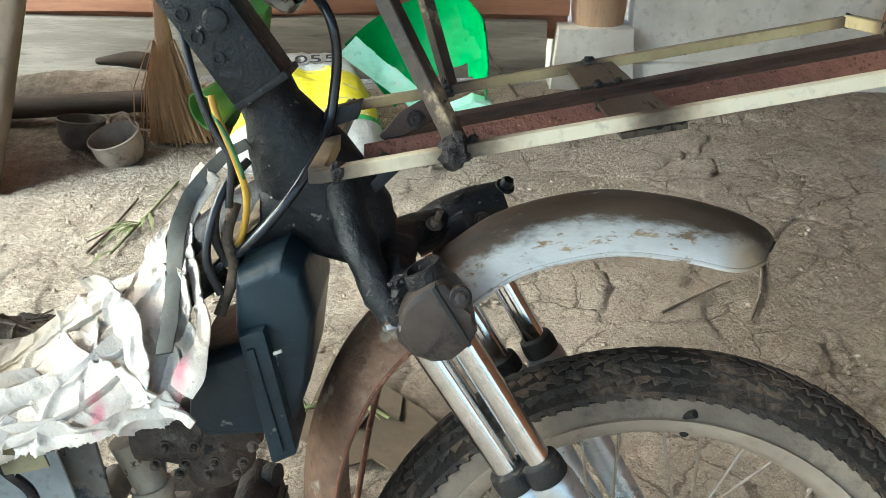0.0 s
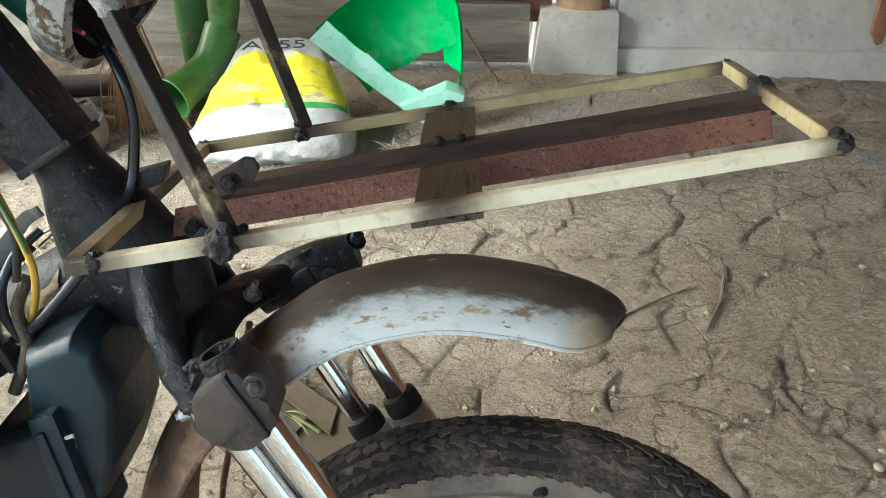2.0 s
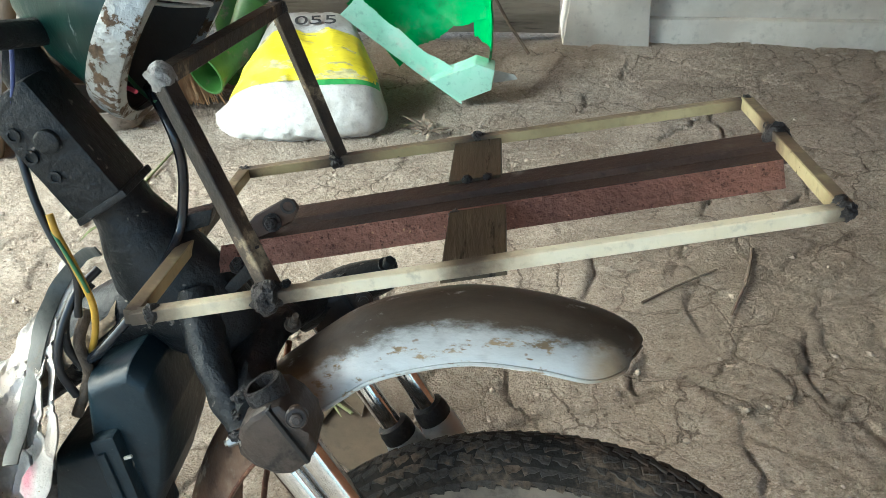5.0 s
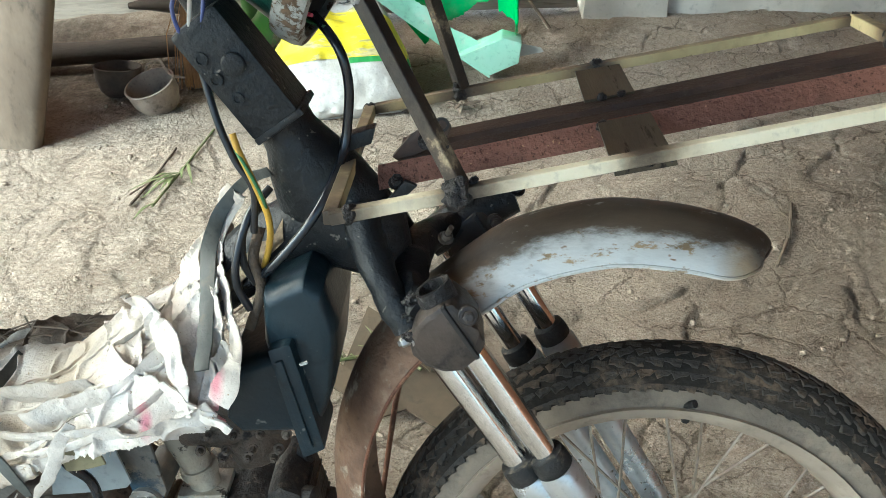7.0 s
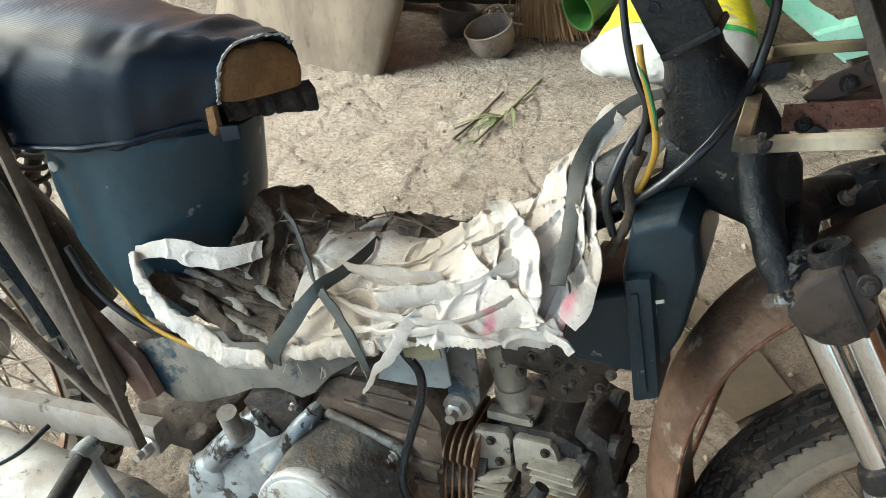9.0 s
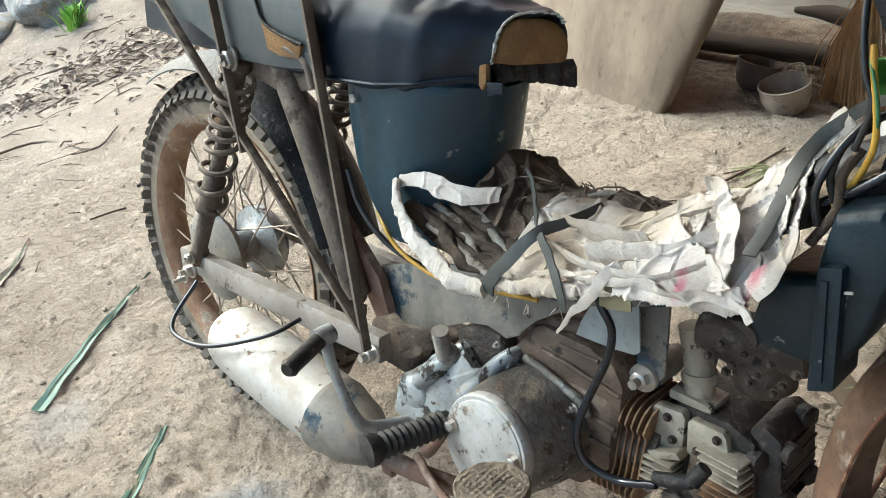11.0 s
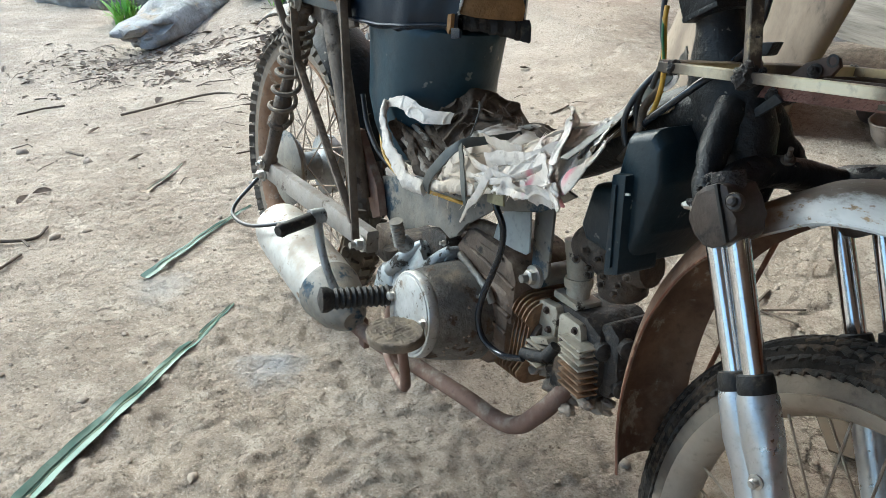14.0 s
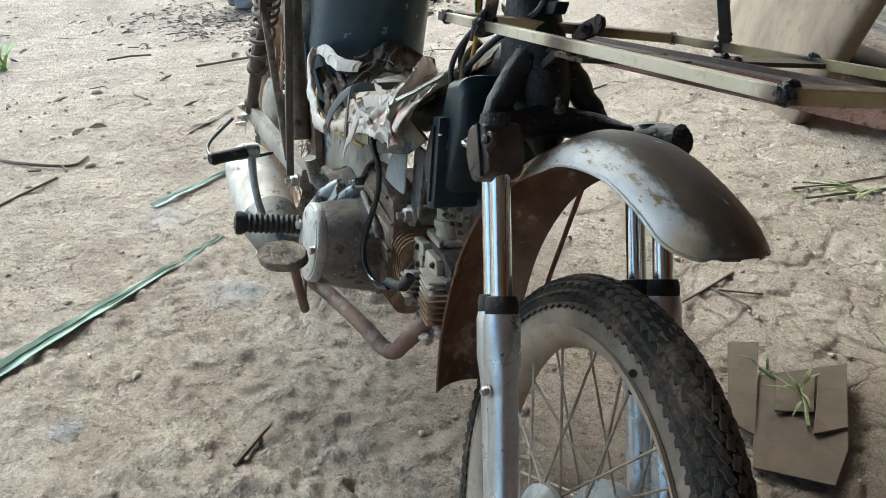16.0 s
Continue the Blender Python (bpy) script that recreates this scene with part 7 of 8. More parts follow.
for k in range(40):
    x, y = 0.575 + 0.21 * rng.random(), -0.05 + 0.08 * rng.random()
    z = heap_far((x - 0.555) / 0.235, (0.072 - y) / 0.15)[2] + 0.004
    d = Vector((0.02 * rng.normal(), 0.012 * rng.normal(), 0.004 + 0.010 * rng.random()))
    bm = bmesh.new()
    tube(bm, [Vector((x, y, z)), Vector((x, y, z + 0.003)) + d * 0.5, Vector((x, y, z)) + d], 0.0009, 5)
    part("straw", bm, M["twig"], rags)


def strap(points, w, tw=(0, 1, 0), material=None, taper=(1.0, 1.0, 0.95, 0.8, 0.55)):
    bm = bmesh.new()
    tube(bm, points, list(taper), section=flat_section(w, 0.0011), smooth_run=8, twist_up=tw)
    for v in bm.verts:
        v.co += Vector((0.0014 * noise.noise(v.co * 60), 0.0012 * noise.noise(v.co * 45), 0.0014 * noise.noise(v.co * 55)))
    return part("rubber_strap", bm, material or M["strap"], rags, "grey rubber strap")


strap([(0.626, -0.116, 0.502), (0.630, -0.118, 0.520), (0.648, -0.116, 0.548), (0.669, -0.100, 0.581), (0.686, -0.065, 0.592), (0.695, -0.02, 0.600)], 0.0075)
strap([(0.676, -0.102, 0.584), (0.697, -0.112, 0.569), (0.720, -0.120, 0.540), (0.726, -0.118, 0.522)], 0.0055)
strap([(0.669, -0.098, 0.583), (0.650, -0.074, 0.582), (0.628, -0.050, 0.592), (0.606, -0.030, 0.606), (0.590, -0.02, 0.612)], 0.0035)
strap([(0.945, -0.025, 0.772), (0.920, 0.000, 0.756), (0.893, 0.012, 0.728), (0.881, -0.010, 0.702), (0.889, -0.064, 0.672), (0.894, -0.118, 0.645)], 0.0068, taper=(0.6, 0.7, 0.85, 1.0, 1.0, 0.85))
bm = bmesh.new()
tube(bm, [(0.758, -0.109, 0.552), (0.775, -0.112, 0.556), (0.793, -0.111, 0.560)], 1.0, section=flat_section(0.0011, 0.012), smooth_run=3)
part("tape_band", bm, M["tape"], rags, "olive tape band")
# brown sack folded over the spine behind the strap


def tan_fold(u, v):
    x = 0.865 + 0.085 * u
    a = math.pi * (0.08 + 0.84 * v)
    mid = along_x(x, [(0.83, 0.600), (0.88, 0.645), (0.95, 0.705)])
    return (x, -0.052 * math.cos(a) * (1 - 0.35 * u), mid + 0.030 * math.sin(a))


sheet("tan_sack", tan_fold, 70, 60, 0.007, 44, M["sack_tan"], rags, "brown-striped sack folded over the frame")
# hanging shreds
for k, (pts, wd) in enumerate((
    ([(0.778, -0.114, 0.592), (0.766, -0.119, 0.578), (0.757, -0.121, 0.555), (0.740, -0.122, 0.530), (0.722, -0.121, 0.497)], 0.0055),
    ([(0.880, -0.119, 0.606), (0.893, -0.123, 0.603), (0.903, -0.126, 0.600), (0.913, -0.128, 0.594)], 0.005),
    ([(0.860, -0.115, 0.632), (0.872, -0.120, 0.618), (0.885, -0.122, 0.609), (0.902, -0.122, 0.604)], 0.006),
    ([(0.72, -0.11, 0.560), (0.75, -0.117, 0.566), (0.79, -0.117, 0.580), (0.83, -0.117, 0.604)], 0.004),
)):
    bm = bmesh.new()
    n_ = len(pts)
    tube(bm, pts, [0.6, 1.1, 1.0, 0.7, 0.2][:n_], section=flat_section(wd, 0.0014), smooth_run=8, twist_up=(0, 1, 0.2))
    for v in bm.verts:
        v.co += Vector((0.003 * noise.noise(v.co * 90), 0.002 * noise.noise(v.co * 50), 0.002 * noise.noise(v.co * 80)))
    part("shred", bm, M["cloth"], rags)
# torn strips that lie along the folds
for k in range(13):
    fn = drape(0.64, 0.905, 0.010)
    u0, v0, ln = 0.02 + 0.75 * rng.random(), 0.40 + 0.5 * rng.random(), 0.10 + 0.22 * rng.random()
    dv = -0.25 * ln * (0.5 + rng.random())
    pts = []
    for s in np.linspace(0, 1, 6):
        p = Vector(fn(min(u0 + ln * s, 1.0), min(max(v0 + dv * s + 0.015 * math.sin(7 * s + k), 0.3), 1.0)))
        pts.append(p + Vector((0, -0.003 - 0.003 * rng.random(), 0)))
    bm = bmesh.new()
    wd = 0.0010 + 0.0022 * rng.random() ** 2
    tube(bm, pts, [0.3, 0.9, 1.1, 0.9, 0.8, 0.2], section=flat_section(wd, 0.0009), smooth_run=6, twist_up=(0, 1, 0.3 * rng.normal()))
    for v in bm.verts:
        v.co += Vector((0.002 * noise.noise(v.co * 110), 0.002 * noise.noise(v.co * 90 + Vector((3, 0, 0))), 0.002 * noise.noise(v.co * 100 + Vector((7, 0, 0)))))
    part("torn_strip", bm, M["cloth"] if k % 4 else M["cloth_grey"], rags)
# frayed threads along the lower edge
for k in range(26):
    x = 0.475 + 0.43 * rng.random()
    z = along_x(x, [(0.46, 0.56), (0.49, 0.528), (0.52, 0.506), (0.56, 0.492), (0.62, 0.492), (0.70, 0.502), (0.78, 0.552), (0.83, 0.572), (0.905, 0.602)])
    bm = bmesh.new()
    a = Vector((x, -0.110 - 0.004 * rng.random(), z + 0.008))
    d = Vector((rng.normal() * 0.004, -0.001, -0.008 - 0.006 * rng.random()))
    tube(bm, [a, a + d * 0.5 + Vector((0.001 * rng.normal(), 0, 0)), a + d], [0.0008, 0.0006, 0.0003], 4)
    part("thread", bm, M["cloth"], rags)

# ---- things along the wall ----
# leaning debarked trunk slab
bm = bmesh.new()
R_, L_ = Vector((-1.215, 2.275, 0)), Vector((-2.14, 2.53, 0))
ax = (L_ - R_).normalized()
bk = Vector((-0.55, 0.835, 0))
loops = []
for z in np.linspace(-0.06, 1.7, 34):
    loop = []
    for k in range(56):
        a = 2 * math.pi * k / 56
        c, s = math.cos(a), math.sin(a)
        u = 0.5 + 0.5 * math.copysign(abs(c) ** 0.5, c)
        v = 0.5 + 0.5 * math.copysign(abs(s) ** 0.85, s)
        p = R_ + ax * (u * 0.93) + bk * (v * 0.34) + Vector((0.355 * z, 0.03 * z, z))
        q = Vector((p.x - 0.355 * z, p.y, z * 0.25))
        p += bk * (0.016 * noise.noise(q * 5) + 0.012 * (0.4 - abs(noise.noise(q * 16)))) + ax * 0.012 * noise.noise(q * 7 + Vector((3, 0, 0)))
        loop.append(p)
    loops.append(loop)
rings(bm, loops)
trunk = part("timber_slab", bm, M["trunk"])
tagged(trunk, "thick brown debarked timber slab leaning upright on the clay", "timber")

# fertiliser sack
sack = thing("feed_sack", "plump white woven sack with a yellow band, on clay", "sack", pose(-0.435, 2.70, 0, 0, 0, 9.5))
PROF = [(-0.19, 0.0), (-0.23, 0.03), (-0.225, 0.08), (-0.185, 0.14), (-0.115, 0.195), (-0.03, 0.235), (0.07, 0.265), (0.17, 0.275), (0.24, 0.245), (0.27, 0.17), (0.26, 0.07), (0.20, 0.0)]
prof_run = [(p.x, p.y) for p in curve([(a, b, 0) for a, b in PROF], 5)]


def sack_point(u, i, lift=0.0):
    a, b = prof_run[i]
    w_ = 2 * u - 1
    s = max(1 - abs(w_) ** (2.6 if w_ < 0 else 6.0), 0.0) ** (0.75 if w_ < 0 else 0.5)
    s = 0.10 + 0.90 * s
    x = w_ * (0.275 - 0.06 * max(a + 0.1, 0) / 0.35) * (1 - (0.9 if w_ < 0 else 0.25) * b)
    mid = 0.02
    p = Vector((x, mid + (a - mid) * (0.25 + 0.75 * s), (b - 0.09) * s + 0.09 * (0.55 + 0.45 * s)))
    if b < 0.02:
        p.z = b
    crease = 0.016 * noise.noise(Vector((x * 8, a * 5, 1))) + 0.022 * (0.4 - abs(noise.noise(Vector((x * 9 + b * 12, a * 9 + b * 17, 7))))) + 0.009 * (0.4 - abs(noise.noise(Vector((x * 26 - b * 20, a * 20 + b * 24, 3))))) + 0.004 * noise.noise(Vector((x * 45, a * 40, b * 40)))
    d = Vector((0, a, b - 0.12)).normalized()
    return p + d * (crease + lift)


def sack_band(name, i0, i1, lift, material, u0=0.0, u1=1.0, label=""):
    bm = bmesh.new()
    nu = 44
    grid = [[bm.verts.new(sack_point(u0 + (u1 - u0) * k / nu, i, lift)) for i in range(i0, i1 + 1)] for k in range(nu + 1)]
    for g0, g1 in zip(grid, grid[1:]):
        for a, b in zip(range(i1 - i0), range(1, i1 - i0 + 1)):
            bm.faces.new((g0[a], g1[a], g1[b], g0[b]))
    return part(name, bm, material, sack, label)


bm = bmesh.new()
rings(bm, [[sack_point(k / 44, i) for i in range(len(prof_run))] for k in range(45)])
part("sack_body", bm, M["sack_white"], sack)
sack_band("green_line", 17, 19, 0.0022, M["sack_green"], 0.62, 0.98, "thin green printed line")
sack_band("yellow_band", 18, 29, 0.0032, M["sack_yellow"], 0.02, 0.98, "yellow printed band")
seam = bmesh.new()
tube(seam, [sack_point(u, 2, 0.001) for u in np.linspace(0.03, 0.97, 30)], 0.003, 6)
part("seam", seam, M["sack_white"], sack)
txt = bpy.data.curves.new("sack_lettering", "FONT")
txt.body, txt.size, txt.extrude, txt.align_x = "A055", 0.075, 0.0006, "CENTER"
ink = new("sack_lettering", txt)
ink.parent = sack
ink.matrix_local = pose(0.03, 0.075, 0.2745, 12, 0, 0) @ Matrix.Diagonal((1.25, 1, 1, 1))
txt.materials.append(M["ink"])
tagged(ink, "dark printed letters and figures")

# cut green plastic container
can = thing("plastic_container", "broken bright green plastic container with jagged cut edges", "container", Matrix.Translation((-0.05, 2.9, 0)))


def curved(a, b, c, d, bow):
    a, b, c, d = map(Vector, (a, b, c, d))

    def fn(u, v):
        n = (b - a).cross(d - a).normalized()
        return a.lerp(b, u).lerp(d.lerp(c, u), v) + n * bow * math.sin(math.pi * min(max(u, 0), 1)) + n * bow * 0.4 * math.sin(math.pi * min(max(v, 0), 1))
    return fn


sheet("back_panel", curved((-0.26, 0.02, 0.30), (0.10, 0.16, 0.46), (0.22, 0.06, 0.24), (-0.10, 0.10, 0.05), 0.09), 40, 30, 0.004, 51, M["green_plastic"], can, thick=0.004, ragged=0.10)
sheet("side_panel", curved((0.10, 0.16, 0.46), (0.215, 0.0, 0.33), (0.215, -0.06, 0.13), (0.16, 0.10, 0.16), 0.03), 30, 24, 0.006, 53, M["green_plastic"], can, thick=0.004, ragged=0.12)
sheet("cut_wall", curved((-0.27, -0.05, 0.285), (0.13, -0.12, 0.015), (0.10, -0.05, 0.10), (-0.22, 0.0, 0.33), -0.015), 50, 14, 0.003, 57, M["pale_green"], can, "faded pale green lower wall", thick=0.004, ragged=0.12)
bm = bmesh.new()
slab(bm, [(0.02, 0.09), (0.12, 0.015), (0.225, 0.06), (0.235, 0.13), (0.17, 0.15), (0.10, 0.11)], -0.11, -0.02, bevel=0.006)
part("container_corner", bm, M["pale_green"], can)
bm = bmesh.new()
slab(bm, [(0.20, 0.055), (0.31, 0.075), (0.30, 0.09), (0.21, 0.11)], -0.045, -0.042)
part("clear_flap", bm, M["litter_plastic"], can, "cloudy plastic flap")

# rubber boots
def boot(label, pts, radii, foot, m):
    b = thing("rubber_boot", label, "boot", m, group="pair of boots")
    bm = bmesh.new()
    run = curve(pts, 8)
    rad = np.interp(np.linspace(0, 1, len(run)), np.linspace(0, 1, len(radii)), radii)
    outer, inner = [], []
    for i, p in enumerate(run):
        d = (run[min(i + 1, len(run) - 1)] - run[max(i - 1, 0)]).normalized()
        s = d.cross(Vector((0, 1, 0))).normalized()
        o = s.cross(d)
        outer.append([p + (s * math.cos(2 * math.pi * k / 24) + o * math.sin(2 * math.pi * k / 24) * 0.8) * rad[i] for k in range(24)])
        inner.append([p + (s * math.cos(2 * math.pi * k / 24) + o * math.sin(2 * math.pi * k / 24) * 0.8) * (rad[i] - 0.004) for k in range(24)])
    rings(bm, inner[: len(inner) * 2 // 3][::-1] + outer)
    part("shaft", bm, M["boot"], b)
    bm = bmesh.new()
    tube(bm, [outer[0][k] for k in range(24)] + [outer[0][0]], 0.004, 6)
    part("boot_rim", bm, M["boot"], b)
    bm = bmesh.new()
    tube(bm, foot, [0.045, 0.048, 0.046, 0.03], 14, smooth_run=5)
    part("foot", bm, M["boot"], b)


boot("green rubber boot lying with its open top forward", [(-0.005, 0.0, 0.145), (0.03, 0.10, 0.165), (0.075, 0.17, 0.205), (0.11, 0.24, 0.30)], [0.068, 0.056, 0.056, 0.060], [(0.11, 0.24, 0.30), (0.12, 0.25, 0.36), (0.14, 0.22, 0.42), (0.16, 0.16, 0.45)], Matrix.Translation((-0.722, 2.66, 0)))
boot("green rubber boot standing against the sill board", [(0.0, 0.02, 0.55), (0.0, 0.01, 0.44), (0.005, 0.0, 0.32), (0.01, 0.0, 0.22)], [0.06, 0.056, 0.052, 0.05], [(0.01, 0.0, 0.22), (0.012, -0.01, 0.17), (0.02, -0.05, 0.14), (0.02, -0.10, 0.13)], Matrix.Translation((-0.745, 2.99, -0.085)))

# straw broom
broom = thing("straw_broom", "straw hand broom standing bristles down by the wall", "broom", Matrix.Translation((-0.88, 2.77, 0)))
bm = bmesh.new()
for k in range(420):
    a, b = rng.normal() * 0.42, rng.normal() * 0.4
    top = Vector((0.028 * a, 0.03 + 0.02 * b, 0.34))
    mid = Vector((0.075 * a, 0.03 * b, 0.19))
    ln = 0.0 + 0.05 * rng.random()
    end = Vector((0.115 * a + 0.03 + 0.012 * rng.normal(), 0.05 * b - 0.02, ln))
    tube(bm, [top, mid, end], 0.0021, 3)
tagged(part("bristles", bm, M["bristle"], broom), kind="stuff")
bm = bmesh.new()
lathe(bm, [(0.03, 0.30), (0.028, 0.36), (0.02, 0.42), (0.014, 0.9)], Matrix.Translation((0, 0.035, 0)), 12)
part("broom_handle", bm, M["post_wood"], broom)

# pots and clutter in the shade
def pot(label, m, s, name="clay_pot", stuff="clay_pot"):
    bm = bmesh.new()
    prof = [(0.045, 0.0), (0.066, 0.02), (0.082, 0.06), (0.084, 0.10), (0.088, 0.112), (0.082, 0.114), (0.077, 0.10), (0.074, 0.06), (0.05, 0.02)]
    lathe(bm, [(r * s, h * s) for r, h in prof], Matrix(), 28)
    ob = part(name, bm, M[stuff])
    ob.matrix_world = m
    return tagged(ob, label, "pot", group="pots by the wall")


pot("small pale clay pot with a chipped rim, on dark clay", pose(-0.985, 2.60, -0.005, 14, -10, 0), 0.95)
pot("dusty brown clay pot in the shade of the wall", pose(-1.18, 2.72, -0.005, -8, 6, 0), 0.9, stuff="dark_pot")
bm = bmesh.new()
tube(bm, [(-0.90, 2.62, 0.095), (-0.94, 2.60, 0.115), (-0.99, 2.66, 0.14), (-1.04, 2.68, 0.12), (-1.06, 2.70, 0.09), (-1.08, 2.66, 0.02)], 0.004, 6, smooth_run=5)
tagged(part("string", bm, M["clay_pot"]), "dusty string lying over a clay pot", "string")
bm = bmesh.new()
tube(bm, [(-1.75, 2.93, 0.055), (-1.35, 2.92, 0.075), (-1.0, 2.91, 0.10), (-0.78, 2.90, 0.10)], [0.045, 0.04, 0.038, 0.03], 12, smooth_run=6)
tagged(part("wooden_pole", bm, M["dark_wood"]), "dark damp wooden pole lying along the wall", "pole")
bm = bmesh.new()
tube(bm, [(-1.22, 3.05, 0.20), (-1.08, 3.02, 0.215), (-0.98, 3.0, 0.20), (-0.93, 2.98, 0.16)], [0.012, 0.03, 0.032, 0.015], 10, smooth_run=5)
tagged(part("dark_rag", bm, M["dark_wood"]), "crumpled dark rag on the ground by the wall", "rag")
bm = bmesh.new()
bmesh.ops.create_icosphere(bm, subdivisions=4, radius=1.0, matrix=Matrix.Translation((-1.35, 3.2, -0.06)) @ Matrix.Diagonal((0.75, 0.22, 0.17, 1)))
for v in bm.verts:
    v.co += Vector((0, -0.02, 0.02)) * noise.noise(v.co * 9) * 1.5
tagged(part("earth_bank", bm, M["soil"]), "low bank of dry earth under the sill board", "earth", kind="structure")
bm = bmesh.new()
slab(bm, [(1.685, 0.19), (1.715, 0.14), (1.735, 0.15), (1.75, 0.6), (1.70, 0.6)], WALL_Y - 0.055, WALL_Y - 0.03, bevel=0.004)
tagged(part("wood_batten", bm, M["plank_red"]), "short reddish batten hanging by the plinth", "batten")
# stick against the sill
bm = bmesh.new()
tube(bm, [(0.30, 3.28, 0.01), (0.22, 3.36, 0.10), (0.17, 3.42, 0.17)], 0.006, 7)
tagged(part("stick", bm, M["twig"]), "thin stick leaning on the grey sill board", "stick")

# ---- things on the ground ----
def rest(x, y, dz=0.0):
    return Vector((x, y, ground_z(x, y) + dz))


def blade(label, pts, w, material, name="leaf_blade", fold=0.35):
    """A long leaf blade with a folded midrib."""
    run = curve([rest(x, y, 0.004 + 0.001 * k) for k, (x, y) in enumerate(pts)], 10)
    bm = bmesh.new()
    loops = []
    n_ = len(run)
    for i, p in enumerate(run):
        t = i / (n_ - 1)
        d = (run[min(i + 1, n_ - 1)] - run[max(i - 1, 0)]).normalized()
        s = d.cross(Vector((0, 0, 1))).normalized()
        ww = w * (0.05 + 0.95 * math.sin(math.pi * min(1, 0.02 + 0.9 * t) * 0.55) ** 0.8)
        up = Vector((0, 0, 1))
        sec = [p + s * (ww * u) + up * (ww * fold * abs(u) + 0.006 * noise.noise(p * 20 + s * u)) + s * (0.25 * ww * noise.noise(p * 14)) for u in (-1, -0.55, -0.1, 0, 0.1, 0.55, 1)]
        loops.append(sec + [v - up * 0.0012 for v in sec[::-1]])
    rings(bm, loops)
    ob = tagged(part(name, bm, material), label, "leaf")
    for off, tone in ((0.0, "rib_pale"), (0.55, "blade_dark")):
        bm = bmesh.new()
        tube(bm, [l[3] + (l[5] - l[3]) * off + Vector((0, 0, 0.0008)) for l in loops[2:-2]], [0.0008, 0.0015, 0.0012, 0.0006], 5)
        part("midrib" if off == 0 else "leaf_fold", bm, M[tone], ob)
    return ob


blade("long pale green leaf blade lying on the clay", [(-1.10, 0.445), (-0.99, 0.33), (-0.87, 0.205), (-0.79, 0.12), (-0.66, -0.02), (-0.50, -0.17)], 0.019, M["leaf_green"])
blade("short green leaf blade lying on the clay", [(-1.69, 0.69), (-1.49, 0.46), (-1.30, 0.27)], 0.012, M["leaf_green"])
blade("dry curled leaf blade on the clay", [(-2.29, 0.59), (-2.10, 0.49), (-1.97, 0.39)], 0.014, M["litter"])
blade("dry leaf blade beside the rear wheel", [(-0.86, 0.60), (-0.80, 0.63), (-0.74, 0.66)], 0.016, M["litter_pale"])


def twig(label, pts, r, material=None, fork=0):
    bm = bmesh.new()
    run = [rest(x, y, r * 0.9 + 0.002) for x, y in pts]
    tube(bm, run, [r, r * 0.9, r * 0.8, r * 0.6][: len(run)] if len(run) > 2 else r, 6, smooth_run=5)
    for k in range(fork):
        p = run[len(run) // 2] + Vector((0.03 * rng.normal(), 0.03 * rng.normal(), 0))
        tube(bm, [p, p + Vector((0.05 * rng.normal(), 0.05 * rng.normal(), 0.004))], r * 0.6, 5)
    return tagged(part("twig", bm, material or M["twig"]), label, "twig", group="twigs on the ground")


twig("thin dry twig pressed into the clay", [(-0.24, 0.34), (-0.30, 0.395), (-0.35, 0.44)], 0.005)
twig("bent dry twig on the cracked clay", [(0.84, 1.96), (0.80, 1.83), (0.74, 1.70)], 0.004, fork=2)
twig("pale dry twig on the cracked clay", [(0.55, 1.73), (0.64, 1.80), (0.74, 1.87)], 0.003)
twig("dark vine stem on the yard clay", [(-1.95, -0.22), (-1.80, -0.10), (-1.72, 0.05), (-1.79, 0.10)], 0.006, fork=2)
twig("long dry stem on the yard clay", [(-3.54, 0.56), (-3.70, 1.07), (-3.19, 1.14), (-3.33, 1.32)], 0.006, fork=1)
twig("thin dry stem on the clay", [(-1.62, 0.02), (-1.45, -0.12), (-1.30, -0.20)], 0.004)
twig("dry twig by the cardboard", [(-0.54, 1.53), (-0.50, 1.42), (-0.46, 1.31)], 0.004, fork=2)
twig("dry stem on the cracked clay", [(-0.85, 1.95), (-0.84, 2.10), (-0.83, 2.27)], 0.004, fork=2)


def sprig(label, at, along_, n, size, material=None, wide=0.005, lift=0.0):
    """A small plucked sprig of narrow leaves."""
    s = thing("grass_sprig", label, "grass", Matrix.Translation(rest(*at, lift)))
    bm = bmesh.new()
    d = Vector((along_[0], along_[1], 0))
    tube(bm, [Vector((0, 0, 0.01)), d * 0.5 + Vector((0.006, 0, 0.014)), d + Vector((0, 0, 0.01))], 0.0035, 6)
    part("stem", bm, material or M["grass_dull"], s)
    for k in range(n):
        bm = bmesh.new()
        t = rng.random() * 0.55
        b = d * t + Vector((0, 0, 0.012))
        e = b + Vector((-d.x * 0.25 + size * rng.normal() * 0.7, -d.y * 0.25 + size * rng.normal() * 0.7, 0.006 + 0.02 * rng.random()))
        tube(bm, [b, b.lerp(e, 0.5) + Vector((0, 0, 0.008)), e], [0.6, 1, 0.2], section=flat_section(wide, 0.0007), smooth_run=4)
        part("leaf", bm, material or M["grass_dull"], s)
    return s


sprig("small green sprig lying on the cracked clay", (-0.785, 1.94), (0.03, 0.46), 9, 0.06)
sprig("cut grass stalks lying on cardboard", (-0.13, 1.37), (0.10, -0.06), 9, 0.06, wide=0.0028, lift=0.026)
sprig("dry weed tangle under the rack", (-0.03, 2.56), (0.08, 0.05), 16, 0.07, M["litter"])
sprig("green cut stalk on the cardboard", (-0.20, 1.34), (0.08, 0.02), 4, 0.03, wide=0.0025, lift=0.020)

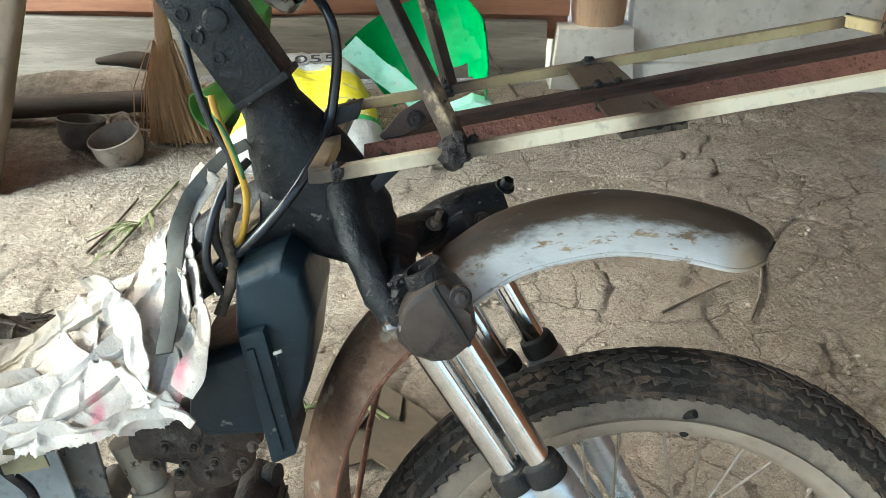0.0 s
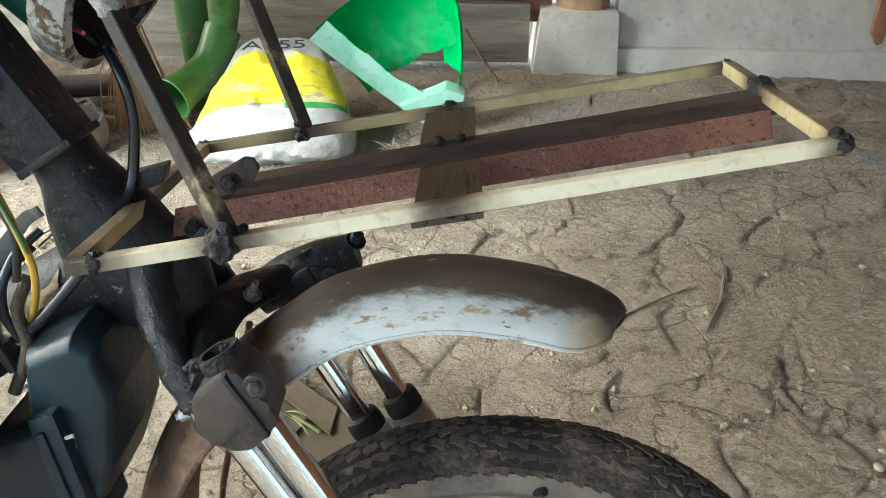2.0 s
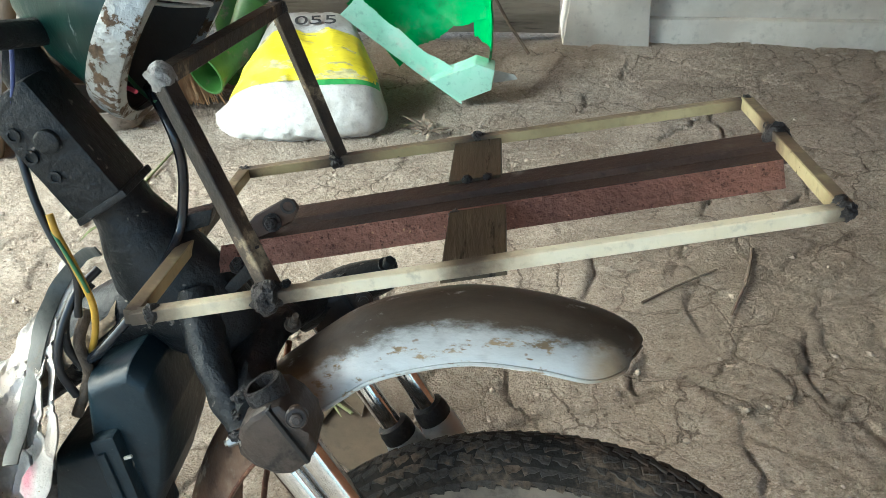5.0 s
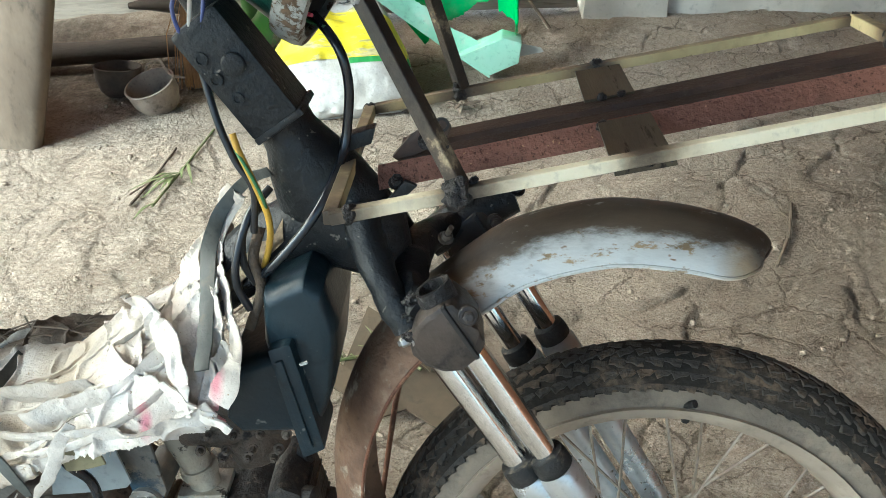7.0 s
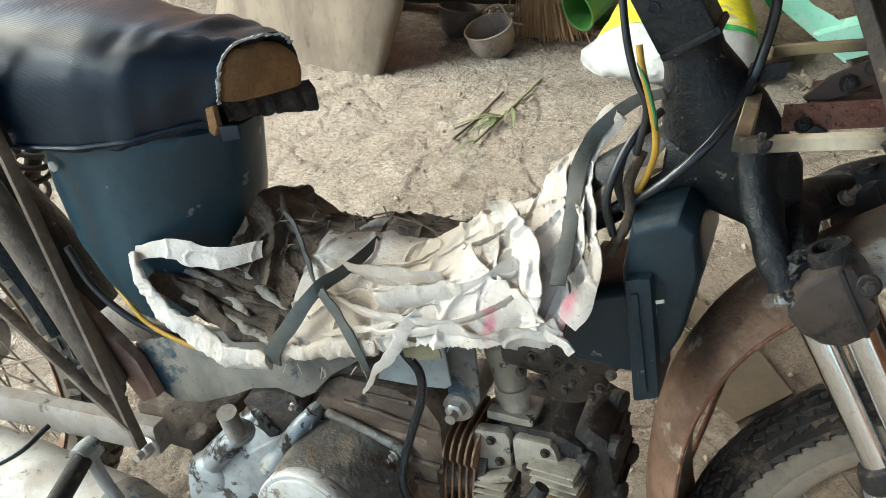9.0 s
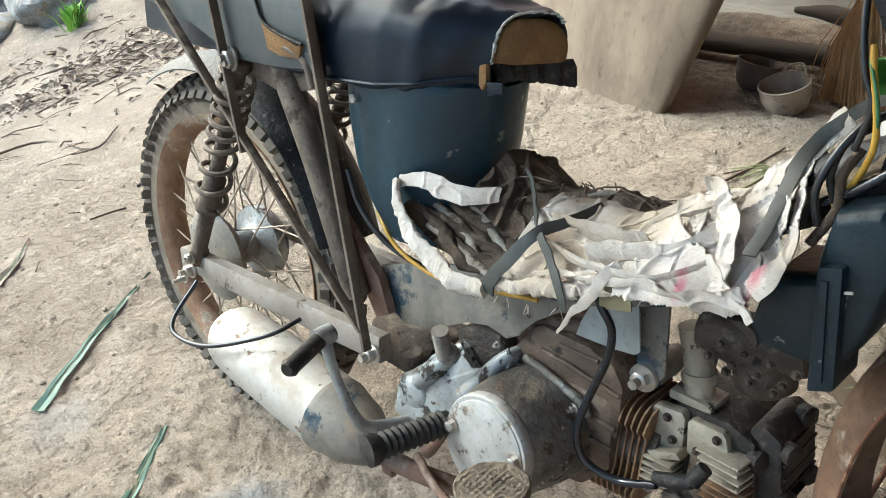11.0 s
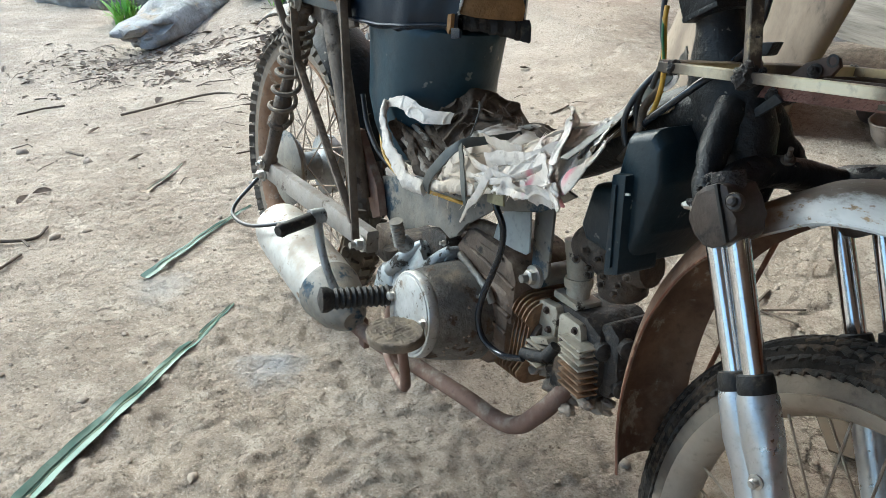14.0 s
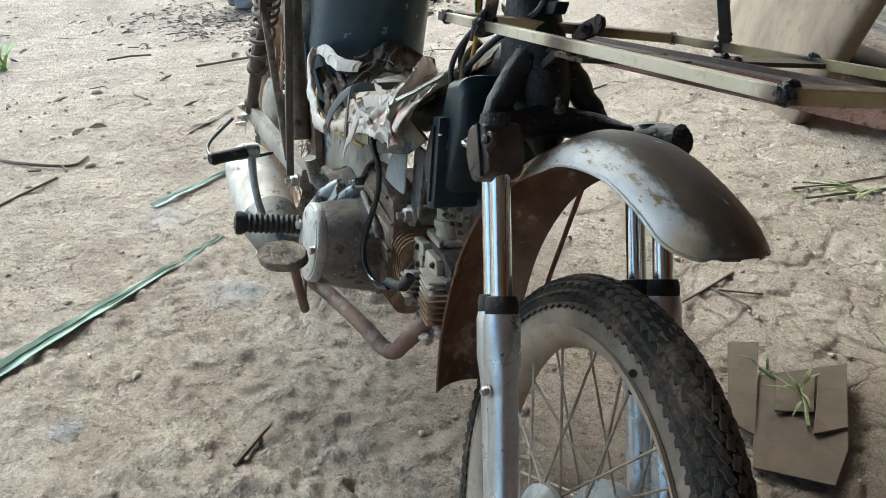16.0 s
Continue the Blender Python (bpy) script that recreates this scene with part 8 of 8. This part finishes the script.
# flattened carton
card = thing("cardboard_carton", "flattened brown cardboard carton with raised flaps, on the clay", "carton", Matrix.Translation((-0.08, 1.33, ground_z(-0.08, 1.33) + 0.022)))


def sheet_of_card(name, corners, z, h, tilt=Matrix()):
    bm = bmesh.new()
    slab(bm, corners, z, z + h, axis="z")
    bmesh.ops.transform(bm, matrix=tilt, verts=bm.verts)
    return part(name, bm, M["cardboard"], card, smooth=False)


sheet_of_card("base", [(-0.105, -0.003), (-0.082, 0.188), (0.112, 0.016), (0.174, -0.067), (0.097, -0.170), (0.025, -0.115)], 0.0, 0.004)
sheet_of_card("flap", [(-0.198, -0.011), (-0.179, 0.048), (0.032, -0.117), (-0.014, -0.140)], 0.008, 0.004, pose(0, 0, 0, 3, 2, 0))
sheet_of_card("flap", [(-0.070, 0.108), (-0.082, 0.186), (0.070, 0.050), (0.068, -0.024)], 0.010, 0.004, pose(0, 0, 0, -3, 2, 0))
sheet_of_card("flap", [(-0.085, 0.018), (-0.072, 0.100), (0.020, 0.018), (-0.004, -0.050)], 0.008, 0.003, pose(0, 0, 0, -2, 1, 0))

# stones and pebbles
def stone(label, x, y, s, seed, sink=0.3, name="stone", group="stones at the yard's edge", mat="rock"):
    bm = bmesh.new()
    bmesh.ops.create_icosphere(bm, subdivisions=4 if max(s) > 0.1 else 2, radius=1.0)
    for v in bm.verts:
        n_ = v.co.normalized()
        v.co = n_ * (1 + 0.30 * noise.noise(n_ * 1.6 + Vector((seed, 0, 0))) + 0.10 * noise.noise(n_ * 4 + Vector((0, seed, 0))) + 0.03 * noise.noise(n_ * 12))
        v.co = Vector((v.co.x * s[0], v.co.y * s[1], max(v.co.z, -0.55) * s[2]))
    ob = part(name, bm, M[mat])
    ob.matrix_world = Matrix.Translation(rest(x, y, s[2] * (0.55 - sink))) @ pose(0, 0, 0, 0, 0, seed * 40)
    return tagged(ob, label, "stone", group=group)


stone("large pale grey stone slab half sunk in the clay", -6.1, 1.47, (0.78, 0.26, 0.15), 3.475)
stone("mossy grey stone at the yard's edge", -7.2, 1.72, (0.80, 0.45, 0.40), 2.6)
stone("grey stone beside grass at the yard's edge", -6.1, 2.15, (0.42, 0.30, 0.26), 3.9)
stone("rounded grey stone behind the slab", -8.4, 1.0, (0.55, 0.4, 0.3), 5.2)
bm = bmesh.new()
slab(bm, [(-5.6, -0.05), (-5.0, -0.05), (-5.0, 0.25), (-5.6, 0.28)], 2.35, 2.55, bevel=0.02)
tagged(part("rust_brick", bm, M["rust_pipe"]), "reddish rusty block at the yard's edge", "block")


def scatter_pebbles(n_, seed):
    """Clods and grit strewn on the clay."""
    r = np.random.default_rng(seed)
    ball = bmesh.new()
    bmesh.ops.create_icosphere(ball, subdivisions=1, radius=1.0)
    verts = np.array([v.co[:] for v in ball.verts])
    tris = np.array([[v.index for v in f.verts] for f in ball.faces])
    ball.free()
    pts, faces = [], []
    for k in range(n_):
        x, y = (r.uniform(-3.2, 1.6), r.uniform(-0.6, 3.2))
        s = 0.0018 + 0.006 * r.random() ** 4
        a = 6.3 * r.random()
        q = verts * (1 + 0.35 * (r.random(verts.shape) - 0.5)) * np.array([s * (0.7 + 0.8 * r.random()), s, s * 0.7])
        q = np.stack([q[:, 0] * math.cos(a) - q[:, 1] * math.sin(a), q[:, 0] * math.sin(a) + q[:, 1] * math.cos(a), q[:, 2]], -1) + np.array([x, y, ground_z(x, y) + s * 0.3])
        faces.append(tris + len(verts) * k)
        pts.append(q)
    me = bpy.data.meshes.new("clay_grit")
    me.from_pydata(np.concatenate(pts).tolist(), [], np.concatenate(faces).tolist())
    me.materials.append(M["clod"])
    return me


tagged(new("clay_grit", scatter_pebbles(4200, 3)), "small clods and grit strewn over the clay", "grit", kind="stuff")
for k, (x, y, s) in enumerate(((-1.69, 0.19, 0.010), (-1.70, 0.11, 0.014), (-0.23, 0.85, 0.009), (-0.62, 0.45, 0.007), (-0.86, 0.07, 0.009), (0.95, 1.30, 0.008), (-0.55, 0.20, 0.010), (-2.6, 0.3, 0.018), (-3.0, 0.1, 0.02))):
    stone("small dark pebble on the clay", x, y, (s * 1.3, s, s * 0.8), 7.0 + k, 0.2, "pebble", "pebbles on the clay", "clod")

# leaf litter of the yard
r_ = np.random.default_rng(12)


def strewn(k, every):
    t = r_.random()
    if k % every == 0:
        return r_.uniform(-6.2, -1.9), r_.uniform(-1.2, 2.2)
    return -5.3 + 1.1 * t + 0.32 * r_.normal(), 0.6 + 1.7 * t + 0.28 * r_.normal()


bm = bmesh.new()
for k in range(1300):
    x, y = strewn(k, 11)
    p = rest(x, y, 0.004)
    a = 6.3 * r_.random()
    s = 0.008 + 0.030 * r_.random() ** 2
    d, e = Vector((math.cos(a), math.sin(a), 0.25 * r_.normal())), Vector((-math.sin(a), math.cos(a), 0.3 * r_.normal()))
    loop = [bm.verts.new(p + d * (s * u * (0.8 + 0.4 * r_.random())) + e * (s * w_ * (0.7 + 0.6 * r_.random())) + Vector((0, 0, s * 0.5 * abs(w_) + 0.004 * r_.random()))) for u, w_ in ((-1, 0), (-0.5, 0.4), (0.3, 0.45), (1, 0.05), (0.4, -0.4), (-0.4, -0.42))]
    mid = bm.verts.new(p + d * s * 0.1)
    for i in range(6):
        bm.faces.new((mid, loop[i], loop[(i + 1) % 6]))
tagged(part("leaf_litter", bm, M["litter"], smooth=False), "dry dead leaves strewn over the yard clay", "leaf litter", kind="stuff")
bm = bmesh.new()
for k in range(330):
    x, y = strewn(k, 4)
    a, s = 6.3 * r_.random(), 0.05 + 0.22 * r_.random() ** 2
    p, q = rest(x, y, 0.004), rest(x + s * math.cos(a), y + s * math.sin(a), 0.005)
    tube(bm, [p, p.lerp(q, 0.5) + Vector((0.02 * r_.normal(), 0.02 * r_.normal(), 0.006)), q], 0.0015 + 0.0045 * r_.random() ** 3, 5)
tagged(part("fallen_twigs", bm, M["twig"]), "dark dry twigs strewn over the yard clay", "twigs", kind="stuff")


def tuft(label, x, y, n_, h):
    bm = bmesh.new()
    for k in range(n_):
        a, rr = 6.3 * r_.random(), 0.5 * h * r_.random()
        b = rest(x + rr * math.cos(a), y + rr * math.sin(a))
        tip = b + Vector((h * 0.6 * r_.normal() * 0.6, h * 0.6 * r_.normal() * 0.6, h * (0.5 + 0.6 * r_.random())))
        tube(bm, [b, b.lerp(tip, 0.55) + Vector((0, 0, 0.15 * h)), tip], [0.7, 1, 0.15], section=flat_section(h * 0.07, 0.001), smooth_run=3)
    return tagged(part("grass_tuft", bm, M["grass"]), label, "grass", group="grass tufts", kind="stuff")


tuft("fresh green grass tuft beside the stones", -6.55, 1.10, 60, 0.20)
tuft("fresh green grass tuft at the yard's edge", -5.45, 2.02, 50, 0.15)
tuft("low green weeds on the yard clay", -3.95, -0.42, 40, 0.12)
